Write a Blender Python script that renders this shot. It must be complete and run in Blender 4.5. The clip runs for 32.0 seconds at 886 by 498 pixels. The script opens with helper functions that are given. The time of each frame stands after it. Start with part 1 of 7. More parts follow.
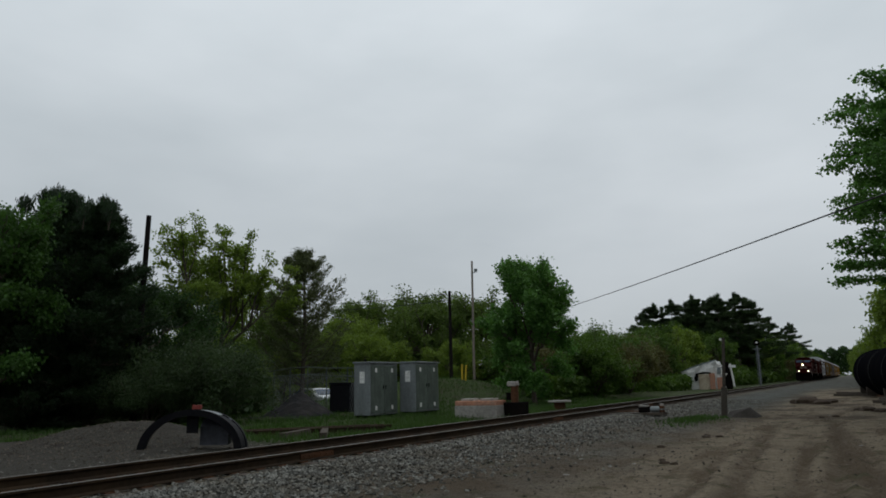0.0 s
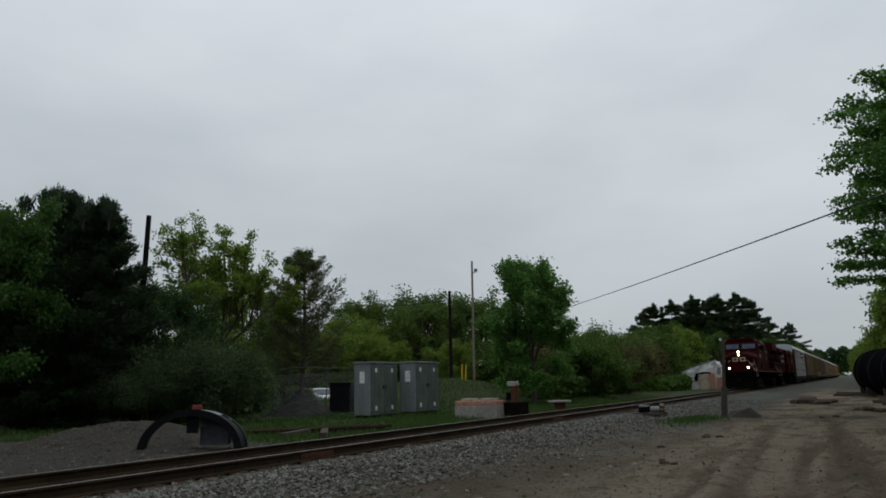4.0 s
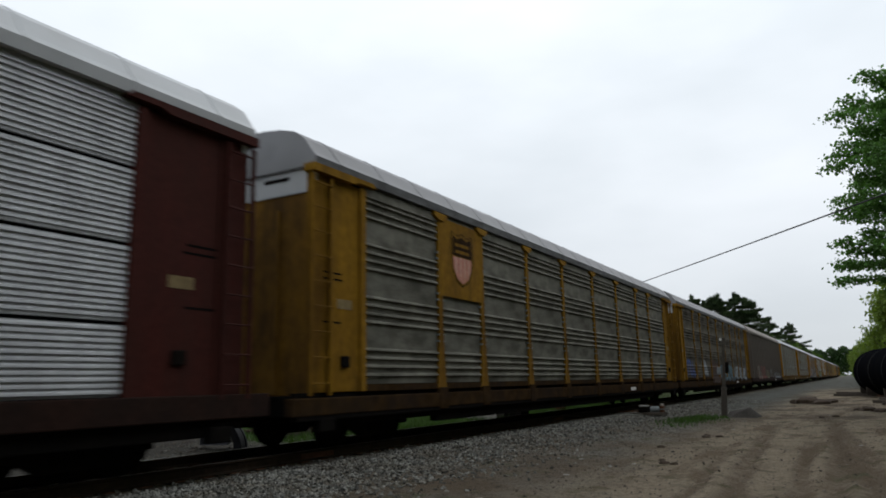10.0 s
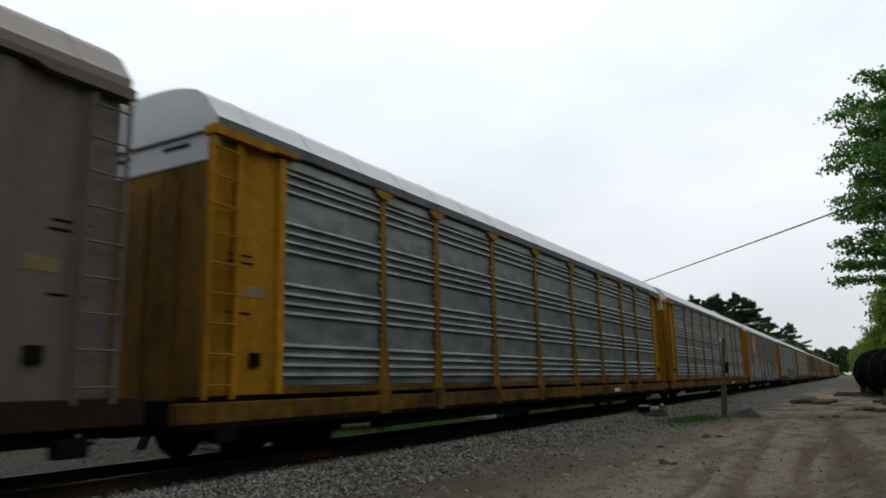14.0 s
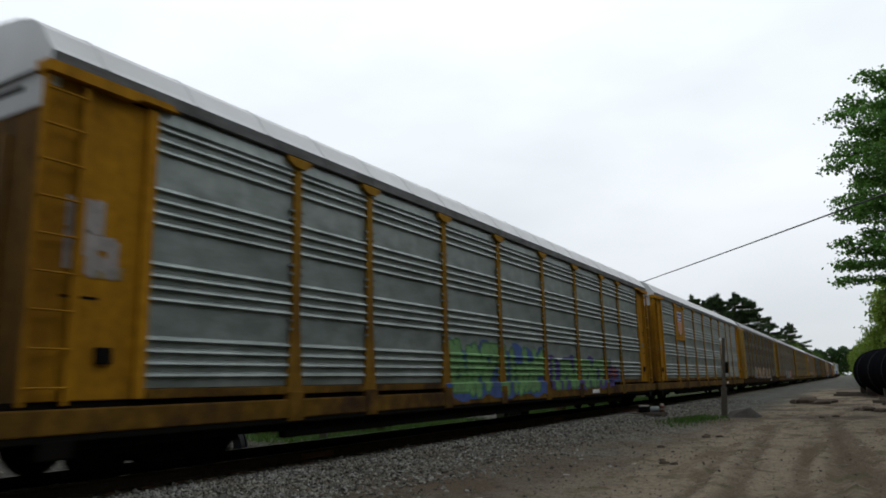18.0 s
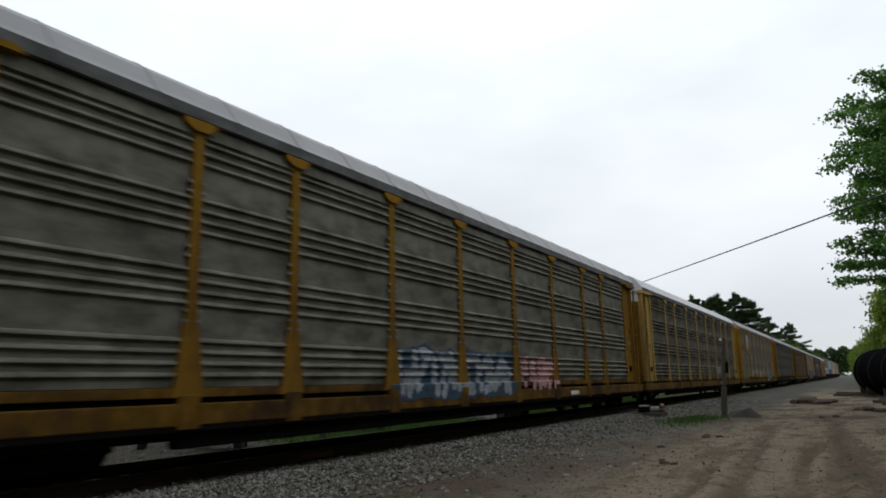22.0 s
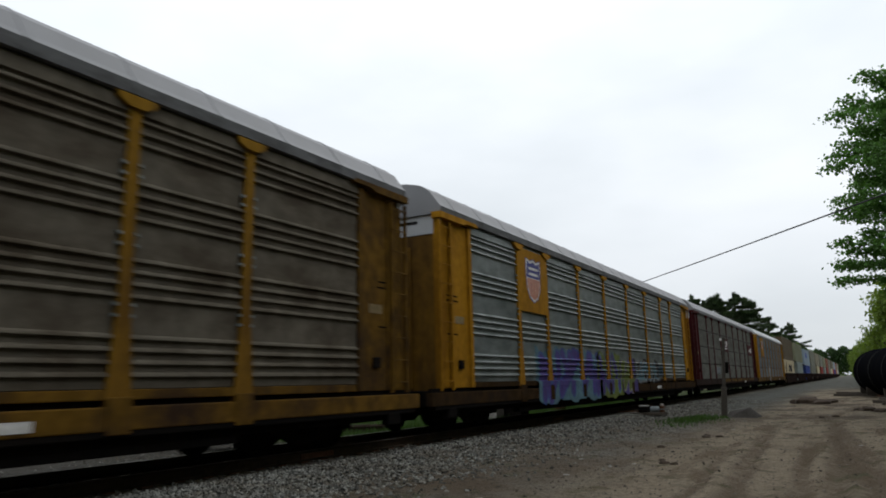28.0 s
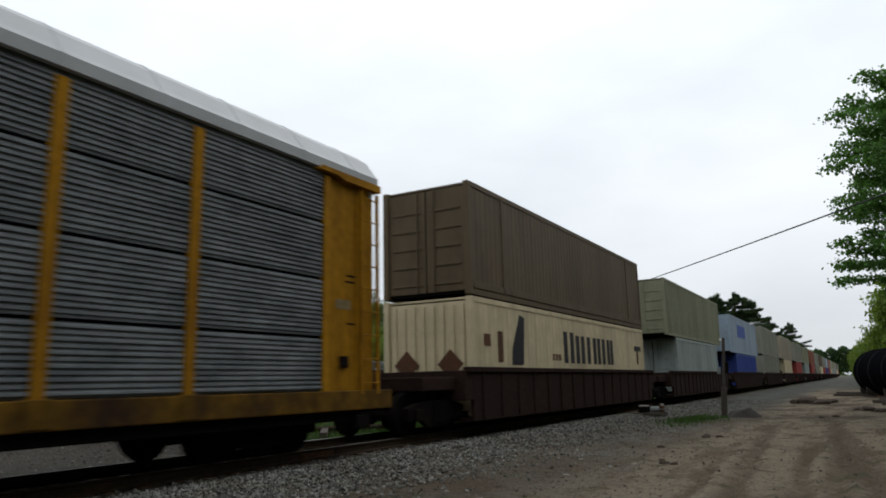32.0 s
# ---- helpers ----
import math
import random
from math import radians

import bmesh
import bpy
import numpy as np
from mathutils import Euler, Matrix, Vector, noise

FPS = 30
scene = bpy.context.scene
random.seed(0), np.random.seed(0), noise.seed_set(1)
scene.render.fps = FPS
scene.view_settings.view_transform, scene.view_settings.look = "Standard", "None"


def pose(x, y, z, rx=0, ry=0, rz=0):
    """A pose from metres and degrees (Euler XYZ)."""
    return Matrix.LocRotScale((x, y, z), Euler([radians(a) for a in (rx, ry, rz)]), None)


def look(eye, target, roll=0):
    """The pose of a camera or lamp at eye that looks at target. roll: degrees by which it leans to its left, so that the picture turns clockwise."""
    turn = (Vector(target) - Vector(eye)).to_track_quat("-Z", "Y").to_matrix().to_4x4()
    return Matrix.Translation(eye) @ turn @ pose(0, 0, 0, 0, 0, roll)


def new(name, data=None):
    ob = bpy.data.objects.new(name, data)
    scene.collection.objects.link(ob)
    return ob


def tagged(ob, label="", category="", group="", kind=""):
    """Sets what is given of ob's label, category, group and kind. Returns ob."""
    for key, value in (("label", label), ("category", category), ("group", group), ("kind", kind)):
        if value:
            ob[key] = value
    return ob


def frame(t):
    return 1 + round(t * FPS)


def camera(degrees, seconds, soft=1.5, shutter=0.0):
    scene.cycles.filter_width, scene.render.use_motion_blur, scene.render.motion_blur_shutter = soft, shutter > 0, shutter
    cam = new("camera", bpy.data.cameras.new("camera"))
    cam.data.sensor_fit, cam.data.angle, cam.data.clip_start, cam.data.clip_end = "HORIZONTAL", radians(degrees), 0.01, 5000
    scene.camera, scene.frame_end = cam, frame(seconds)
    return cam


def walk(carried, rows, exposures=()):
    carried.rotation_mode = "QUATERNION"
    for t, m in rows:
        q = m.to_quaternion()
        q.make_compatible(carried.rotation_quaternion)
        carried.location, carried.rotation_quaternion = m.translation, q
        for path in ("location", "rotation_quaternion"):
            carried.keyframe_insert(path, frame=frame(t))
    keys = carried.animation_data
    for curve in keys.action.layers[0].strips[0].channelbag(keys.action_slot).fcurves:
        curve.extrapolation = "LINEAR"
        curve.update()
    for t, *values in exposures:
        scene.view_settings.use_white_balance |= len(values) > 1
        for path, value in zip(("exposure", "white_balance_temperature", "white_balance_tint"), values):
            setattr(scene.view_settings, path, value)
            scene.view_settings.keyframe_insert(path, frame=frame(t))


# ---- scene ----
# ---------- camera ----------
cam = camera(64.2, 32.0, soft=1.75, shutter=0.16)
EYE = Vector((9.30, 0.0, 1.402))
AIM = EYE + Vector((-0.4880, 0.8525, 0.18728)) * 10
STAND = look(EYE, AIM, -1.31)
walk(cam, [(0.0, STAND), (32.0, STAND)],
     exposures=[(0.0, 0.05, 6550, 12), (6.0, 0.05, 6550, 12), (7.0, 0.18, 6580, 14), (8.0, 0.44, 6600, 14), (9.0, 0.54, 6600, 14), (10.0, 0.60, 6600, 14), (12.0, 0.64, 6650, 14), (32.0, 0.67, 6660, 14)])

# ---------- world: overcast sky ----------
world = bpy.data.worlds.new("sky")
scene.world = world
world.use_nodes = True
wn, wl = world.node_tree.nodes, world.node_tree.links
wn.clear()
w_out = wn.new("ShaderNodeOutputWorld")
w_bg = wn.new("ShaderNodeBackground")
w_sky = wn.new("ShaderNodeTexSky")
w_sky.sky_type = "NISHITA"
w_sky.sun_disc = False
w_sky.sun_elevation, w_sky.sun_rotation = radians(48), radians(200)
w_tc = wn.new("ShaderNodeTexCoord")
w_map = wn.new("ShaderNodeMapping")
w_map.inputs["Scale"].default_value = (1.0, 1.0, 2.6)
w_noise = wn.new("ShaderNodeTexNoise")
w_noise.inputs["Scale"].default_value = 1.3
w_noise.inputs["Detail"].default_value = 5.0
w_noise.inputs["Roughness"].default_value = 0.5
w_ramp = wn.new("ShaderNodeValToRGB")
w_ramp.color_ramp.elements[0].position, w_ramp.color_ramp.elements[0].color = 0.36, (0.52, 0.585, 0.62, 1)
w_ramp.color_ramp.elements[1].position, w_ramp.color_ramp.elements[1].color = 0.68, (0.70, 0.765, 0.80, 1)
w_mix = wn.new("ShaderNodeMix")
w_mix.data_type = "RGBA"
w_mix.inputs["Factor"].default_value = 0.96
w_sep = wn.new("ShaderNodeSeparateXYZ")
w_grad = wn.new("ShaderNodeMapRange")
w_grad.inputs["From Min"].default_value, w_grad.inputs["From Max"].default_value = 0.0, 0.75
w_grad.inputs["To Min"].default_value, w_grad.inputs["To Max"].default_value = 0.65, 1.29
w_shade = wn.new("ShaderNodeVectorMath")
w_shade.operation = "SCALE"
w_dim = wn.new("ShaderNodeVectorMath")
w_dim.operation = "SCALE"
w_dim.inputs["Scale"].default_value = 0.08
wl.new(w_tc.outputs["Generated"], w_map.inputs["Vector"])
wl.new(w_map.outputs["Vector"], w_noise.inputs["Vector"])
wl.new(w_noise.outputs["Fac"], w_ramp.inputs["Fac"])
wl.new(w_sky.outputs["Color"], w_dim.inputs[0])
wl.new(w_dim.outputs["Vector"], w_mix.inputs["A"])
wl.new(w_tc.outputs["Generated"], w_sep.inputs["Vector"])
wl.new(w_sep.outputs["Z"], w_grad.inputs["Value"])
wl.new(w_ramp.outputs["Color"], w_shade.inputs[0])
wl.new(w_grad.outputs["Result"], w_shade.inputs["Scale"])
wl.new(w_shade.outputs["Vector"], w_mix.inputs["B"])
wl.new(w_mix.outputs["Result"], w_bg.inputs["Color"])
w_bg.inputs["Strength"].default_value = 1.0
wl.new(w_bg.outputs["Background"], w_out.inputs["Surface"])

sun = new("sun", bpy.data.lights.new("sun", "SUN"))
sun.data.energy, sun.data.angle, sun.data.color = 0.35, radians(60), (1.0, 0.97, 0.92)
sun.rotation_euler = (radians(42), 0, radians(160))

# ---------- materials ----------
MATS = {}


def mat(name, color, rough=0.75, metal=0.0, scale=3.0, var=0.25, dirt=None, dirt_amt=0.45, dirt_scale=1.2,
        bump=0.15, bump_scale=35.0, rnd=0.0, streak=1.0, spec=0.2, island=0.0, emit=0.0):
    """A procedural surface: base colour with grain, a second larger pattern of dirt, fine relief."""
    if name in MATS:
        return MATS[name]
    m = bpy.data.materials.new(name)
    m.use_nodes = True
    n, l = m.node_tree.nodes, m.node_tree.links
    b = n["Principled BSDF"]
    tc = n.new("ShaderNodeTexCoord")
    no = n.new("ShaderNodeTexNoise")
    no.inputs["Scale"].default_value, no.inputs["Detail"].default_value = scale * 4, 6
    l.new(tc.outputs["Object"], no.inputs["Vector"])
    ramp = n.new("ShaderNodeValToRGB")
    ramp.color_ramp.elements[0].position, ramp.color_ramp.elements[1].position = 0.3, 0.7
    ramp.color_ramp.elements[0].color = (*[c * (1 - var) for c in color], 1)
    ramp.color_ramp.elements[1].color = (*[min(1, c * (1 + var)) for c in color], 1)
    l.new(no.outputs["Fac"], ramp.inputs["Fac"])
    col = ramp.outputs["Color"]
    if dirt:
        mp = n.new("ShaderNodeMapping")
        mp.inputs["Scale"].default_value = (1, 1, 1 / streak)
        l.new(tc.outputs["Object"], mp.inputs["Vector"])
        n2 = n.new("ShaderNodeTexNoise")
        n2.inputs["Scale"].default_value, n2.inputs["Detail"].default_value, n2.inputs["Roughness"].default_value = dirt_scale, 8, 0.65
        l.new(mp.outputs["Vector"], n2.inputs["Vector"])
        r2 = n.new("ShaderNodeValToRGB")
        r2.color_ramp.elements[0].position, r2.color_ramp.elements[1].position = 0.42, 0.66
        r2.color_ramp.elements[1].color = (dirt_amt, dirt_amt, dirt_amt, 1)
        l.new(n2.outputs["Fac"], r2.inputs["Fac"])
        mx = n.new("ShaderNodeMix")
        mx.data_type = "RGBA"
        l.new(r2.outputs["Color"], mx.inputs["Factor"])
        l.new(col, mx.inputs["A"])
        mx.inputs["B"].default_value = (*dirt, 1)
        col = mx.outputs["Result"]
    if rnd or island:
        hs = n.new("ShaderNodeHueSaturation")
        mr = n.new("ShaderNodeMapRange")
        k = rnd or island
        mr.inputs["To Min"].default_value, mr.inputs["To Max"].default_value = 1 - k, 1 + k
        if island:
            l.new(n.new("ShaderNodeNewGeometry").outputs["Random Per Island"], mr.inputs["Value"])
        else:
            l.new(n.new("ShaderNodeObjectInfo").outputs["Random"], mr.inputs["Value"])
        l.new(mr.outputs["Result"], hs.inputs["Value"])
        l.new(col, hs.inputs["Color"])
        col = hs.outputs["Color"]
    l.new(col, b.inputs["Base Color"])
    b.inputs["Roughness"].default_value, b.inputs["Metallic"].default_value = rough, metal
    b.inputs["Specular IOR Level"].default_value = spec
    if bump:
        nb = n.new("ShaderNodeTexNoise")
        nb.inputs["Scale"].default_value, nb.inputs["Detail"].default_value = bump_scale, 5
        l.new(tc.outputs["Object"], nb.inputs["Vector"])
        bp = n.new("ShaderNodeBump")
        bp.inputs["Strength"].default_value, bp.inputs["Distance"].default_value = bump, 0.02
        l.new(nb.outputs["Fac"], bp.inputs["Height"])
        l.new(bp.outputs["Normal"], b.inputs["Normal"])
    if emit:
        b.inputs["Emission Color"].default_value = (*color, 1)
        b.inputs["Emission Strength"].default_value = emit
    MATS[name] = m
    return m


GRIME = (0.035, 0.03, 0.026)
RUST = (0.10, 0.045, 0.022)
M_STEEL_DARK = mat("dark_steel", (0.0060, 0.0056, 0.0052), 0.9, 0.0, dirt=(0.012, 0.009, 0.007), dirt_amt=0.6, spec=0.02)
M_RAIL = mat("rail_steel", (0.028, 0.020, 0.014), 0.8, 0.0, dirt=(0.055, 0.036, 0.020), dirt_amt=0.6, spec=0.06)
M_RAILTOP = mat("rail_head", (0.20, 0.185, 0.17), 0.45, 0.8, var=0.12, bump=0.03)
M_TIE = mat("tie_wood", (0.05, 0.04, 0.032), 0.9, dirt=(0.11, 0.09, 0.07), rnd=0.35, bump=0.6, bump_scale=18)
M_STONE_BROWN = mat("brown_pebble", (0.105, 0.090, 0.070), 0.9, scale=5, var=0.4, dirt=(0.045, 0.036, 0.026), dirt_amt=0.7, island=0.6)
M_STONE = mat("ballast_stone", (0.126, 0.125, 0.112), 0.9, scale=5, var=0.4, dirt=(0.080, 0.066, 0.047), dirt_amt=0.7, island=0.8)
M_CONC = mat("concrete", (0.28, 0.265, 0.24), 0.9, dirt=(0.15, 0.135, 0.12), bump=0.3)
M_GALV = mat("galvanised_steel", (0.20, 0.22, 0.225), 0.5, 0.2, var=0.15, dirt=(0.085, 0.095, 0.09), dirt_amt=0.6, streak=4, bump=0.05)
# stained steel; the shade of the cabinet fronts is also in this colour
M_GALV_DOOR = mat("stained_shaded_galvanised", (0.098, 0.120, 0.104), 0.6, 0.1, var=0.2, dirt=(0.055, 0.066, 0.056), dirt_amt=0.85, dirt_scale=2.2, streak=3, bump=0.05)
M_OLDPOST = mat("old_grey_post", (0.062, 0.054, 0.044), 0.95, dirt=(0.045, 0.036, 0.028), streak=6, bump=0.5)
M_WOODPOLE = mat("weathered_pole", (0.20, 0.17, 0.14), 0.9, dirt=(0.10, 0.085, 0.07), streak=8, bump=0.5)
M_DARKPOLE = mat("creosote_pole", (0.012, 0.010, 0.010), 0.95, streak=8, spec=0.05, dirt=(0.025, 0.02, 0.018), bump=0.5)
M_BLACKPLASTIC = mat("black_plastic", (0.005, 0.005, 0.007), 0.6, dirt=(0.02, 0.02, 0.02), dirt_amt=0.3, spec=0.08)
M_BARK = mat("bark", (0.065, 0.052, 0.04), 0.95, dirt=(0.12, 0.11, 0.09), streak=5, bump=0.8, bump_scale=20)
M_YELLOWPAINT = mat("yellow_post_paint", (0.55, 0.38, 0.03), 0.6, dirt=GRIME, dirt_amt=0.35)
M_PANE = mat("dark_pane", (0.008, 0.009, 0.010), 0.25, var=0.1, bump=0, spec=0.25)
# the blue of the reflected sky is put into this glass colour
M_GLASS = mat("sky_blue_glass", (0.03, 0.06, 0.10), 0.10, 0.0, var=0.1, bump=0, spec=0.30)
M_LAMP = mat("lamp_lens", (1.0, 0.80, 0.48), 0.3, emit=16.0, bump=0, var=0.0)
M_WIRE = mat("cable_sheath", (0.03, 0.03, 0.032), 0.7)
M_WHITE = mat("white_paint", (0.72, 0.72, 0.70), 0.6, dirt=(0.30, 0.28, 0.25), dirt_amt=0.4, streak=3)
M_RUSTY = mat("rusty_iron", RUST, 0.85, 0.2, dirt=(0.05, 0.03, 0.02), bump=0.4)
M_ORANGE = mat("faded_orange", (0.40, 0.19, 0.12), 0.8, dirt=(0.28, 0.2, 0.16), dirt_amt=0.6)
M_RUBBER = mat("hose_rubber", (0.02, 0.02, 0.02), 0.7)


def leafmat(name, color, var=0.45):
    m = mat(name, color, 0.6, scale=0.3, var=0.25, bump=0, island=var, spec=0.25)
    b = m.node_tree.nodes["Principled BSDF"]
    b.inputs["Subsurface Weight"].default_value = 0.0
    n, l = m.node_tree.nodes, m.node_tree.links
    tr = n.new("ShaderNodeBsdfTranslucent")
    tr.inputs["Color"].default_value = (color[0] * 1.5, color[1] * 1.5, color[2], 1)
    ms = n.new("ShaderNodeMixShader")
    ms.inputs["Fac"].default_value = 0.36
    l.new(b.outputs["BSDF"], ms.inputs[1])
    l.new(tr.outputs["BSDF"], ms.inputs[2])
    l.new(ms.outputs["Shader"], n["Material Output"].inputs["Surface"])
    return m


M_LEAF_MAPLE = leafmat("maple_leaf", (0.064, 0.152, 0.032))
M_LEAF_LIGHT = leafmat("spring_leaf", (0.112, 0.170, 0.024))
M_LEAF_FRESH = leafmat("edge_leaf", (0.036, 0.086, 0.016))
M_LARCH = leafmat("larch_needle", (0.062, 0.078, 0.034))
M_LEAF_MID = leafmat("wood_leaf", (0.052, 0.100, 0.015))
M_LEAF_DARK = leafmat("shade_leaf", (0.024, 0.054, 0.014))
M_LEAF_ROW = leafmat("row_leaf", (0.066, 0.108, 0.020))
M_LEAF_SHRUB = leafmat("shrub_leaf", (0.034, 0.058, 0.022))
M_LEAF_BROWN = leafmat("budding_leaf", (0.080, 0.078, 0.030))
M_NEEDLE_FAR = leafmat("white_pine_needle", (0.026, 0.046, 0.018))
M_NEEDLE = leafmat("pine_needle", (0.015, 0.032, 0.013))
M_GRASS = leafmat("grass_blade", (0.034, 0.072, 0.014))

# ---------- mesh helpers ----------


def mesh_from(name, verts, faces, materials=(), smooth=False):
    me = bpy.data.meshes.new(name)
    me.from_pydata([tuple(v) for v in verts], [], [tuple(f) for f in faces])
    for m in materials:
        me.materials.append(m)
    if smooth:
        me.shade_smooth()
    me.update()
    return me


def bm_mesh(name, bm, material, smooth=False):
    me = bpy.data.meshes.new(name)
    bm.to_mesh(me)
    bm.free()
    for m in (material if isinstance(material, (list, tuple)) else [material]):
        me.materials.append(m)
    if smooth:
        me.shade_smooth()
    return me


def link(name, me, parent=None, m=None, label=""):
    ob = new(name, me)
    if parent is not None:
        ob.parent = parent
    if m is not None:
        ob.matrix_basis = m
    if label:
        tagged(ob, label=label)
    return ob


def part(name, bm, material, parent, label="", m=None, smooth=False):
    return link(name, bm_mesh(name, bm, material, smooth), parent, m, label)


def box(x0, x1, y0, y1, z0, z1, bevel=0.0, bm=None, index=0):
    own = bmesh.new()
    v = [own.verts.new((x, y, z)) for z in (z0, z1) for y in (y0, y1) for x in (x0, x1)]
    for f in ((0, 2, 3, 1), (4, 5, 7, 6), (0, 1, 5, 4), (2, 6, 7, 3), (1, 3, 7, 5), (0, 4, 6, 2)):
        own.faces.new([v[i] for i in f])
    if bevel:
        bmesh.ops.bevel(own, geom=list(own.edges), offset=bevel, segments=2, affect="EDGES", profile=0.6)
    for f in own.faces:
        f.material_index = index
    return own if bm is None else merge(bm, own)


def merge(bm, other, m=None):
    tmp = bpy.data.meshes.new("tmp")
    other.to_mesh(tmp)
    other.free()
    if m is not None:
        tmp.transform(m)
    bm.from_mesh(tmp)
    bpy.data.meshes.remove(tmp)
    return bm


def tube(points, radii, sides=8, bm=None, index=0, cap=True):
    """A round bar along points; radii is one number or one for each point."""
    bm = bm or bmesh.new()
    if not isinstance(radii, (list, tuple)):
        radii = [radii] * len(points)
    rings = []
    pts = [Vector(p) for p in points]
    for i, p in enumerate(pts):
        d = (pts[min(i + 1, len(pts) - 1)] - pts[max(i - 1, 0)]).normalized()
        a = d.cross(Vector((0, 0, 1)) if abs(d.z) < 0.9 else Vector((1, 0, 0))).normalized()
        b = d.cross(a)
        rings.append([bm.verts.new(p + (a * math.cos(k * math.tau / sides) + b * math.sin(k * math.tau / sides)) * radii[i])
                      for k in range(sides)])
    for r, s in zip(rings, rings[1:]):
        for k in range(sides):
            f = bm.faces.new((r[k], r[(k + 1) % sides], s[(k + 1) % sides], s[k]))
            f.material_index = index
    if cap:
        bm.faces.new(rings[0][::-1]).material_index = index
        bm.faces.new(rings[-1]).material_index = index
    return bm


def prism(profile, y0, y1, bm=None, index=0):
    """A closed profile of (x, z) drawn out along y."""
    bm = bm or bmesh.new()
    a = [bm.verts.new((x, y0, z)) for x, z in profile]
    b = [bm.verts.new((x, y1, z)) for x, z in profile]
    n = len(profile)
    for i in range(n):
        bm.faces.new((a[i], a[(i + 1) % n], b[(i + 1) % n], b[i])).material_index = index
    bm.faces.new(a[::-1]).material_index = index
    bm.faces.new(b).material_index = index
    bmesh.ops.recalc_face_normals(bm, faces=bm.faces)
    return bm


def prism_x(profile, x0, x1, bm=None, index=0):
    """A closed profile of (y, z) drawn out along x."""
    bm = bm or bmesh.new()
    a = [bm.verts.new((x0, y, z)) for y, z in profile]
    b = [bm.verts.new((x1, y, z)) for y, z in profile]
    n = len(profile)
    for i in range(n):
        bm.faces.new((a[i], a[(i + 1) % n], b[(i + 1) % n], b[i])).material_index = index
    bm.faces.new(a[::-1]).material_index = index
    bm.faces.new(b).material_index = index
    bmesh.ops.recalc_face_normals(bm, faces=bm.faces)
    return bm


CACHE = {}


def cached(key, maker):
    if key not in CACHE:
        CACHE[key] = maker()
    return CACHE[key]


RH = 0.30        # height of the rail heads
TURN = pose(0, 0, 0, 0, 0, 180)

# ---------- ground ----------


def smoothstep(a, b, x):
    t = np.clip((x - a) / (b - a), 0, 1)
    return t * t * (3 - 2 * t)


def hill(x, y, cx, cy, rx, ry, h):
    return h * np.exp(-((x - cx) / rx) ** 2 - ((y - cy) / ry) ** 2)


# wheel tracks: x at y = 0, drift per metre, half width, where they fade
RUTS = ((8.22, -0.050, 0.17, 27.0), (7.72, -0.046, 0.10, 20.0), (8.84, -0.033, 0.13, 22.0), (9.14, -0.020, 0.16, 28.0), (10.42, -0.078, 0.20, 30.0), (10.05, -0.074, 0.12, 26.0), (9.72, -0.030, 0.13, 17.0))


def ground_height(x, y):
    x, y = np.asarray(x, float), np.asarray(y, float)
    z = 0.10 * (1 - smoothstep(1.35, 2.9, np.abs(x)))
    z = z + hill(x, y, -7.4, 12.6, 1.9, 1.9, 0.62) + hill(x, y, -9.3, 11.6, 1.2, 1.0, 0.16)     # heap of sand and gravel
    z = z + hill(x, y, -24.5, 40.0, 5.0, 4.0, -0.45)                                          # hollow behind the fence
    z = z + hill(x, y, -16.5, 42.0, 4.5, 9.0, 1.7) + hill(x, y, -12.0, 60.0, 4.0, 16.0, 1.3)     # grass bank
    z = z + 1.6 * smoothstep(-18, -45, x)
    road = smoothstep(5.0, 7.0, x) * (1 - smoothstep(11.5, 14, x))
    for at, drift, wide, last in RUTS:
        across = np.abs(x - at - drift * y) / wide
        depth = (1 - smoothstep(last - 8, last, y)) * road
        z = z - 0.05 * np.exp(-(across / 0.6) ** 2) * depth + 0.022 * np.exp(-((across - 1.3) / 0.35) ** 2) * depth
    wob = 0.03 * np.sin(x * 1.7 + 0.6 * np.sin(y * 0.9)) * np.sin(y * 0.73 + x * 0.31) + 0.018 * np.sin(x * 4.1 + y * 1.3) * np.sin(y * 3.1)
    return z + wob * smoothstep(1.6, 3.4, np.abs(x))


def spaced(parts):
    out = []
    for a, b, step in parts:
        out.extend(np.arange(a, b, step))
    return np.array(out + [parts[-1][1]])


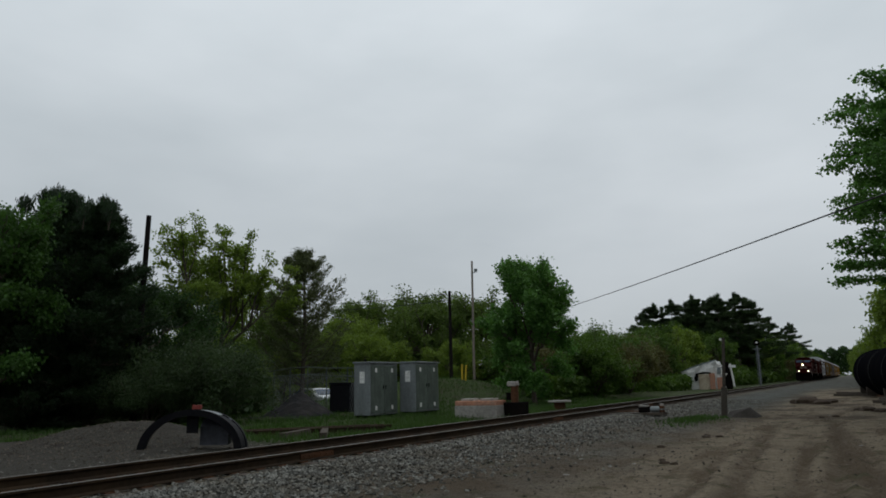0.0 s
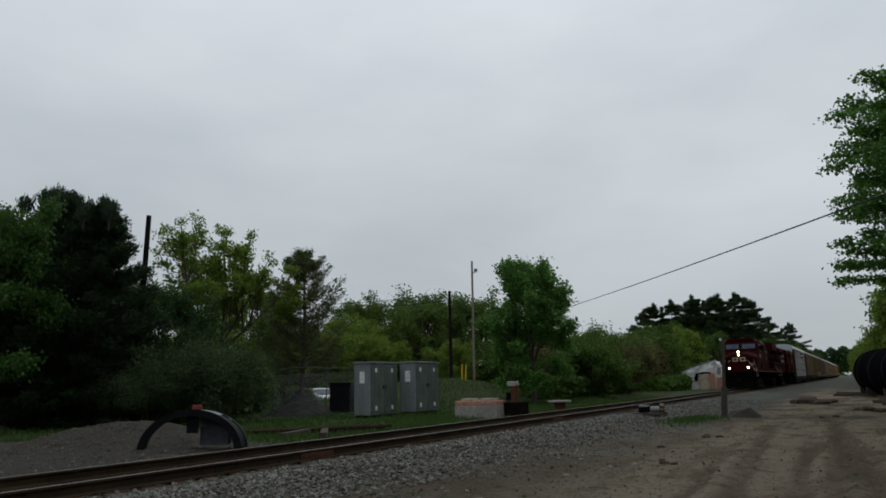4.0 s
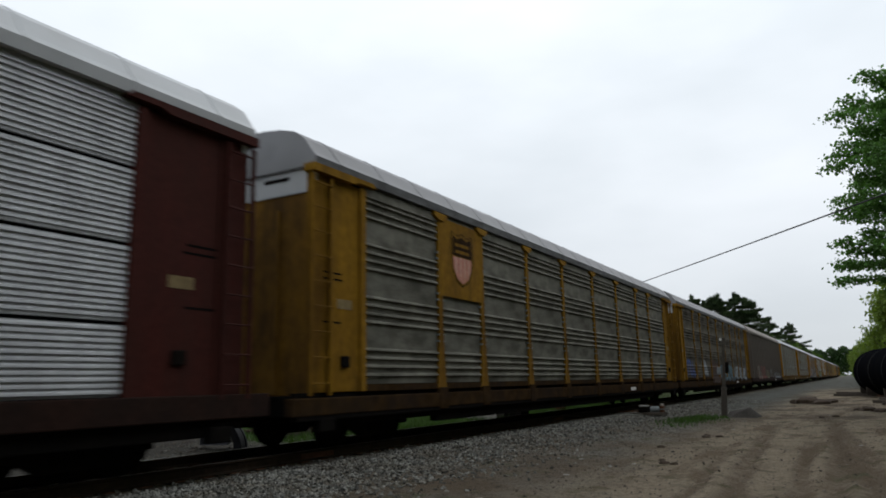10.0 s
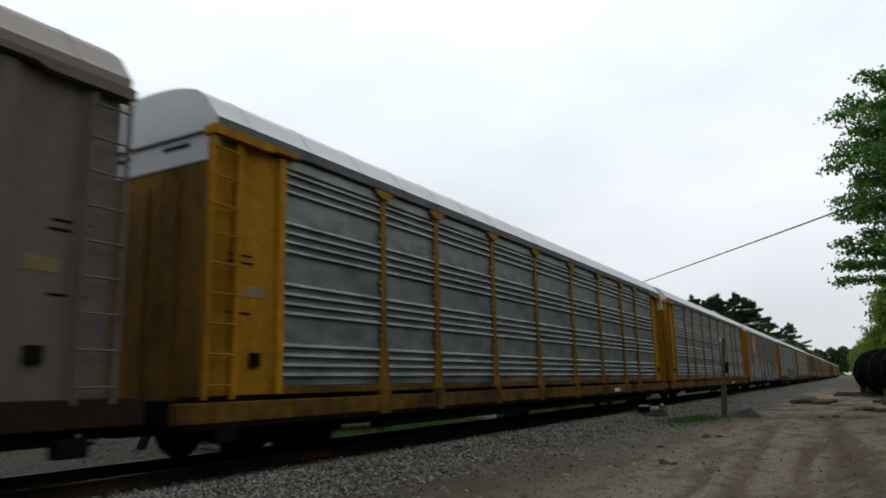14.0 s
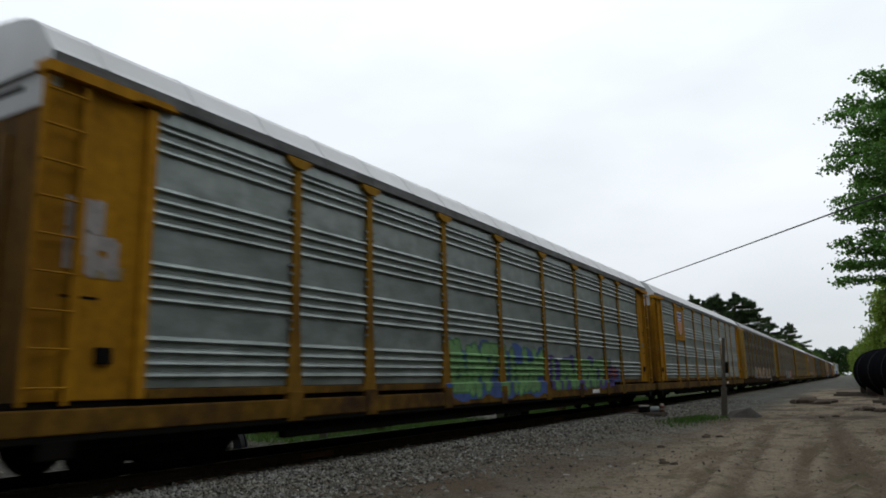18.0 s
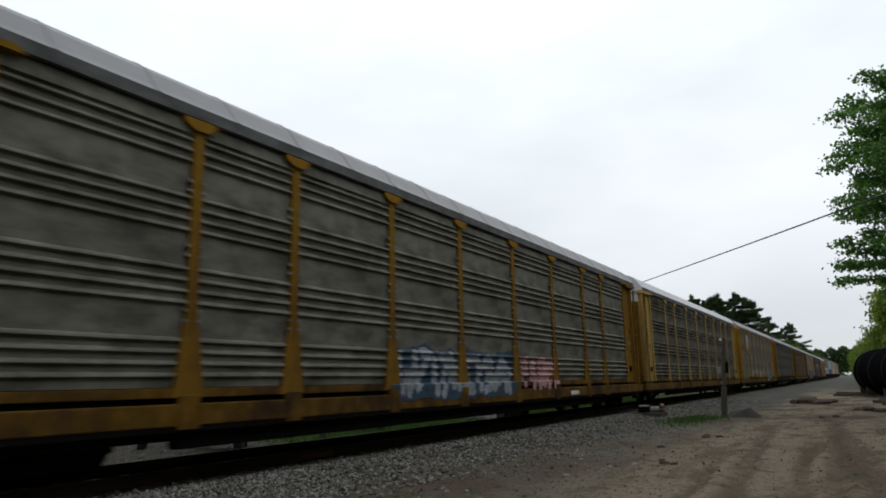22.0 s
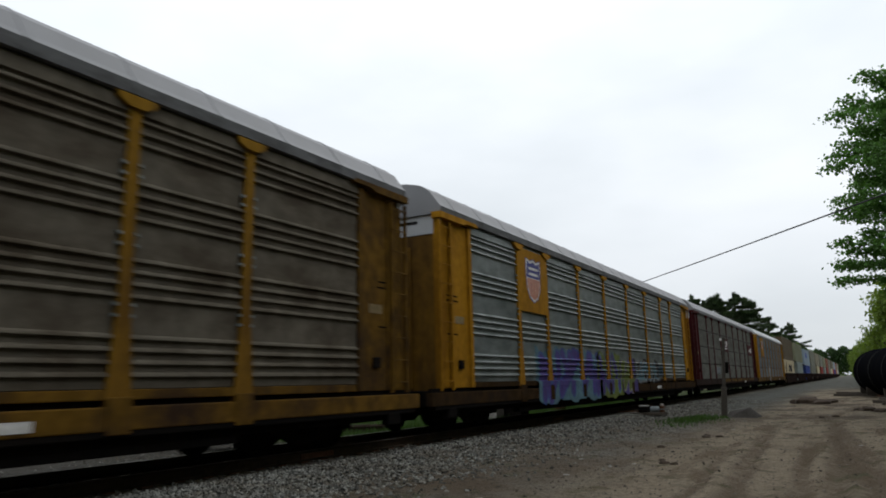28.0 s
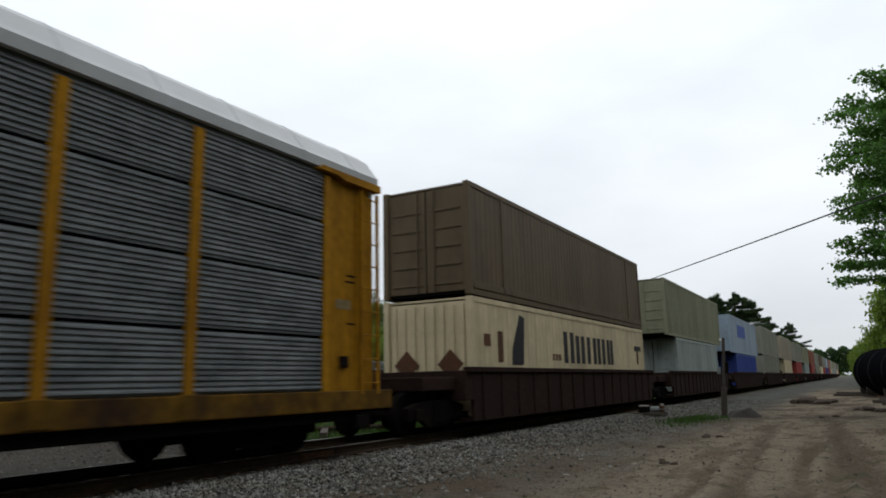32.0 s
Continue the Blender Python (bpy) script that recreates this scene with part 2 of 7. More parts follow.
def ground_material():
    m = bpy.data.materials.new("yard_ground")
    m.use_nodes = True
    n, l = m.node_tree.nodes, m.node_tree.links
    b = n["Principled BSDF"]
    geo = n.new("ShaderNodeNewGeometry")
    sep = n.new("ShaderNodeSeparateXYZ")
    l.new(geo.outputs["Position"], sep.inputs["Vector"])

    def noise_tex(scale, detail=6, rough=0.6):
        t = n.new("ShaderNodeTexNoise")
        t.inputs["Scale"].default_value, t.inputs["Detail"].default_value, t.inputs["Roughness"].default_value = scale, detail, rough
        l.new(geo.outputs["Position"], t.inputs["Vector"])
        return t.outputs["Fac"]

    def ramp(fac, a, b2, ca=(0, 0, 0), cb=(1, 1, 1)):
        r = n.new("ShaderNodeValToRGB")
        r.color_ramp.elements[0].position, r.color_ramp.elements[1].position = a, b2
        r.color_ramp.elements[0].color, r.color_ramp.elements[1].color = (*ca, 1), (*cb, 1)
        l.new(fac, r.inputs["Fac"])
        return r.outputs["Color"]

    def math_node(op, a, b2):
        t = n.new("ShaderNodeMath")
        t.operation = op
        for i, v in enumerate((a, b2)):
            if isinstance(v, (int, float)):
                t.inputs[i].default_value = v
            else:
                l.new(v, t.inputs[i])
        return t.outputs[0]

    def mix(fac, a, b2):
        t = n.new("ShaderNodeMix")
        t.data_type = "RGBA"
        l.new(fac, t.inputs["Factor"])
        for k, v in (("A", a), ("B", b2)):
            if isinstance(v, tuple):
                t.inputs[k].default_value = (*v, 1)
            else:
                l.new(v, t.inputs[k])
        return t.outputs["Result"]

    def span(v, a, b2):
        t = n.new("ShaderNodeMapRange")
        t.interpolation_type = "SMOOTHSTEP"
        l.new(v, t.inputs["Value"])
        t.inputs["From Min"].default_value, t.inputs["From Max"].default_value = a, b2
        return t.outputs["Result"]

    big, mid, fine, grit = noise_tex(0.35), noise_tex(1.6), noise_tex(9.0), noise_tex(45.0, 3)
    xs = math_node("ADD", sep.outputs["X"], math_node("MULTIPLY", math_node("SUBTRACT", mid, 0.5), 2.2))
    gravel = mix(ramp(grit, 0.35, 0.68), (0.058, 0.052, 0.041), (0.200, 0.182, 0.148))
    gravel = mix(ramp(big, 0.40, 0.60), gravel, (0.088, 0.065, 0.042))
    patch = noise_tex(3.4, 5, 0.65)
    gravel = mix(ramp(patch, 0.54, 0.66), gravel, (0.034, 0.026, 0.018))
    dirt = mix(ramp(fine, 0.3, 0.7), (0.128, 0.102, 0.069), (0.265, 0.216, 0.154))
    dirt = mix(ramp(mid, 0.50, 0.72), dirt, (0.108, 0.080, 0.050))
    slow = n.new("ShaderNodeTexNoise")
    slow.inputs["Scale"].default_value, slow.inputs["Detail"].default_value = 1.0, 5
    mp = n.new("ShaderNodeMapping")
    mp.inputs["Scale"].default_value = (1.7, 0.30, 1.0)
    l.new(geo.outputs["Position"], mp.inputs["Vector"])
    l.new(mp.outputs["Vector"], slow.inputs["Vector"])
    dirt = mix(ramp(slow.outputs["Fac"], 0.52, 0.64), dirt, (0.105, 0.078, 0.048))
    # wheel tracks pressed into the damp dirt
    for at, drift, wide, last in RUTS:
        wander = math_node("MULTIPLY", math_node("SUBTRACT", big, 0.5), 0.35)
        line = math_node("SUBTRACT", math_node("ADD", sep.outputs["X"], wander), math_node("ADD", math_node("MULTIPLY", sep.outputs["Y"], drift), at))
        band = math_node("MULTIPLY", span(math_node("ABSOLUTE", math_node("ADD", line, math_node("MULTIPLY", math_node("SUBTRACT", fine, 0.5), 0.35)), 0.0), wide * 1.5, wide * 0.4), span(sep.outputs["Y"], last, last - 9.0))
        dirt = mix(math_node("MULTIPLY", math_node("MULTIPLY", band, 0.80), math_node("MULTIPLY", ramp(fine, 0.30, 0.52, (0.30, 0.30, 0.30)), ramp(patch, 0.30, 0.55, (0.25, 0.25, 0.25)))), dirt, (0.064, 0.043, 0.025))
    # darker ground turned up across the far part of the track
    cross = n.new("ShaderNodeTexNoise")
    cross.inputs["Scale"].default_value, cross.inputs["Detail"].default_value = 0.5, 6
    mp2 = n.new("ShaderNodeMapping")
    mp2.inputs["Scale"].default_value = (0.9, 0.55, 1.0)
    l.new(geo.outputs["Position"], mp2.inputs["Vector"])
    l.new(mp2.outputs["Vector"], cross.inputs["Vector"])
    turned_up = math_node("MULTIPLY", ramp(cross.outputs["Fac"], 0.48, 0.60), span(sep.outputs["Y"], 20.0, 30.0))
    dirt = mix(turned_up, dirt, (0.060, 0.043, 0.028))
    dirt = mix(ramp(grit, 0.56, 0.72), dirt, (0.225, 0.180, 0.130))
    clod = noise_tex(22.0, 4)
    dirt = mix(ramp(clod, 0.60, 0.70), dirt, (0.050, 0.038, 0.026))
    gravel = mix(ramp(clod, 0.55, 0.70), gravel, (0.038, 0.034, 0.028))
    grass = mix(ramp(fine, 0.3, 0.7), (0.022, 0.040, 0.010), (0.050, 0.072, 0.020))
    grass = mix(ramp(mid, 0.48, 0.70), grass, (0.055, 0.045, 0.03))
    shoulder = mix(ramp(grit, 0.35, 0.68), (0.046, 0.049, 0.043), (0.116, 0.120, 0.108))
    shoulder = mix(ramp(cross.outputs["Fac"], 0.46, 0.62), shoulder, (0.058, 0.052, 0.040))
    dirt = mix(span(sep.outputs["Y"], 66.0, 96.0), dirt, shoulder)
    gravel = mix(span(sep.outputs["Y"], 16.0, 40.0), gravel, shoulder)
    colour = mix(span(xs, 4.6, 6.8), gravel, dirt)
    weeds = math_node("MULTIPLY", ramp(mid, 0.56, 0.66), span(sep.outputs["X"], 2.6, 4.0))
    weeds = math_node("MULTIPLY", weeds, 0.45)
    colour = mix(weeds, colour, (0.035, 0.052, 0.016))
    bed = math_node("MULTIPLY", span(math_node("ABSOLUTE", xs, 0.0), 2.0, 1.2), ramp(fine, 0.38, 0.60))
    colour = mix(bed, colour, (0.135, 0.108, 0.066))
    left = span(math_node("MULTIPLY", xs, -1.0), 2.6, 3.6)
    colour = mix(left, colour, grass)
    sandy = math_node("MULTIPLY", span(math_node("MULTIPLY", xs, -1.0), 2.2, 3.2), math_node("SUBTRACT", 1.0, span(sep.outputs["Y"], 13.0, 15.0)))
    sandy = math_node("MULTIPLY", sandy, math_node("SUBTRACT", 1.0, span(math_node("MULTIPLY", sep.outputs["X"], -1.0), 12.5, 14.0)))
    sand = mix(ramp(grit, 0.32, 0.68), (0.026, 0.024, 0.020), (0.084, 0.077, 0.063))
    sand = mix(ramp(patch, 0.50, 0.66), sand, (0.036, 0.030, 0.024))
    colour = mix(sandy, colour, sand)
    far = span(sep.outputs["X"], 14.0, 17.0)
    colour = mix(far, colour, grass)
    l.new(colour, b.inputs["Base Color"])
    b.inputs["Roughness"].default_value = 0.95
    b.inputs["Specular IOR Level"].default_value = 0.15
    bp = n.new("ShaderNodeBump")
    bp.inputs["Strength"].default_value, bp.inputs["Distance"].default_value = 1.0, 0.09
    hgt = math_node("ADD", math_node("MULTIPLY", grit, 0.5), math_node("ADD", fine, math_node("MULTIPLY", clod, 0.9)))
    l.new(hgt, bp.inputs["Height"])
    l.new(bp.outputs["Normal"], b.inputs["Normal"])
    return m


def build_ground():
    xs = spaced([(-1600, -200, 200), (-200, -40, 16), (-40, -14, 1.0), (-14, -3, 0.25), (-3, 3, 0.3), (3, 12, 0.12), (12, 24, 0.8), (24, 200, 16), (200, 1600, 200)])
    ys = spaced([(-1200, -60, 120), (-60, 2, 2), (2, 22, 0.16), (22, 60, 0.5), (60, 200, 4), (200, 2400, 100)])
    gx, gy = np.meshgrid(xs, ys)
    gz = ground_height(gx, gy)
    nx, ny = len(xs), len(ys)
    idx = np.arange(nx * ny).reshape(ny, nx)
    faces = np.stack([idx[:-1, :-1], idx[:-1, 1:], idx[1:, 1:], idx[1:, :-1]], -1).reshape(-1, 4)
    me = mesh_from("ground", np.stack([gx, gy, gz], -1).reshape(-1, 3).tolist(), faces.tolist(), [ground_material()], True)
    tagged(new("ground", me), "gravel yard and rutted dirt track beside grassy verge", "ground", kind="structure")


build_ground()


def scatter_stones(name, spots, sizes, material, seed, label, category):
    """Many small broken stones as one mesh."""
    rng = np.random.default_rng(seed)
    base = np.array([(1, 0, 0), (-1, 0, 0), (0, 1, 0), (0, -1, 0), (0, 0, 1), (0, 0, -1)], float)
    tri = np.array([(0, 2, 4), (2, 1, 4), (1, 3, 4), (3, 0, 4), (2, 0, 5), (1, 2, 5), (3, 1, 5), (0, 3, 5)])
    n = len(spots)
    v = base[None] * rng.uniform(0.55, 1.15, (n, 6, 1)) + rng.normal(0, 0.22, (n, 6, 3))
    ang = rng.uniform(0, math.tau, n)
    c, s = np.cos(ang)[:, None], np.sin(ang)[:, None]
    v = np.stack([v[..., 0] * c - v[..., 1] * s, v[..., 0] * s + v[..., 1] * c, v[..., 2] * 0.75], -1) * sizes[:, None, None]
    v = v + spots[:, None, :]
    f = tri[None] + (np.arange(n) * 6)[:, None, None]
    me = mesh_from(name, v.reshape(-1, 3).tolist(), f.reshape(-1, 3).tolist(), [material])
    return tagged(new(name, me), label, category, kind="stuff")


def build_ballast():
    rng = np.random.default_rng(4)
    n = 30000
    y = 3.5 + 44 * rng.uniform(0, 1, n) ** 1.7
    x = 1.15 + np.abs(rng.normal(0, 1.25, n))
    side = rng.uniform(0, 1, n)
    x = np.where(side < 0.12, rng.uniform(-1.2, 1.2, n), np.where(side < 0.22, -x, x))
    z = ground_height(x, y)
    s = rng.uniform(0.018, 0.046, n)
    scatter_stones("ballast", np.stack([x, y, z + s * 0.3], -1), s, M_STONE, 5, "crushed grey ballast stones along the track", "ballast")
    n = 2600
    x, y = rng.normal(-7.0, 2.2, n), rng.normal(11.2, 1.6, n)
    keep = (x < -1.6) & (y < 14.2)
    z = ground_height(x, y)
    s = rng.uniform(0.008, 0.035, n)
    scatter_stones("heap_stones", np.stack([x, y, z + s * 0.2], -1)[keep], s[keep], M_STONE_BROWN, 9, "stones in a heap of sand and gravel", "stones")
    n = 9000
    y = 4.5 + 34 * rng.uniform(0, 1, n) ** 1.5
    x = 3.2 + 8.5 * rng.uniform(0, 1, n) ** 1.5
    z = ground_height(x, y)
    s = rng.uniform(0.006, 0.028, n) * rng.uniform(0.5, 1.2, n)
    scatter_stones("loose_pebbles", np.stack([x, y, z + s * 0.2], -1), s, M_STONE_BROWN, 6, "loose pebbles on trodden dirt", "pebbles")


# ---------- track ----------
BEND, BEND_R = 400.0, 800.0      # where the line begins to bend away, and the radius
RAIL_PROFILE = [(-0.07, 0.0), (0.07, 0.0), (0.07, 0.012), (0.012, 0.035), (0.010, 0.125), (0.036, 0.138), (0.036, 0.162), (0.030, 0.17),
                (-0.030, 0.17), (-0.036, 0.162), (-0.036, 0.138), (-0.010, 0.125), (-0.012, 0.035), (-0.07, 0.012)]


def build_track():
    track = tagged(new("railway_track"), "single main line of rusty steel rails on wooden ties", "railway track", kind="structure")
    for side in (-1, 1):
        bm = prism([(side * 0.7535 + x, RH - 0.17 + z) for x, z in RAIL_PROFILE], -160, BEND)
        for k in range(12):
            o = prism([(side * 0.7535 + x, RH - 0.17 + z) for x, z in RAIL_PROFILE], k * 40, k * 40 + 40)
            for v in o.verts:
                v.co.x -= v.co.y ** 2 / (2 * BEND_R)
                v.co.y += BEND
            merge(bm, o)
        for f in bm.faces:
            if f.normal.z > 0.9 and f.calc_center_median().z > RH - 0.01:
                f.material_index = 1
        part("rail", bm, [M_RAIL, M_RAILTOP], track, "worn steel rail")
    tie = bm_mesh("tie", box(-1.3, 1.3, -0.11, 0.11, -0.17, 0.0, 0.012), M_TIE)
    plate = bm_mesh("tie_plate", box(-0.10, 0.10, -0.09, 0.09, 0, 0.014), M_RUSTY)
    rng = random.Random(3)
    for i in range(150):
        y = -4 + i * 0.53
        ob = link("tie", tie, track, pose(rng.uniform(-0.04, 0.04), y, RH - 0.184, 0, 0, rng.uniform(-1.5, 1.5)))
    verts, faces = [], []
    for i in range(800):
        y = 75.5 + i * 0.53 if i < 600 else -4.53 - (i - 600) * 0.53
        k = len(verts)
        verts += [(sx * 1.3, y + sy * 0.11, RH - 0.184 + sz) for sz in (-0.17, 0) for sy in (-1, 1) for sx in (-1, 1)]
        faces += [tuple(k + j for j in f) for f in ((0, 2, 3, 1), (4, 5, 7, 6), (0, 1, 5, 4), (2, 6, 7, 3), (1, 3, 7, 5), (0, 4, 6, 2))]
    tagged(link("far_ties", mesh_from("far_ties", verts, faces, [M_TIE]), track), kind="stuff")
    for i in range(60):
        for side in (-1, 1):
            link("tie_plate", plate, track, pose(side * 0.7535, -4 + i * 0.53, RH - 0.184, 0, 0, 0))
    # joint bars on the rail nearest to the yard
    bar = bmesh.new()
    box(0.012, 0.034, -0.45, 0.45, 0.03, 0.125, 0.006, bar)
    for k in range(6):
        merge(bar, box(0.03, 0.055, -0.39 + k * 0.155 - 0.014, -0.39 + k * 0.155 + 0.014, 0.065, 0.093, 0.004))
    me = bm_mesh("joint_bar", bar, M_RUSTY)
    for y in (10.2, 22.1, 34.0):
        link("joint_bar", me, track, pose(0.7535, y, RH - 0.17))


build_track()

# ---------- the train ----------
# the joint between the engines and the first car, metres along the line from the camera, second by second
HEAD = [(0.0, 206.5), (3.0, 138.4), (5.5, 82.2), (6.0, 70.9), (7.0, 48.1), (8.0, 25.05), (9.0, 2.2), (10.0, -20.2), (11.0, -42.5),
        (12.0, -64.7), (13.0, -86.7), (14.0, -108.2), (17.0, -174.3), (18.0, -196.5), (19.0, -218.6), (20.0, -240.8), (21.0, -262.8), (22.0, -284.4),
        (23.0, -306.4), (24.0, -328.5), (25.0, -350.5), (28.0, -416.3), (29.0, -438.3), (30.0, -459.85), (31.0, -481.4), (32.0, -503.1)]
MOVERS = []
CAR = 28.6
UNIT = 21.15


def line_at(y):
    """Where the line runs at y: straight past the yard, then a long bend; x and the heading in degrees."""
    far = max(0.0, y - BEND)
    return -far * far / (2 * BEND_R), math.degrees(math.atan2(far, BEND_R))


def on_line(y, z, turned):
    x, head = line_at(y)
    return pose(x, y, z, 0, 0, head + (180 if turned else 0))


def mover(ob, offset, turned=False, z=RH):
    ob.matrix_basis = on_line(HEAD[0][1] + offset, z, turned)
    MOVERS.append((ob, offset, turned, z))
    return ob


def wheel_mesh(r):
    bm = bmesh.new()
    prof = [(0.0, 0.10), (0.0, r + 0.028), (0.03, r + 0.028), (0.04, r), (0.13, r - 0.006), (0.13, r - 0.07), (0.10, r - 0.08), (0.08, 0.16), (0.14, 0.13), (0.14, 0.05)]
    n = 24
    rings = [[bm.verts.new((x, q * math.cos(k * math.tau / n), q * math.sin(k * math.tau / n))) for k in range(n)] for x, q in prof]
    for a, b in zip(rings, rings[1:]):
        for k in range(n):
            bm.faces.new((a[k], a[(k + 1) % n], b[(k + 1) % n], b[k]))
    bm.faces.new(rings[0][::-1])
    bm.faces.new(rings[-1])
    bmesh.ops.recalc_face_normals(bm, faces=bm.faces)
    return bm_mesh("wheel", bm, M_STEEL_DARK, False)


def truck(parent, y, axles=(-0.88, 0.88), r=0.46, big=False):
    """A bogie: side frames, springs, bolster and wheels."""
    def frame_mesh():
        bm = bmesh.new()
        a, b = axles[0], axles[-1]
        for s in (-1, 1):
            x0, x1 = (0.93, 1.08) if not big else (1.0, 1.22)
            top = r + (0.28 if not big else 0.42)
            prof = [(a - 0.30, r - 0.12), (a - 0.32, r + 0.14), (a - 0.1, r + 0.2), (a + 0.35, top), (b - 0.35, top), (b + 0.1, r + 0.2),
                    (b + 0.32, r + 0.14), (b + 0.30, r - 0.12), (b - 0.25, r - 0.14), (b - 0.5, r - 0.28), (a + 0.5, r - 0.28), (a + 0.25, r - 0.14)]
            o = prism_x(prof, s * x0, s * x1)
            merge(bm, o)
            for k in (-0.16, 0.0, 0.16):
                tube([(s * (x1 + 0.02), k, r - 0.2), (s * (x1 + 0.02), k, r + 0.2)], 0.06, 8, bm)
            for q in axles:
                merge(bm, box(s * x1 - 0.02, s * x1 + 0.09 if s > 0 else s * x1 + 0.02, q - 0.13, q + 0.13, r - 0.12, r + 0.12, 0.03)) if s > 0 else \
                    merge(bm, box(s * x1 - 0.09, s * x1 + 0.02, q - 0.13, q + 0.13, r - 0.12, r + 0.12, 0.03))
        box(-1.1, 1.1, -0.2, 0.2, r - 0.08, r + 0.26, 0.03, bm)
        for q in axles:
            tube([(-0.9, q, r), (0.9, q, r)], 0.085, 8, bm)
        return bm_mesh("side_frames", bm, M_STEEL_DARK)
    tr = link("truck", cached(("truck", axles, r, big), frame_mesh), parent, pose(0, y, 0))
    wm = cached(("wheel", r), lambda: wheel_mesh(r))
    for q in axles:
        link("wheel", wm, tr, pose(0.685, q, r))
        link("wheel", wm, tr, pose(-0.685, q, r, 0, 0, 180))
    return tr


def coupler(parent, y, sign):
    def make():
        bm = box(-0.09, 0.09, 0, 0.62, 0.72, 0.95, 0.02)
        box(-0.16, 0.14, 0.55, 0.80, 0.66, 1.0, 0.05, bm)
        tube([(0.45, 0.0, 0.8), (0.42, 0.3, 0.45), (0.35, 0.65, 0.42), (0.30, 0.8, 0.6)], 0.025, 6, bm)
        return bm_mesh("coupler", bm, M_STEEL_DARK)
    link("coupler", cached("coupler", make), parent, pose(0, y, 0, 0, 0, 0 if sign > 0 else 180))


POSTS = [2.25, 5.05, 7.10, 9.95, 12.80, 15.80, 18.65, 21.50, 23.55, 26.35]


def ribs(kind):
    """The upright section of a side panel: heights and how far they stand out."""
    z0, z1 = (1.13 if kind != "banded" else 1.03), 4.90
    out = [(z0, 0.0)]
    if kind == "grouped":
        for base, count in ((1.256, 4), (2.236, 4), (3.246, 4), (4.246, 3)):
            for k in range(count):
                z = base + k * 0.155
                out += [(z, 0.004), (z + 0.014, 0.050), (z + 0.022, 0.053), (z + 0.050, 0.043), (z + 0.076, 0.004)]
        out += [(4.66, 0.004), (4.675, 0.044), (4.86, 0.030)]
    elif kind == "banded":
        for b in range(4):
            base = 0.935 + b * 1.008
            for k in range(12):
                z = base + 0.045 + k * 0.077
                if z < z0 + 0.02 or z > z1 - 0.07:
                    continue
                top = 0.036 if k % 2 else 0.030
                out += [(z, 0.012), (z + 0.012, top), (z + 0.038, top - 0.005), (z + 0.060, 0.012)]
            if b < 3:
                out += [(base + 0.966, 0.012), (base + 0.968, -0.02), (base + 1.012, -0.02), (base + 1.014, 0.012)]
    else:
        for b in range(4):
            base = z0 + 0.72 + b * 0.86
            for k in range(4):
                z = base + k * 0.05
                out += [(z, 0.004), (z + 0.012, -0.006), (z + 0.024, -0.006), (z + 0.036, 0.004)]
    out.append((z1, 0.0))
    return out


SIDE_X = 1.46


def panel_mesh(kind, length, material):
    pr = ribs(kind)
    verts, faces = [], []
    n = max(2, int(length / 0.7) + 1)
    for j in range(n):
        y = length * j / (n - 1)
        verts += [(SIDE_X + d, y, z) for z, d in pr]
    m = len(pr)
    for j in range(n - 1):
        for i in range(m - 1):
            if pr[i][1] < -0.015 and pr[i + 1][1] < -0.015:
                continue
            faces.append((j * m + i, (j + 1) * m + i, (j + 1) * m + i + 1, j * m + i + 1))
    return mesh_from("side_panel", verts, faces, [material])


ROOF = [(1.56, 4.90), (1.58, 5.06), (1.50, 5.15), (1.30, 5.43), (1.06, 5.60), (0.72, 5.69), (0.36, 5.735)]


def roof_profile():
    top = ROOF + [(0.0, 5.75)] + [(-x, z) for x, z in reversed(ROOF)]
    return top + [(-1.50, 4.90)] + [(1.50, 4.90)]


def post_mesh(flare, cap, material, sill):
    foot = {False: 0.09, True: 0.19, "wide": 0.27}[flare]
    bm = bmesh.new()
    prof = [(-0.085, 2.25), (-0.085, 4.80), (0.085, 4.80), (0.085, 2.25), (foot * 0.9, sill + 0.1), (foot, sill), (-foot, sill), (-foot * 0.9, sill + 0.1)]
    prism_x(prof, 1.44, 1.523, bm)
    if cap:
        o = prism_x([(-0.30, 4.88), (0.30, 4.88), (0.28, 4.80), (0.12, 4.72), (-0.12, 4.72), (-0.28, 4.80)], 1.44, 1.57)
        merge(bm, o)
    if flare:
        for z in (2.02, 2.16, 2.92, 3.06, 3.84, 3.98):
            for s in (-1, 1):
                box(1.47, 1.525, s * 0.12 - 0.03, s * 0.12 + 0.03, z - 0.02, z + 0.02, 0, bm, 1)
    return bm_mesh("post", bm, [material, PAINT["zinc"]])


def ladder_mesh(material):
    bm = bmesh.new()
    for y in (0.0, 0.50):
        box(1.50, 1.56, y - 0.03, y + 0.03, 0.95, 4.75, 0.01, bm)
    for k in range(9):
        tube([(1.575, 0.0, 1.15 + k * 0.43), (1.575, 0.5, 1.15 + k * 0.43)], 0.014, 6, bm)
    return bm_mesh("ladder", bm, material)


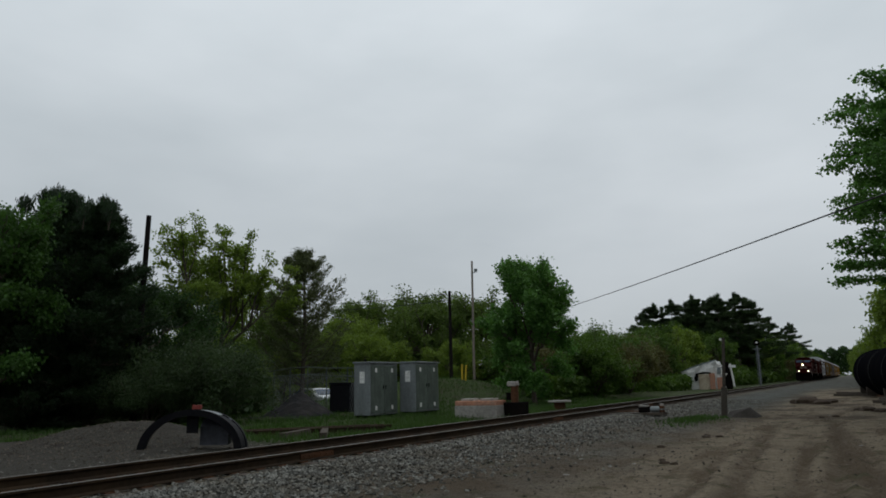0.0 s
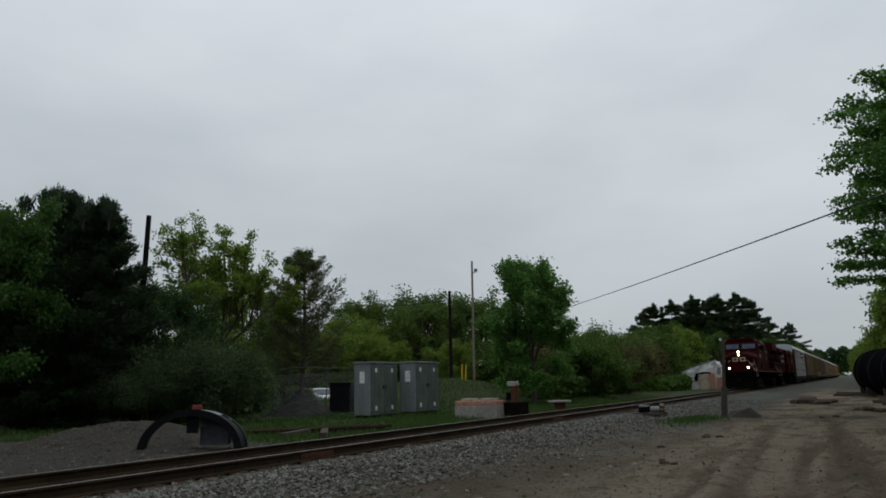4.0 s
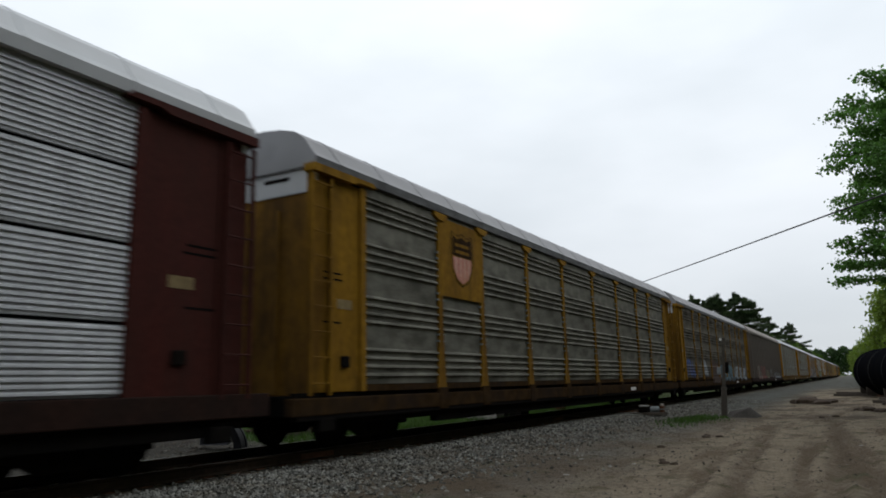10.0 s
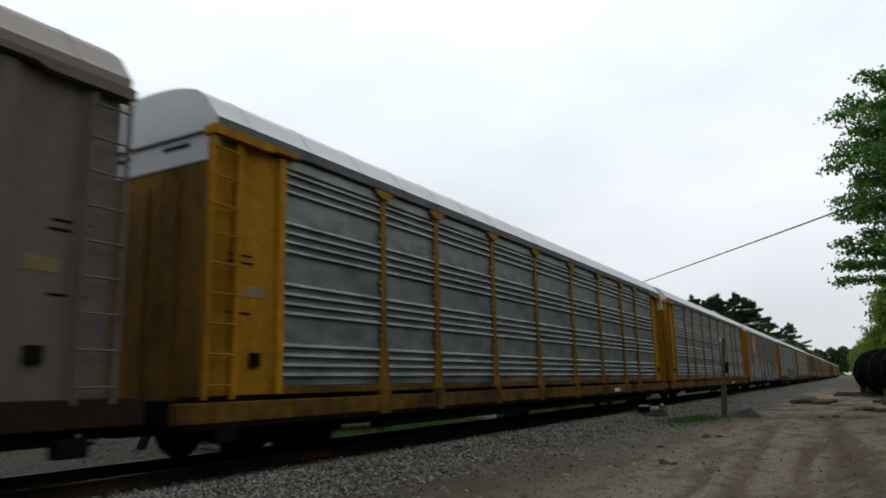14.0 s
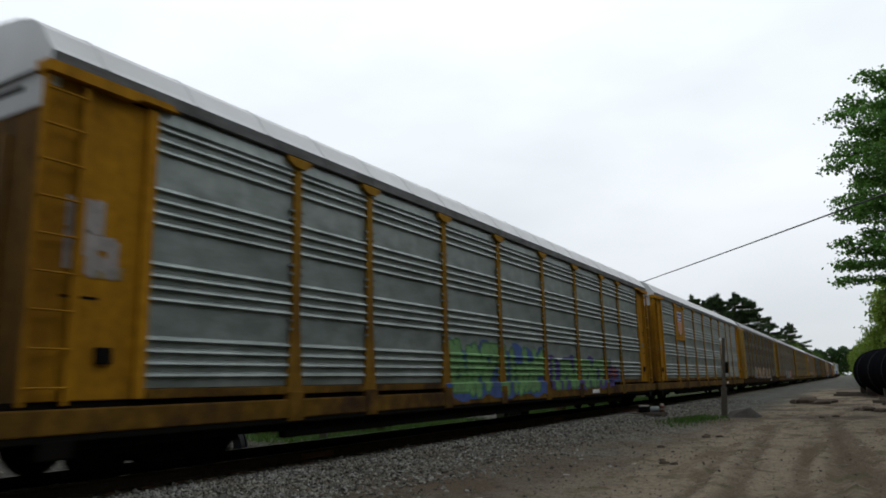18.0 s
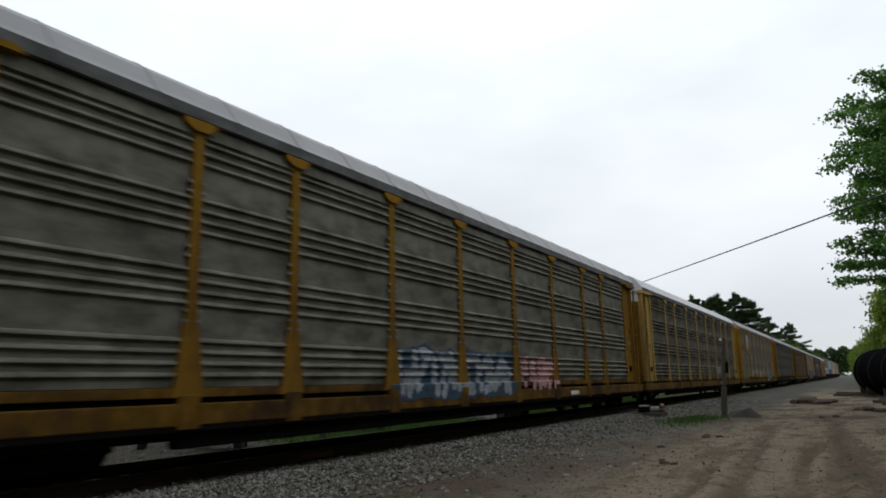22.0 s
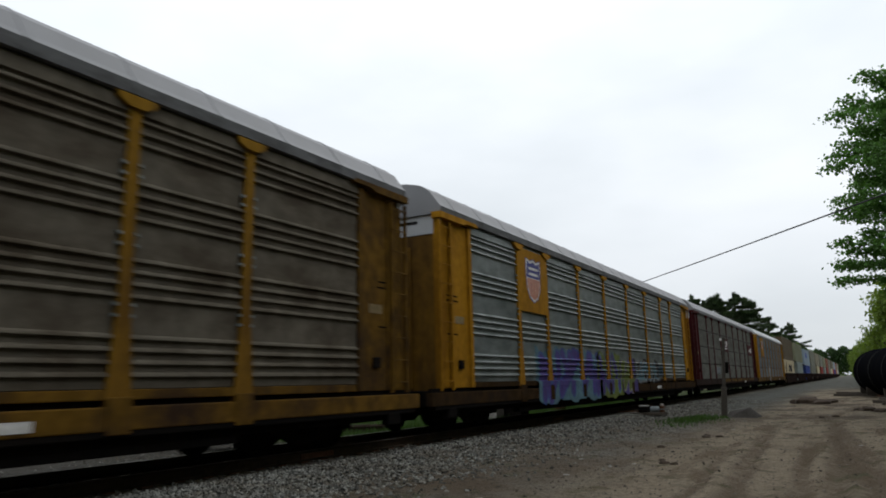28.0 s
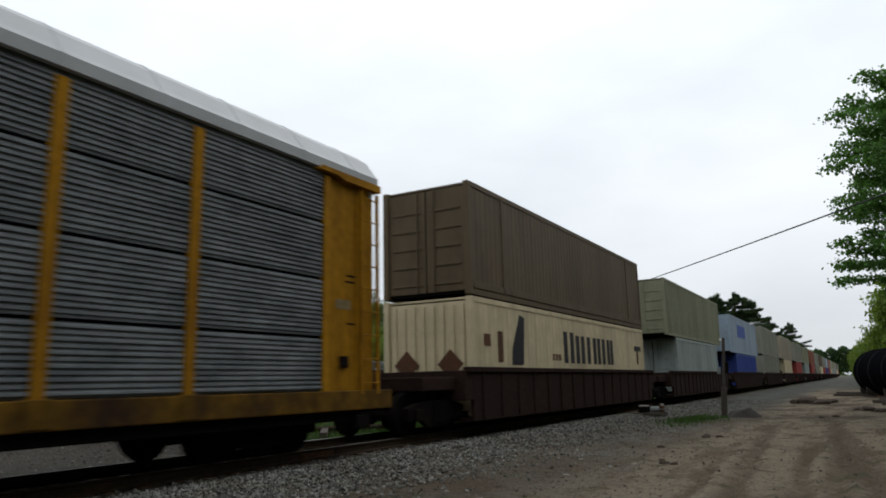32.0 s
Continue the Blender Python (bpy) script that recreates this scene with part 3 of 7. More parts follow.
def end_piece(which, length, material):
    """One of the pieces that close a car's side beyond the last panel."""
    if which == "end_panel":
        bm = box(1.34, 1.47, 0.10, length - 0.16, 1.0, 4.80, 0.015)
    elif which == "corner_post":
        bm = box(1.40, 1.53, length - 0.16, length, 1.0, 4.80, 0.015)
    elif which == "stiffener":
        bm = box(1.46, 1.50, 0.55, 0.66, 1.0, 4.78, 0.01)
    elif which == "header":
        bm = prism_x([(0.0, 4.79), (0.0, 4.93), (length + 0.15, 4.93), (length + 0.25, 4.845), (length - 0.3, 4.845), (length - 0.45, 4.79)], 1.36, 1.60)
    elif which.startswith("lettering_bar"):
        z = float(which.split()[1])
        bm = box(1.466, 1.474, 0.2 * length + 0.1, (0.50 + 0.1 * math.sin(z * 9)) * length, z, z + 0.035)
    elif which == "data_plate":
        bm = box(1.468, 1.476, length * 0.5, length * 0.5 + 0.42, 2.45, 2.62)
    else:
        bm = box(1.468, 1.52, length * 0.5 + 0.1, length * 0.5 + 0.32, 1.42, 1.62, 0.02)
    return bm_mesh(which, bm, material)


END_PIECES = ("end_panel", "corner_post", "stiffener", "header", "data_plate", "door_lock", "lettering_bar 3.05", "lettering_bar 2.94", "lettering_bar 2.18")


def door_mesh(material):
    return bm_mesh("end_door", box(-1.36, 1.36, 0.0, 0.08, 0.95, 4.50, 0.02), material)


def fold_mesh(material):
    return bm_mesh("door_fold", box(-0.035, 0.035, -0.03, 0.0, 1.0, 4.2, 0.01), material)


def gable_mesh(material):
    gab = [(-1.44, 4.46), (1.44, 4.46)] + [(x * 0.96, z - 0.03) for x, z in ROOF] + [(0, 5.72)] + [(-x * 0.96, z - 0.03) for x, z in reversed(ROOF)]
    return bm_mesh("gable", prism(gab, -0.02, 0.09), material)


def sill_mesh(material, dark, skirt=True, feet=(), ledge=True):
    bm = bmesh.new()
    if ledge:
        box(1.38, 1.55, 0.25, CAR - 0.25, 0.63, 0.915, 0.02, bm, 0)
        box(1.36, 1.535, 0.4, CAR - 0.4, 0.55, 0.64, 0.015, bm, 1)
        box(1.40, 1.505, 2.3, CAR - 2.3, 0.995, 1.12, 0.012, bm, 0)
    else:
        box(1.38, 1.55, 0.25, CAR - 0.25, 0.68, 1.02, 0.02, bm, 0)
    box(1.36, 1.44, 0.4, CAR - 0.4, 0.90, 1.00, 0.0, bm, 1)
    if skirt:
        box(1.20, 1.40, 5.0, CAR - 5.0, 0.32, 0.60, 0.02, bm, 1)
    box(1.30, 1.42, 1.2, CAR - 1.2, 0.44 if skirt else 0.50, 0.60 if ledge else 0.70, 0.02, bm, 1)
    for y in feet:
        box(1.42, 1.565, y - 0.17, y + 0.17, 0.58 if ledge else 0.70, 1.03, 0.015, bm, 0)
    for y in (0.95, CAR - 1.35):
        box(1.36, 1.54, y, y + 0.4, 0.36, 0.58, 0.02, bm, 1)
    return bm_mesh("side_sill", bm, [material, dark])


def frame_mesh_car():
    bm = box(-1.36, 1.36, 0.4, CAR - 0.4, 0.62, 0.95, 0.02)
    box(-0.30, 0.30, 0.3, CAR - 0.3, 0.45, 0.8, 0.02, bm)
    for y in (8.5, 11.0, 17.2, 19.4):
        box(-1.1, 1.1, y, y + 0.5, 0.40, 0.66, 0.03, bm)
    tube([(0.75, 9.8, 0.5), (0.75, 11.4, 0.5)], 0.2, 10, bm)
    tube([(-0.75, 15.6, 0.5), (-0.75, 17.0, 0.5)], 0.2, 10, bm)
    return bm_mesh("underframe", bm, M_STEEL_DARK)


def core_mesh(material):
    bm = box(-1.43, 1.43, 0.92, CAR - 0.92, 0.96, 4.92)
    return bm_mesh("rack_body", bm, material)


def strokes_letter(rng, w, h):
    """A fat abstract letter form: bars inside a box of w by h."""
    pts = [(0.12, 0.1), (0.12, 0.9), (0.5, 0.95), (0.88, 0.9), (0.88, 0.1), (0.5, 0.05), (0.5, 0.5), (0.15, 0.5), (0.85, 0.52)]
    k = rng.randint(3, 4)
    seq = [rng.choice(pts) for _ in range(k + 1)]
    out = []
    for a, b in zip(seq, seq[1:]):
        if a != b:
            out.append((a[0] * w, a[1] * h, b[0] * w, b[1] * h))
    out.append((0.12 * w, 0.1 * h, 0.12 * w, 0.9 * h))
    return out


def graffiti_mesh(kind, tags, seed):
    """Sprayed paint that follows the ribs of the panels: each tag is (start, end, low, high, fill, outline, cloud)."""
    rng = random.Random(seed)
    pr = ribs(kind)
    pz = np.array([p[0] for p in pr])
    pd = np.array([p[1] for p in pr])
    names, mats = [], []
    verts, faces, idx = [], [], []
    for (y0, y1, z0, z1, fill, line, cloud) in tags:
        cols = [c for c in (fill, line, cloud) if c]
        h = z1 - z0
        letters = []
        y = y0 + 0.15
        while y < y1 - 0.3:
            w = h * rng.uniform(0.62, 0.95)
            dz = rng.uniform(-0.08, 0.08) * h
            letters += [(a + y, b + z0 + dz, c + y, d + z0 + dz) for a, b, c, d in strokes_letter(rng, w, h)]
            y += w * rng.uniform(0.92, 1.08)
        segs = np.array(letters)
        step = 0.055
        ys = np.arange(y0 - 0.3, y1 + 0.5, step)
        zz = [z0 - 0.16]
        while zz[-1] < z1 + 0.16:
            zz.append(zz[-1] + 0.045)
        zs = np.array(sorted(set([round(float(q), 3) for q in zz] + [round(float(q), 3) for q in pz if z0 - 0.16 < q < z1 + 0.16])))
        zs = zs[np.concatenate([[True], np.diff(zs) > 0.004])]
        yc, zc = (ys[:-1] + ys[1:]) / 2, (zs[:-1] + zs[1:]) / 2
        gy, gz = np.meshgrid(yc, zc, indexing="ij")
        best = np.full(gy.shape, 9.0)
        for a, b, c, d in segs:
            dy, dz = c - a, d - b
            t = np.clip(((gy - a) * dy + (gz - b) * dz) / (dy * dy + dz * dz + 1e-9), 0, 1)
            best = np.minimum(best, np.hypot(gy - a - t * dy, gz - b - t * dz))
        thick = 0.085 * h + 0.035
        wave = 0.10 * h * np.sin(gy * 3.1 + seed) + 0.06 * h * np.sin(gy * 7.3 + gz * 4)
        inside = (gz > z0 - 0.1 + wave * 0.4) & (gz < z1 + 0.06 + wave) & (gy > y0 - 0.15) & (gy < y1 + 0.25)
        pick = np.full(gy.shape, -1)
        if cloud:
            pick[inside] = 2
        pick[best < thick + max(0.05, 0.045 * h)] = 1
        pick[best < thick] = 0
        off = np.interp(zs, pz, pd) + 0.005
        off = np.where((zs < pz[0]), np.where(zs < 0.975, 0.10, 0.105), off)
        for c_i, colour in enumerate((fill, line, cloud)):
            if not colour:
                continue
            if colour not in names:
                names.append(colour)
                mats.append(mat("spray_" + colour, SPRAY[colour], 0.7, var=0.25, scale=1.5, dirt=GRIME, dirt_amt=0.35))
            mi = names.index(colour)
            for i, j in zip(*np.nonzero(pick == c_i)):
                k = len(verts)
                for yy, zj in ((ys[i], j), (ys[i + 1], j), (ys[i + 1], j + 1), (ys[i], j + 1)):
                    verts.append((SIDE_X + off[zj] if y1 > 2.3 else 1.479, yy, zs[zj]))
                faces.append((k, k + 1, k + 2, k + 3))
                idx.append(mi)
    me = mesh_from("graffiti", verts, faces, mats)
    me.polygons.foreach_set("material_index", idx)
    return me


SPRAY = {"white": (0.235, 0.215, 0.205), "pink": (0.42, 0.25, 0.25), "black": (0.015, 0.015, 0.017), "blue": (0.035, 0.07, 0.21), "navy": (0.025, 0.04, 0.10),
         "teal": (0.022, 0.052, 0.072), "cyan": (0.075, 0.155, 0.19), "green": (0.04, 0.12, 0.035), "lime": (0.105, 0.135, 0.022), "purple": (0.055, 0.035, 0.17), "scrawl": (0.24, 0.24, 0.22), "mint": (0.11, 0.23, 0.09),
         "red": (0.19, 0.048, 0.033), "tan": (0.30, 0.22, 0.155), "brown": (0.045, 0.022, 0.015), "pale": (0.24, 0.27, 0.29), "maroon": (0.10, 0.025, 0.025), "sage": (0.23, 0.25, 0.215)}

PAINT = {"yellow": mat("car_yellow", (0.310, 0.148, 0.010), 0.65, spec=0.03, scale=1.5, var=0.18, dirt=(0.10, 0.042, 0.010), dirt_amt=0.55, streak=5, rnd=0.12),
         "ochre": mat("car_dull_yellow", (0.215, 0.114, 0.012), 0.7, spec=0.03, scale=1.5, var=0.2, dirt=(0.065, 0.032, 0.012), dirt_amt=0.7, streak=5),
         "pale": mat("car_pale_yellow", (0.34, 0.22, 0.05), 0.7, scale=1.5, var=0.2, dirt=(0.11, 0.06, 0.02), dirt_amt=0.6, streak=5),
         "brown": mat("car_oxide_brown", (0.050, 0.013, 0.010), 0.7, spec=0.06, var=0.2, dirt=(0.028, 0.014, 0.011), dirt_amt=0.6, streak=5),
         "maroon": mat("car_maroon", (0.058, 0.010, 0.011), 0.7, spec=0.06, var=0.2, dirt=(0.03, 0.012, 0.012), dirt_amt=0.5, streak=5),
         "taupe": mat("car_taupe", (0.115, 0.098, 0.083), 0.75, var=0.15, dirt=(0.08, 0.062, 0.05), dirt_amt=0.6, streak=4),
         "silver": mat("panel_silver", (0.36, 0.37, 0.38), 0.5, 0.3, scale=0.8, var=0.12, dirt=(0.16, 0.165, 0.17), dirt_amt=0.5, streak=4, bump=0.06),
         "zinc": mat("panel_zinc", (0.195, 0.216, 0.210), 0.45, 0.40, spec=0.05, scale=0.8, var=0.15, dirt=(0.085, 0.100, 0.094), dirt_amt=0.8, streak=0.35, dirt_scale=0.8, bump=0.06),
         "bright": mat("panel_bright_zinc", (0.240, 0.275, 0.268), 0.42, 0.50, spec=0.05, scale=0.8, var=0.15, dirt=(0.135, 0.160, 0.153), dirt_amt=0.75, streak=0.35, dirt_scale=0.8, bump=0.06),
         "drab": mat("panel_drab_zinc", (0.125, 0.127, 0.110), 0.6, 0.08, spec=0.015, scale=0.8, var=0.2, dirt=(0.052, 0.049, 0.040), dirt_amt=0.75, streak=0.4, dirt_scale=0.8, bump=0.08),
         "dull": mat("panel_dull_zinc", (0.155, 0.151, 0.126), 0.6, 0.10, spec=0.015, scale=0.8, var=0.2, dirt=(0.046, 0.044, 0.035), dirt_amt=0.75, streak=0.35, dirt_scale=0.8, bump=0.08),
         "sooty": mat("panel_sooty", (0.112, 0.103, 0.083), 0.65, 0.05, spec=0.01, scale=0.8, var=0.2, dirt=(0.028, 0.025, 0.020), dirt_amt=0.75, streak=0.4, bump=0.08),
         "slate": mat("panel_slate", (0.128, 0.138, 0.142), 0.6, 0.10, spec=0.015, scale=0.8, var=0.15, dirt=(0.055, 0.062, 0.066), dirt_amt=0.7, streak=0.4, dirt_scale=0.8, bump=0.06),
         "dusk": mat("panel_dusk_brown", (0.070, 0.063, 0.051), 0.85, 0.0, spec=0.05, scale=0.8, var=0.15, dirt=(0.046, 0.040, 0.031), dirt_amt=0.7, streak=2, bump=0.06),
         "roofwhite": mat("roof_white", (0.44, 0.455, 0.465), 0.55, 0.0, scale=0.6, var=0.08, dirt=(0.33, 0.33, 0.33), dirt_amt=0.5, bump=0.04),
         "roofgrey": mat("roof_grey", (0.21, 0.212, 0.22), 0.55, 0.0, scale=0.6, var=0.1, dirt=(0.15, 0.15, 0.15), dirt_amt=0.5, bump=0.05),
         "rooftaupe": mat("roof_taupe", (0.225, 0.20, 0.18), 0.6, 0.0, scale=0.6, var=0.08, dirt=(0.16, 0.14, 0.125), dirt_amt=0.5, bump=0.04),
         "dirty": mat("sill_grime", (0.036, 0.021, 0.009), 0.9, spec=0.01, scale=1.0, var=0.3, dirt=(0.022, 0.016, 0.013), dirt_amt=0.85, dirt_scale=1.6, bump=0.15),
         "endgrime": mat("end_door_grime", (0.165, 0.084, 0.011), 0.75, scale=1.0, var=0.25, dirt=(0.026, 0.014, 0.009), dirt_amt=0.9, dirt_scale=0.9, streak=3, bump=0.08, spec=0.08),
         "worn": mat("sill_worn_yellow", (0.110, 0.058, 0.009), 0.8, spec=0.05, scale=1.0, var=0.3, dirt=(0.028, 0.016, 0.010), dirt_amt=0.95, dirt_scale=1.1, bump=0.12),
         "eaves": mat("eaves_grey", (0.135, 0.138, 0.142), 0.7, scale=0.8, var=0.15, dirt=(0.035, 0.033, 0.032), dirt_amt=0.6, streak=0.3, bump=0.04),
         "greypost": mat("post_weathered", (0.090, 0.082, 0.058), 0.75, spec=0.06, scale=1.5, var=0.2, dirt=(0.045, 0.036, 0.020), dirt_amt=0.7, streak=5),
         "rustpanel": mat("panel_rusty_brown", (0.108, 0.095, 0.074), 0.7, 0.03, spec=0.01, scale=0.8, var=0.2, dirt=(0.052, 0.040, 0.028), dirt_amt=0.75, streak=0.5, bump=0.08),
         "dark": mat("sill_dark", (0.024, 0.013, 0.010), 0.85, dirt=(0.012, 0.010, 0.009), dirt_amt=0.6, spec=0.04)}
# near black core: the shade inside the panel gaps is put into its colour
M_VOID = mat("rack_interior_shade", (0.008, 0.008, 0.008), 0.95, spec=0.02)
M_PLATE = mat("worn_plate", (0.20, 0.15, 0.07), 0.7, dirt=(0.07, 0.045, 0.02), dirt_amt=0.6)
M_SIGNWHITE = mat("sign_white", (0.62, 0.62, 0.60), 0.6, dirt=(0.3, 0.27, 0.24))
M_SHIELD_BLUE = mat("shield_blue", (0.045, 0.05, 0.20), 0.6, dirt=(0.10, 0.08, 0.12))
M_SHIELD_STRIPE = mat("shield_stripe", (0.50, 0.30, 0.24), 0.6, dirt=(0.38, 0.20, 0.12), dirt_amt=0.5)
M_SHIELD_RED = mat("shield_red", (0.42, 0.17, 0.13), 0.6, dirt=(0.35, 0.18, 0.08), dirt_amt=0.4)


def shield_sign(parent, y, paint, faded, size=1.12, z0=3.33, z1=4.55):
    """A painted square with a heraldic shield between two posts, under the eaves."""
    sign = part("sign_panel", box(1.50, 1.528, y, y + 2.0, 3.02, 4.80, 0.008), PAINT[paint], parent, "painted sign square with a shield")
    cx = y + 1.0

    def at(u, w):
        return cx + u * size, z0 + w * (z1 - z0)

    outline = [(-0.42, 1.0), (-0.2, 0.94), (0.0, 1.0), (0.2, 0.94), (0.42, 1.0), (0.46, 0.78), (0.40, 0.3), (0.25, 0.1), (0.0, 0.0), (-0.25, 0.1), (-0.40, 0.3), (-0.46, 0.78)]
    part("shield_edge", prism_x([at(u * 1.07, (w - 0.5) * 1.05 + 0.5) for u, w in outline], 1.52, 1.531), PAINT["dirty"] if faded else M_SHIELD_BLUE, sign)
    part("shield", prism_x([at(u, w) for u, w in outline], 1.52, 1.534), M_SIGNWHITE if not faded else PAINT[paint], sign)
    part("shield_field", prism_x([at(u, w) for u, w in ((0.40, 0.54), (0.375, 0.32), (0.23, 0.13), (0.0, 0.04), (-0.23, 0.13), (-0.375, 0.32), (-0.40, 0.54))], 1.52, 1.538), M_SHIELD_RED, sign)
    for u in (-0.27, -0.09, 0.09, 0.27):
        (ya, za), (yb, zb) = at(u - 0.03, 0.14 + abs(u) * 0.35), at(u + 0.03, 0.54)
        part("shield_stripe", box(1.53, 1.5405, ya, yb, za, zb), M_SHIELD_STRIPE, sign)
    part("shield_band", prism_x([at(u, w) for u, w in ((-0.42, 0.56), (0.42, 0.56), (0.42, 0.78), (0.39, 0.95), (0.2, 0.89), (0.0, 0.95), (-0.2, 0.89), (-0.39, 0.95), (-0.42, 0.78))], 1.52, 1.538), M_SHIELD_BLUE if not faded else PAINT["dirty"], sign)
    for k in range(2):
        (ya, za), (yb, zb) = at(-0.30, 0.62 + k * 0.13), at(0.30, 0.68 + k * 0.13)
        part("lettering_bar", box(1.536, 1.5415, ya, yb, za, zb), M_SIGNWHITE if not faded else PAINT[paint], sign)
    return sign


def bars_sign(parent, y0, y1, z0, z1, back, bars, label):
    """A painted field with unreadable lettering as plain bars (y, length, z, height)."""
    sign = part("sign_panel", box(1.49, 1.535, y0, y1, z0, z1, 0.006), back, parent, label)
    for (y, ln, z, h) in bars:
        part("lettering_bar", box(1.53, 1.5385, y, y + ln, z, z + h), M_SIGNWHITE, sign)


def autorack(n, label, ends, panel, kind, roof, post=None, first=2.25, flare=False, cap=True, sill="dirty", gable="roofwhite", tags=(), group="autorack cars"):
    """A covered car for motor cars; y runs from its leading joint, x=+ is the side towards the yard."""
    car = tagged(new("autorack_car"), label, "autorack car", group)
    post = post or ends
    link("underframe", cached("car_frame", frame_mesh_car), car)
    link("rack_body", cached("core", lambda: core_mesh(M_VOID)), car)
    def roof_mesh():
        bm = bmesh.new()
        prof = roof_profile()
        steps = [(0.72, 0.0)]
        for k in range(19):
            y = 1.4 + k * 1.43
            steps += [(y - 0.01, 0.0), (y, 0.010), (y + 0.045, 0.010), (y + 0.055, 0.0)]
        steps.append((CAR - 0.72, 0.0))
        rings = [[bm.verts.new((x * (1 + lift * 0.5), y, z + (lift if z > 5 else 0))) for x, z in prof] for y, lift in steps]
        for p, q in zip(rings, rings[1:]):
            for i in range(len(prof)):
                bm.faces.new((p[i], p[(i + 1) % len(prof)], q[(i + 1) % len(prof)], q[i]))
        bm.faces.new(rings[0][::-1])
        bm.faces.new(rings[-1])
        bmesh.ops.recalc_face_normals(bm, faces=bm.faces)
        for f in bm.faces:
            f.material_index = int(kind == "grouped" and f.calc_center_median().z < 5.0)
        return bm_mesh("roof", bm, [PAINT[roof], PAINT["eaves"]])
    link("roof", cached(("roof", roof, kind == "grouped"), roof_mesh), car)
    lower = PAINT[ends]
    rear = "endgrime" if ends in ("yellow", "ochre", "pale") else ends
    for m in (pose(0, 0.80, 0), pose(0, CAR - 0.80, 0, 0, 0, 180)):
        door = link("end_door", cached(("door", rear), lambda: door_mesh(PAINT[rear])), car, m)
        for x in (-0.68, 0.0, 0.68):
            link("door_fold", cached(("fold", rear), lambda: fold_mesh(PAINT[rear])), door, pose(x, 0, 0))
        top = link("gable", cached(("gable", gable), lambda: gable_mesh(PAINT[gable])), car, m)
        for x in (-0.75, 0.62):
            link("lettering_bar", cached("gable_bar", lambda: bm_mesh("lettering_bar", box(-0.3, 0.3, -0.028, -0.019, 4.72, 4.79), M_STEEL_DARK)), top, pose(x, 0, 0))
    pieces = [(w, cached(("endp", w, ends, first), lambda: end_piece(w, first - 0.65, lower if w not in END_PIECES[4:] else M_PLATE if w == "data_plate" else M_STEEL_DARK))) for w in END_PIECES]
    ld = cached(("ladder", ends), lambda: ladder_mesh(lower))
    skirt = n not in (4, 7, 18)
    feet = tuple(POSTS[1:-1]) if kind != "slotted" else ()
    ledge = kind == "grouped"
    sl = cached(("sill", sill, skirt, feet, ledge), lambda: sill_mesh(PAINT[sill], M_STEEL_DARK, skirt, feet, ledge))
    flip = pose(0, CAR, 0, 0, 0, 180)
    many = kind == "slotted"
    posts = [first] + POSTS[1:-1] + [CAR - first] if not many else [2.25 + k * 1.148 for k in range(22)]
    gaps = list(zip(posts, posts[1:]))
    mirror = [(w, cached(("endp_m", w, ends, first), lambda: mirrored(me))) for w, me in pieces]
    for side in (0, 1):
        base = Matrix.Identity(4) if side == 0 else flip
        link("side_sill", sl, car, base)
        for (w, me), (w2, me2) in zip(pieces, mirror):
            link(w.split()[0], me, car, base @ pose(0, 0.66, 0))
            link(w.split()[0], me2, car, base @ pose(0, CAR - 0.66, 0))
        link("lettering_bar", cached("sill_bar", lambda: bm_mesh("lettering_bar", box(1.551, 1.556, 19.75, 20.45, 0.68, 0.80), M_SIGNWHITE)), car, base)
        link("ladder", ld, car, base @ pose(0, 0.70, 0))
        link("ladder", ld, car, base @ pose(0, CAR - 1.2, 0))
        pm = cached(("post", flare, cap, post, many), lambda: post_mesh(flare, cap, PAINT[post], 1.0))
        for y in posts[1:-1] if not many else posts:
            link("post", pm, car, base @ pose(0, y, 0))
        for a, b in gaps:
            ln = round(b - a, 2)
            me = cached(("panel", kind, ln, panel), lambda: panel_mesh(kind, ln, PAINT[panel]))
            link("side_panel", me, car, base @ pose(0, a, 0))
    truck(car, 3.1)
    truck(car, CAR - 3.1)
    coupler(car, CAR - 0.75, 1)
    coupler(car, 0.75, -1)
    if n == 7:
        for k, y in enumerate(posts[3:-1]):
            hue = ("white", "teal", "black")[k % 3]
            part("painted_post_foot", box(1.51, 1.534, y - 0.095, y + 0.095, 1.05, 2.35 - 0.05 * k), mat("spray_" + hue, SPRAY[hue]), car, "post foot covered with spray paint")
    if tags:
        link("graffiti", graffiti_mesh(kind, tags, n * 7 + 3), car, None, "sprayed graffiti lettering")
    mover(car, CAR * (n - 1))
    return car


def mirrored(me):
    out = me.copy()
    out.transform(Matrix.Diagonal((1, -1, 1, 1)))
    out.flip_normals()
    return out


YELLOW = "ribbed grey autorack car, yellow ends"
CARS = {}
CARS[1] = autorack(1, "silver ribbed autorack car with oxide brown frame and white roof", "brown", "silver", "banded", "roofwhite", cap=False, sill="dark", first=2.75)
bars_sign(CARS[1], 15.95, 18.58, 3.95, 4.80, PAINT["brown"], [(16.15, 2.2, 4.25, 0.22)], "oxide brown sign field with worn lettering")
bars_sign(CARS[1], 18.72, 21.42, 3.95, 4.80, PAINT["brown"], [(19.1, 1.7, 4.25, 0.22)], "oxide brown sign field with worn lettering")
CARS[2] = autorack(2, YELLOW + ", weathered", "ochre", "dull", "grouped", "roofgrey", sill="dirty", gable="roofwhite", flare=True)
shield_sign(CARS[2], 5.07, "ochre", True)
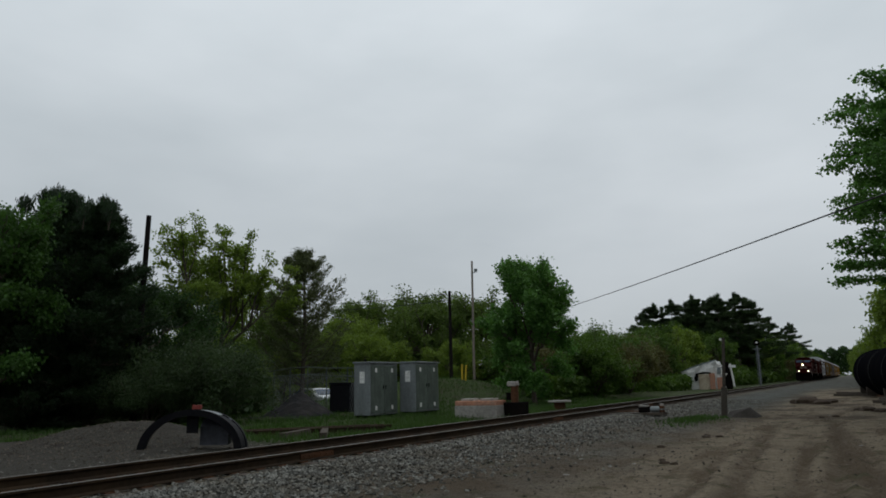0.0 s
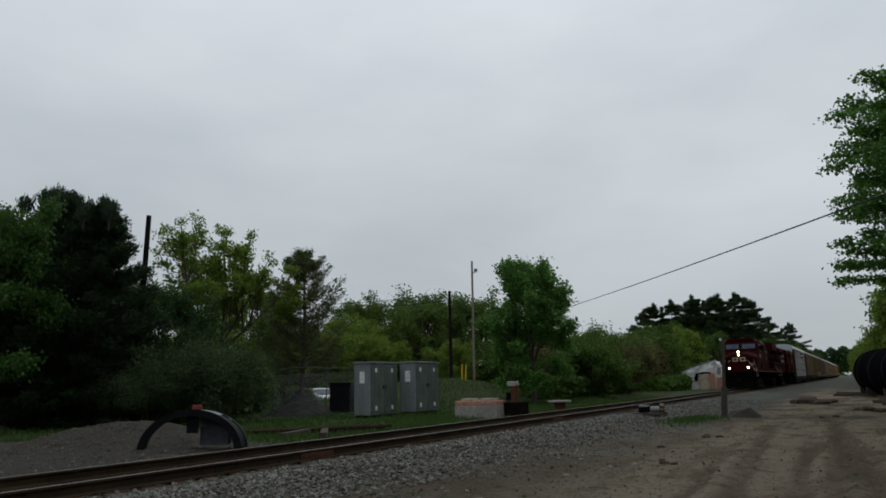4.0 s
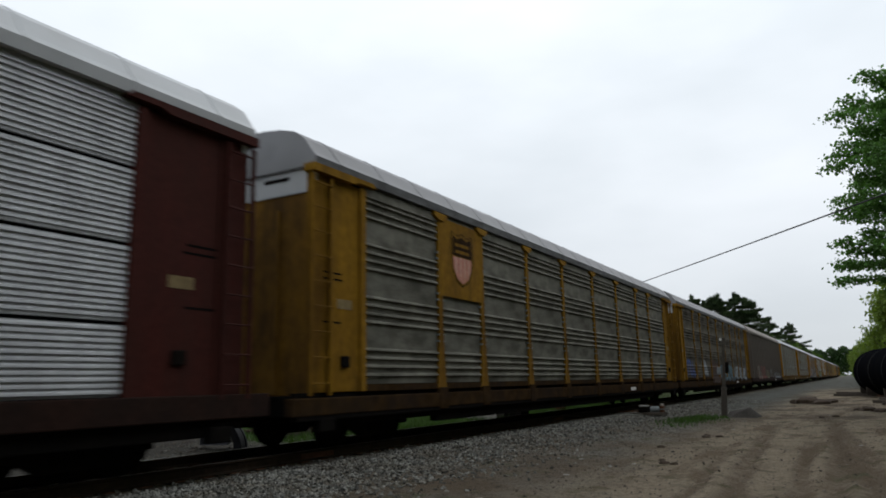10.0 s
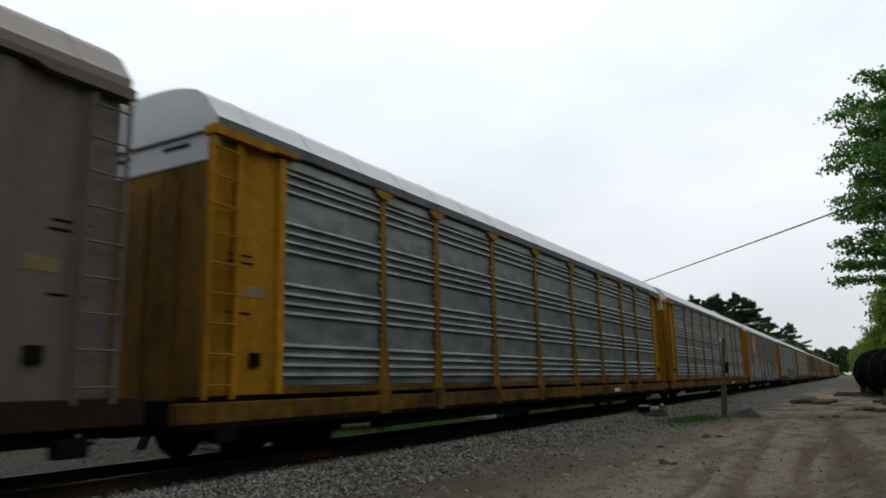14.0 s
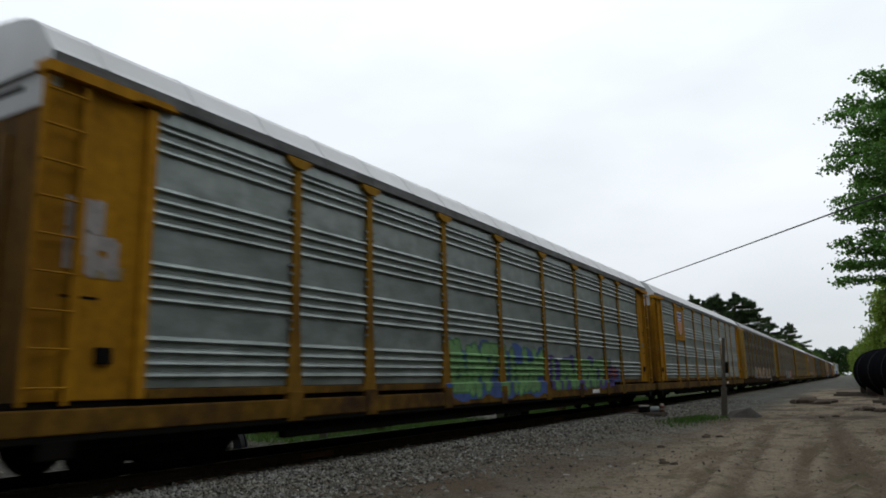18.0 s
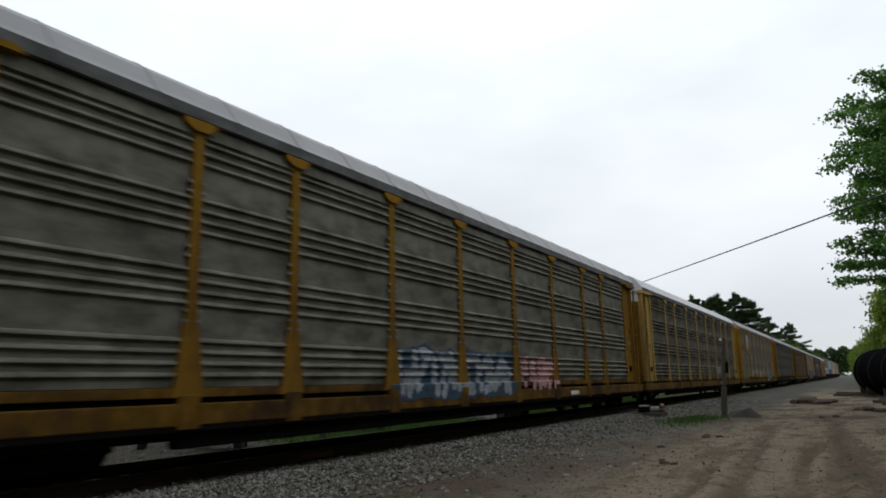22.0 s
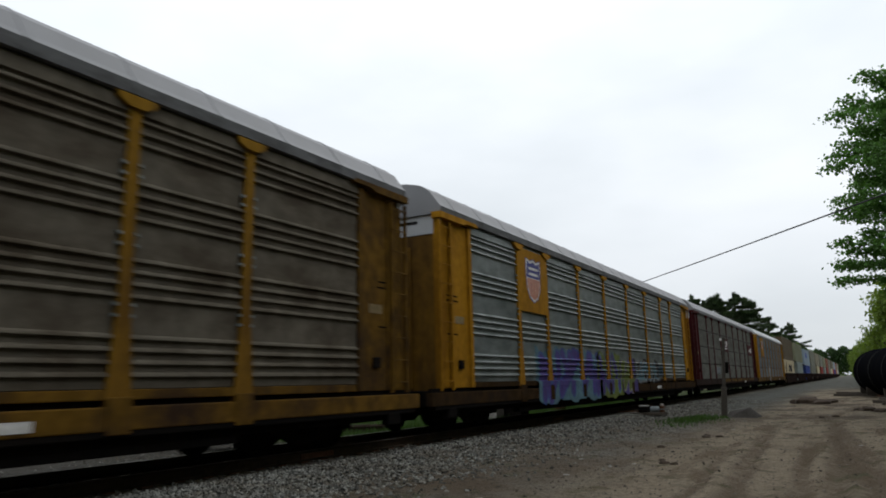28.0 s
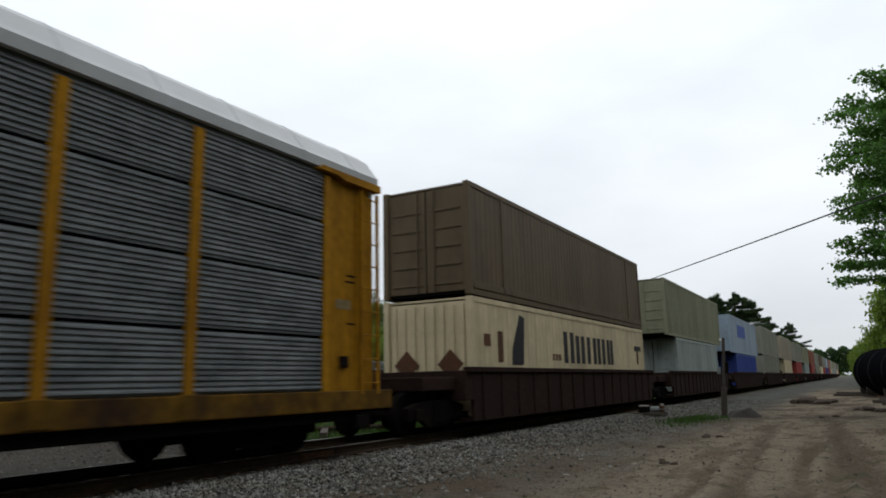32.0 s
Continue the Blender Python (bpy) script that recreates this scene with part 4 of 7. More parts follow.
CARS[3] = autorack(3, YELLOW + ", blue and white graffiti low down", "ochre", "sooty", "grouped", "roofgrey", flare=True,
                   tags=[(2.6, 4.6, 1.2, 2.0, "blue", "navy", None), (7.2, 8.6, 1.3, 2.2, "pale", "black", None), (9.8, 12.9, 0.9, 2.0, "brown", "black", "brown"), (13.2, 18.8, 0.95, 1.85, "cyan", "black", "black"), (19.4, 25.2, 0.95, 1.8, "pale", "black", None)])
CARS[4] = autorack(4, "taupe autorack car with close posts and bright graffiti", "taupe", "dusk", "slotted", "rooftaupe", cap=False, gable="taupe", sill="dark",
                   tags=[(5.4, 8.1, 1.0, 2.1, "sage", "red", "maroon"), (8.5, 11.6, 1.05, 1.95, "red", "maroon", "red"), (12.2, 15.0, 1.0, 1.6, "lime", "white", None), (16.6, 17.8, 1.1, 1.9, "pale", "black", None), (19.5, 26.0, 0.95, 1.5, "pale", "navy", None)])
CARS[5] = autorack(5, YELLOW + " and clean pale roof", "yellow", "zinc", "grouped", "roofwhite", post="ochre", flare=True, sill="worn")
CARS[6] = autorack(6, YELLOW + " and pale roof", "yellow", "zinc", "grouped", "roofwhite", post="ochre", flare=True, sill="worn")
CARS[7] = autorack(7, "blue-grey autorack car with yellow posts and huge white graffiti", "yellow", "slate", "banded", "roofwhite", sill="dark", cap=False,
                   tags=[(0.8, 9.6, 0.85, 2.9, "white", "black", "teal"), (10.0, 19.0, 0.85, 2.55, "white", "black", "teal"), (19.3, 26.6, 0.85, 2.35, "white", "black", "teal")])
shield_sign(CARS[7], 5.07, "yellow", False)
CARS[8] = autorack(8, YELLOW + ", blue and green graffiti", "yellow", "bright", "grouped", "roofwhite", post="ochre", flare=True, sill="worn",
                   tags=[(10.0, 15.4, 0.85, 1.95, "mint", "green", "blue"), (16.2, 22.0, 0.95, 1.75, "mint", "green", "purple"), (21.7, 22.9, 1.15, 1.5, "red", "purple", "blue"), (0.95, 1.75, 2.5, 2.95, "white", None, None), (0.95, 1.75, 3.0, 3.35, "white", None, None)])
CARS[9] = autorack(9, YELLOW + " and shield sign", "yellow", "bright", "grouped", "roofwhite", flare=True, sill="worn")
shield_sign(CARS[9], 5.07, "yellow", False)
CARS[10] = autorack(10, YELLOW + ", tan graffiti along the bottom", "pale", "sooty", "grouped", "roofgrey", post="ochre", flare=True, sill="dirty",
                    tags=[(6.6, 8.0, 1.0, 2.0, "cyan", "teal", None), (8.2, 20.8, 1.0, 1.9, "tan", "black", "brown"), (22.9, 24.8, 1.2, 1.8, "white", "black", None)])
CARS[11] = autorack(11, YELLOW + ", flared posts and pale blue graffiti", "ochre", "dull", "grouped", "roofgrey", flare="wide", sill="worn",
                    tags=[(10.0, 15.6, 0.9, 1.75, "pale", "navy", "teal"), (16.0, 18.8, 0.95, 1.7, "pink", "maroon", None)])
CARS[12] = autorack(12, "sooty autorack car with pale yellow ends and flared posts", "pale", "sooty", "grouped", "roofwhite", flare=True, sill="worn")
CARS[13] = autorack(13, YELLOW + ", shield sign and faint white graffiti", "yellow", "dull", "grouped", "roofgrey", flare="wide", sill="worn",
                    tags=[(1.9, 5.0, 1.0, 1.9, "green", "green", None), (6.8, 8.4, 1.15, 1.45, "scrawl", None, None), (8.6, 12.6, 1.35, 1.65, "scrawl", None, None), (12.6, 15.4, 1.1, 1.6, "scrawl", None, None), (15.9, 17.6, 1.4, 1.75, "scrawl", None, None), (19.3, 23.2, 1.0, 1.75, "cyan", "pale", "teal")])
shield_sign(CARS[13], 5.07, "ochre", False)
CARS[14] = autorack(14, YELLOW + ", weathered, green and blue tags", "ochre", "sooty", "grouped", "roofgrey", post="greypost", flare=True, sill="dirty",
                    tags=[(2.6, 5.5, 1.1, 1.9, "green", "black", None), (12.0, 14.6, 1.1, 1.7, "blue", "navy", None)])
CARS[15] = autorack(15, YELLOW + ", dusty brown panels", "worn", "rustpanel", "grouped", "roofgrey", post="ochre", sill="worn", flare=True)
CARS[16] = autorack(16, YELLOW + ", shield sign and purple graffiti", "yellow", "zinc", "grouped", "roofgrey", flare=True, sill="dirty",
                    tags=[(6.2, 11.6, 0.6, 1.95, "purple", "blue", "cyan"), (11.7, 14.2, 0.6, 1.9, "purple", "cyan", "lime"), (14.4, 16.2, 0.7, 1.75, "lime", "white", "purple"), (16.5, 20.2, 1.08, 1.80, "cyan", "white", "black"), (20.4, 21.6, 1.3, 1.7, "teal", "teal", None)])
shield_sign(CARS[16], 5.07, "yellow", False)
CARS[17] = autorack(17, "grey ribbed autorack car with maroon ends, posts and sign", "maroon", "drab", "banded", "roofgrey", sill="dark", cap=True, flare=True)
for a, b in ((9.0, 20.3), (20.8, 25.5)):
    part("sill_strip", box(1.53, 1.556, a, b, 0.80, 1.0, 0.008), PAINT["worn"], CARS[17], "worn yellow strip along the sill")
bars_sign(CARS[17], 10.03, 12.72, 2.85, 3.72, PAINT["maroon"], [(10.2, 1.5, 3.40, 0.2), (10.1, 2.2, 3.18, 0.09), (10.1, 2.3, 3.02, 0.09), (12.0, 0.5, 3.3, 0.3)], "maroon sign field with a white emblem")
bars_sign(CARS[17], 23.65, 26.2, 2.85, 3.72, PAINT["maroon"], [(24.0, 1.0, 3.2, 0.12), (25.0, 0.5, 3.1, 0.4)], "maroon sign field with a white emblem")
CARS[18] = autorack(18, "bi-level grey autorack car with bright yellow ends and shield sign", "yellow", "slate", "banded", "roofwhite", sill="worn", cap=False,
                    tags=[(9.6, 11.9, 0.7, 2.0, "white", "pale", None), (0.9, 1.8, 1.28, 1.56, "black", None, None), (0.85, 1.8, 1.62, 1.90, "black", None, None), (0.95, 1.7, 1.96, 2.2, "black", None, None)])
shield_sign(CARS[18], 5.07, "yellow", False, 0.86, 3.62, 4.52)

# ---------- double-stack well cars ----------
M_WELL = mat("well_car_brown", (0.025, 0.014, 0.011), 0.85, spec=0.05, dirt=(0.017, 0.013, 0.012), dirt_amt=0.6, streak=4)


def well_mesh():
    bm = bmesh.new()
    y0, y1 = 2.2, UNIT - 2.2
    for s in (-1, 1):
        a, b = sorted((s * 1.36, s * 1.46))
        box(a, b, y0, y1, 0.22, 1.42, 0.02, bm)
        a, b = sorted((s * 1.34, s * 1.52))
        box(a, b, y0 - 0.3, y1 + 0.3, 1.36, 1.48, 0.015, bm)
        for y in np.arange(y0 + 0.5, y1, 1.05):
            a, b = sorted((s * 1.44, s * 1.50))
            box(a, b, y - 0.05, y + 0.05, 0.26, 1.38, 0.01, bm)
    box(-1.36, 1.36, y0, y1, 0.20, 0.30, 0, bm)
    for s, y in ((1, 0.3), (-1, UNIT - 0.3)):
        a, b = sorted((y, y + s * 2.0))
        box(-1.2, 1.2, a, b, 0.95, 1.25, 0.03, bm)
        box(-1.45, 1.45, min(y + s * 1.5, y + s * 2.0), max(y + s * 1.5, y + s * 2.0), 0.7, 1.40, 0.03, bm)
    return bm_mesh("well_body", bm, M_WELL)


def mark_mesh(x0, x1, length, height, stroke, material):
    """Two upright bars, which take the room of one painted letter."""
    w = min(stroke * 1.35, length * 0.42)
    bm = box(x0, x1, 0, w, 0, height)
    box(x0, x1, length - w, length, 0, height, 0, bm)
    return bm_mesh("lettering_bar", bm, material)


def container(offset, z, length, height, color_name, color, label, y_mid, emblem=None):
    """A corrugated shipping container with corner posts, end doors and lock rods."""
    box_m = mat("container_" + color_name, color, 0.65, scale=0.8, var=0.1, dirt=tuple(c * 0.55 for c in color), dirt_amt=0.6, streak=5, bump=0.04)
    c = tagged(new("shipping_container"), label, "shipping container", "stacked containers")
    L2 = length / 2
    deep = 0.006 if color_name in ("cream", "ice", "brown") else 0.027
    def wall(s):
        bm = bmesh.new()
        n = int(length / 0.28)
        pts = []
        for i in range(n):
            y = -L2 + 0.15 + i * (length - 0.3) / n
            w = (length - 0.3) / n
            pts += [(1.285, y), (1.285, y + w * 0.45), (1.285 - deep, y + w * 0.55), (1.285 - deep, y + w * 0.9)]
        lo = [bm.verts.new((s * x, y, 0.12)) for x, y in pts]
        hi = [bm.verts.new((s * x, y, height - 0.10)) for x, y in pts]
        for i in range(len(pts) - 1):
            bm.faces.new((lo[i], lo[i + 1], hi[i + 1], hi[i]) if s > 0 else (lo[i + 1], lo[i], hi[i], hi[i + 1]))
        return bm_mesh("side_wall", bm, box_m)
    def rail_piece():
        return bm_mesh("side_rail", box(-0.05, 0.05, -L2 + 0.16, L2 - 0.16, 0, 0.13), box_m)
    def corner_piece():
        return bm_mesh("corner_post", box(-0.08, 0.08, 0, 0.16, 0, height, 0.01), box_m)
    for s in (-1, 1):
        link("side_wall", cached(("wall", s, length, height, color_name), lambda: wall(s)), c)
        for z_ in (0.0, height - 0.13):
            link("side_rail", cached(("crail", length, color_name), rail_piece), c, pose(s * 1.25, 0, z_))
        for y in (-L2, L2 - 0.16):
            link("corner_post", cached(("cpost", height, color_name), corner_piece), c, pose(s * 1.22, y, 0))
    link("roof", cached(("croof", length, color_name), lambda: bm_mesh("roof", box(-1.20, 1.20, -L2 + 0.1, L2 - 0.1, -0.06, -0.01), box_m)), c, pose(0, 0, height))
    link("floor", cached(("croof", length, "floor"), lambda: bm_mesh("floor", box(-1.20, 1.20, -L2 + 0.1, L2 - 0.1, 0.05, 0.12), M_STEEL_DARK)), c)
    def door_leaf():
        bm = box(0.02, 1.14, -0.03, 0.03, 0.12, height - 0.1)
        return bm_mesh("door_leaf", bm, box_m)
    def door_rib():
        return bm_mesh("door_rib", box(0.16, 1.02, -0.06, -0.03, 0, 0.06, 0.01), box_m)
    def rod():
        return bm_mesh("lock_rod", tube([(0, -0.07, 0.1), (0, -0.07, height - 0.1)], 0.02, 6), box_m)
    plain = color_name == "cream"
    for m in (pose(0, -L2 + 0.10, 0), pose(0, L2 - 0.10, 0, 0, 0, 180)):
        if plain:
            wall_end = link("end_wall", cached(("end", height, color_name), lambda: bm_mesh("end_wall", box(-1.14, 1.14, -0.02, 0.03, 0.12, height - 0.1), box_m)), c, m)
            for j in range(8):
                link("end_rib", cached(("endrib", height, color_name), lambda: bm_mesh("end_rib", box(-0.07, 0.07, -0.06, -0.02, 0.2, height - 0.18, 0.015), box_m)), wall_end, pose(-1.0 + j * 0.285, 0, 0))
            for x in (-0.62, 0.66):
                link("warning_diamond", cached("diamond", lambda: bm_mesh("warning_diamond", box(-0.26, 0.26, -0.075, -0.062, -0.26, 0.26), M_RUSTY)), wall_end, pose(x, 0, 1.25, 0, 45, 0))
            continue
        for s in (0, 1):
            leaf = link("door_leaf", cached(("leaf", height, color_name), door_leaf), c, m @ pose(-1.16 * s, 0, 0))
            for k in range(5):
                link("door_rib", cached(("rib", color_name), door_rib), leaf, pose(0, 0, 0.30 + k * (height - 0.5) / 5))
            link("lock_rod", cached(("rod", height, color_name), rod), leaf, pose(0.25 if s == 0 else 0.91, 0, 0))
    if color_name == "brown":
        for s in (-1, 1):
            for y in (-6.1, 6.1):
                link("side_post", cached(("spost", height), lambda: bm_mesh("side_post", box(-0.03, 0.03, -0.06, 0.06, 0.1, height - 0.05, 0.01), box_m)), c, pose(s * 1.28, y, 0))
            link("lower_rail", cached(("lrail", length), lambda: bm_mesh("lower_rail", box(-0.025, 0.025, -L2 + 0.16, L2 - 0.16, 0.16, 0.34, 0.01), box_m)), c, pose(s * 1.285, 0, 0))
    if color_name == "cream" and emblem:
        # big dark painted marks, each an open frame, and a slanted dark emblem
        for i, (ln, h) in enumerate(((0.92, 1.0), (0.86, 0.92), (0.98, 0.92), (0.86, 0.92), (0.72, 0.92))):
            link("emblem_bar", mark_mesh(1.284, 1.297, ln, h, 0.24, M_INK), c, pose(0, -1.75 + i * 1.14, 1.34))
        part("emblem_bar", prism_x([(-5.75, 1.25), (-5.0, 1.25), (-4.85, 2.55), (-5.15, 2.62), (-5.7, 1.7)], 1.284, 1.297), M_INK, c, "dark slanted emblem")
    for (y, ln, za, zb, m) in emblem or ():
        part("emblem_bar", box(1.284, 1.296, y, y + ln, za, zb), m, c)
    mover(c, offset + y_mid, z=RH + z)
    return c


M_INK = mat("emblem_ink", (0.016, 0.015, 0.018), 0.7)
M_BLUE_INK = mat("emblem_blue", (0.05, 0.09, 0.28), 0.7)
BASE = CAR * 18 + 1.1
STACK = [("brown", (0.092, 0.066, 0.036), "cream", (0.50, 0.42, 0.27), 16.15),
         ("greenish", (0.19, 0.195, 0.125), "pale_grey", (0.27, 0.31, 0.29), 12.19),
         ("ice", (0.24, 0.30, 0.36), "blue", (0.03, 0.06, 0.25), 12.19),
         ("stone", (0.20, 0.20, 0.16), "stone", (0.20, 0.20, 0.16), 16.15),
         ("sand", (0.26, 0.23, 0.17), "cream", (0.56, 0.49, 0.36), 12.19),
         ("stone", (0.20, 0.20, 0.16), "red", (0.30, 0.05, 0.04), 12.19),
         ("greenish", (0.19, 0.20, 0.15), "pale_grey", (0.27, 0.31, 0.30), 12.19),
         ("rust", (0.22, 0.075, 0.045), "red", (0.30, 0.05, 0.04), 12.19)]
for k in range(20):
    off = BASE + k * UNIT
    w = tagged(new("well_car"), "brown steel well car carrying two stacked containers", "well car", "well cars")
    link("well_body", cached("well", well_mesh), w)
    truck(w, 1.15)
    truck(w, UNIT - 1.15)
    coupler(w, UNIT - 0.7, 1)
    coupler(w, 0.7, -1)
    mover(w, off)
    tn, tc_, bn, bc, bl = STACK[k] if k < 8 else STACK[(k * 5 + 3) % 8]
    mid = UNIT / 2
    em_low = em_top = None
    if k == 0:
        em_low = [(-6.6, 0.3, 1.3, 2.1, M_RUSTY), (-7.4, 0.35, 1.7, 2.0, M_RUSTY), (6.6, 1.0, 1.95, 2.15, M_INK), (6.9, 0.25, 1.4, 1.95, M_RUSTY)] + [(-2.75 + i * 0.26, 0.16, 1.42, 1.60, M_RUSTY) for i in range(3)]
    if k == 2:
        em_top = [(-4.2, 4.5, 1.3, 2.3, M_BLUE_INK)]
    container(off, 0.32, bl, 2.90 if k != 2 else 2.59, bn, bc, bn.replace("_", " ") + " corrugated container in the well of a car", mid, em_low)
    container(off, 0.34 + (2.90 if k != 2 else 2.59) + 0.03, 16.15, 2.90, tn, tc_, tn.replace("_", " ") + " long container stacked on another container", mid, em_top)

# ---------- the engines ----------
M_LOCO = mat("engine_red", (0.033, 0.0033, 0.003), 0.6, scale=1.2, var=0.15, dirt=(0.012, 0.0026, 0.0024), dirt_amt=0.65, streak=4, spec=0.025)
M_LOCO_BLACK = mat("engine_black", (0.0032, 0.0028, 0.0025), 0.9, dirt=(0.007, 0.005, 0.0038), dirt_amt=0.5, spec=0.0)
M_NUMBER = mat("number_grey", (0.26, 0.20, 0.19), 0.7, dirt=(0.08, 0.03, 0.03), dirt_amt=0.7)
M_LETTER_FADED = mat("letter_faded", (0.26, 0.20, 0.18), 0.7, dirt=(0.05, 0.02, 0.018), dirt_amt=0.6)
M_STRIPE = mat("stripe_cream", (0.16, 0.12, 0.07), 0.6, dirt=(0.12, 0.09, 0.06), dirt_amt=0.6)
M_LETTER = mat("letter_white", (0.26, 0.24, 0.22), 0.6, dirt=(0.2, 0.12, 0.1), dirt_amt=0.4)
M_RAILING = mat("railing_white", (0.30, 0.28, 0.26), 0.55, dirt=(0.2, 0.15, 0.12))
M_GOLD = mat("emblem_gold", (0.075, 0.036, 0.010), 0.7, dirt=GRIME, spec=0.02)
M_CREST = mat("crest_green", (0.034, 0.030, 0.018), 0.7, scale=2.0, var=0.6, dirt=(0.07, 0.04, 0.012), dirt_amt=0.7, dirt_scale=3.0, spec=0.02)
M_GRILLE = mat("grille_black", (0.006, 0.0055, 0.0055), 0.9, spec=0.0)
M_HORN = mat("horn_metal", (0.25, 0.24, 0.22), 0.5, 0.4)
LOCO = 23.0


def locomotive(label, offset, turned, lamps):
    text_y = 11.5 if lamps else 9.95
    start = 10.6 if lamps else 9.7
    drop = 0.0 if lamps else 0.22
    e = tagged(new("diesel_locomotive"), label, "locomotive", "engines")
    # frame, walkway and fuel tank
    bm = box(-1.50, 1.50, 0.75, LOCO - 0.75, 1.28, 1.58, 0.02)
    for y in (0.62, LOCO - 0.72):
        box(-1.45, 1.45, y, y + 0.10, 0.85, 1.58, 0.02, bm)
    part("frame", bm, M_LOCO_BLACK, e)
    part("underbody", box(-1.18, 1.18, 1.2, LOCO - 1.2, 0.80, 1.30, 0.03), M_LOCO_BLACK, e)
    for s in (-1, 1):
        a, b = sorted((s * 1.50, s * 1.512))
        for k in range(9):
            y = 1.0 + k * 2.3
            if not lamps and k % 4:
                continue
            part("stripe", box(a, b, y, y + (2.26 if k % 3 else 2.1), 1.555, 1.60), M_STRIPE, e)
    tank = [(-1.30, 0.45), (-1.0, 0.32), (1.0, 0.32), (1.30, 0.45), (1.42, 0.75), (1.42, 1.26), (-1.42, 1.26), (-1.42, 0.75)]
    part("fuel_tank", prism(tank, 8.1, 13.6), M_LOCO_BLACK, e)
    for s in (-1, 1):
        part("air_reservoir", tube([(s * 1.28, 13.7, 1.0), (s * 1.28, 14.9, 1.0)], 0.2, 12), M_LOCO_BLACK, e, smooth=False)
    truck(e, 4.9, (-2.0, 0.0, 2.0), 0.53, True)
    truck(e, LOCO - 4.9, (-2.0, 0.0, 2.0), 0.53, True)
    # pilot and plough
    for y, m in ((0.62, Matrix.Identity(4)), (LOCO - 0.62, TURN)):
        o = bmesh.new()
        v = [o.verts.new((x, -0.30 + 0.18 * abs(x) / 1.45 + (0.10 if z > 0.5 else -0.12), z)) for x, z in ((-1.45, 0.14), (0, 0.12), (1.45, 0.14), (1.45, 0.85), (0, 0.9), (-1.45, 0.85))]
        w = [o.verts.new((q.co.x, 0.0, q.co.z)) for q in v]
        for f in ((0, 1, 4, 5), (1, 2, 3, 4)):
            o.faces.new([v[i] for i in f])
        for i in range(6):
            o.faces.new((v[i], w[i], w[(i + 1) % 6], v[(i + 1) % 6]))
        o.faces.new(w)
        bmesh.ops.recalc_face_normals(o, faces=o.faces)
        part("plough", o, M_LOCO_BLACK, e, m=Matrix.Translation((0, y, 0)) @ m)
        coupler(e, y, -1 if y < 5 else 1)
    # nose
    o = bmesh.new()
    lows = [(-1.46, 1.62, 1.58), (-0.70, 1.26, 1.58), (0.70, 1.26, 1.58), (1.46, 1.62, 1.58), (1.48, 3.3, 1.58), (-1.48, 3.3, 1.58)]
    tops = [(-1.46, 1.74, 2.84), (-0.42, 1.34, 3.24), (0.42, 1.34, 3.24), (1.46, 1.74, 2.84), (1.48, 3.02, 3.30), (-1.48, 3.02, 3.30)]
    lo = [o.verts.new(p) for p in lows]
    hi = [o.verts.new(p) for p in tops]
    ridge = [o.verts.new((x, 3.02, 3.46)) for x in (-0.5, 0.5)]
    for i in range(6):
        o.faces.new((lo[i], lo[(i + 1) % 6], hi[(i + 1) % 6], hi[i]))
    o.faces.new(lo[::-1])
    o.faces.new((hi[0], hi[1], ridge[0], hi[5]))
    o.faces.new((hi[1], hi[2], ridge[1], ridge[0]))
    o.faces.new((hi[2], hi[3], hi[4], ridge[1]))
    o.faces.new((hi[5], ridge[0], ridge[1], hi[4]))
    bmesh.ops.recalc_face_normals(o, faces=o.faces)
    bmesh.ops.bevel(o, geom=list(o.edges), offset=0.03, segments=2, affect="EDGES")
    part("nose", o, M_LOCO, e)
    # cab
    o = prism_x([(2.55, 1.58), (2.6, 3.30), (2.98, 3.42), (3.22, 4.20), (3.42, 4.42), (3.75, 4.50), (5.9, 4.50), (5.9, 1.58)], -1.5, 1.5)
    bmesh.ops.bevel(o, geom=list(o.edges), offset=0.05, segments=2, affect="EDGES")
    cab = part("cab", o, M_LOCO, e)
    o = prism([(-1.36, 4.42), (-1.15, 4.62), (-0.6, 4.72), (0.6, 4.72), (1.15, 4.62), (1.36, 4.42)], 3.30, 6.3)
    bmesh.ops.bevel(o, geom=list(o.edges), offset=0.05, segments=2, affect="EDGES")
    part("cab_roof", o, M_LOCO, e)
    slope = math.degrees(math.atan2(0.24, 0.78))
    for s in (-1, 1):
        c0, c1 = sorted((s * 0.14, s * 1.28))
        part("windscreen", box(c0, c1, -0.025, 0.02, -0.20, 0.25, 0.01), M_GLASS, e, m=pose(0, 3.10, 3.89, -slope, 0, 0))
        part("wiper", tube([(s * 0.9, -0.045, -0.22), (s * 0.45, -0.045, 0.10)], 0.012, 6), M_LOCO_BLACK, e, m=pose(0, 3.10, 3.89, -slope, 0, 0))
        a, b = sorted((s * 1.49, s * 1.515))
        win = part("side_window", box(a, b, 4.05, 5.45, 3.52, 4.22, 0.01), M_GRILLE, e)
        for ya, yb in ((4.12, 4.68), (4.80, 5.40)):
            q0, q1 = sorted((s * 1.512, s * 1.522))
            part("pane", box(q0, q1, ya, yb, 3.60, 4.14), M_PANE, win)
        q0, q1 = sorted((s * 1.512, s * 1.53))
        part("window_sill", box(q0, q1, 4.7, 5.5, 3.46, 3.53), M_RAILING, win)
        part("window_post", box(q0, q1, 3.98, 4.10, 3.52, 4.24), M_RAILING, win)
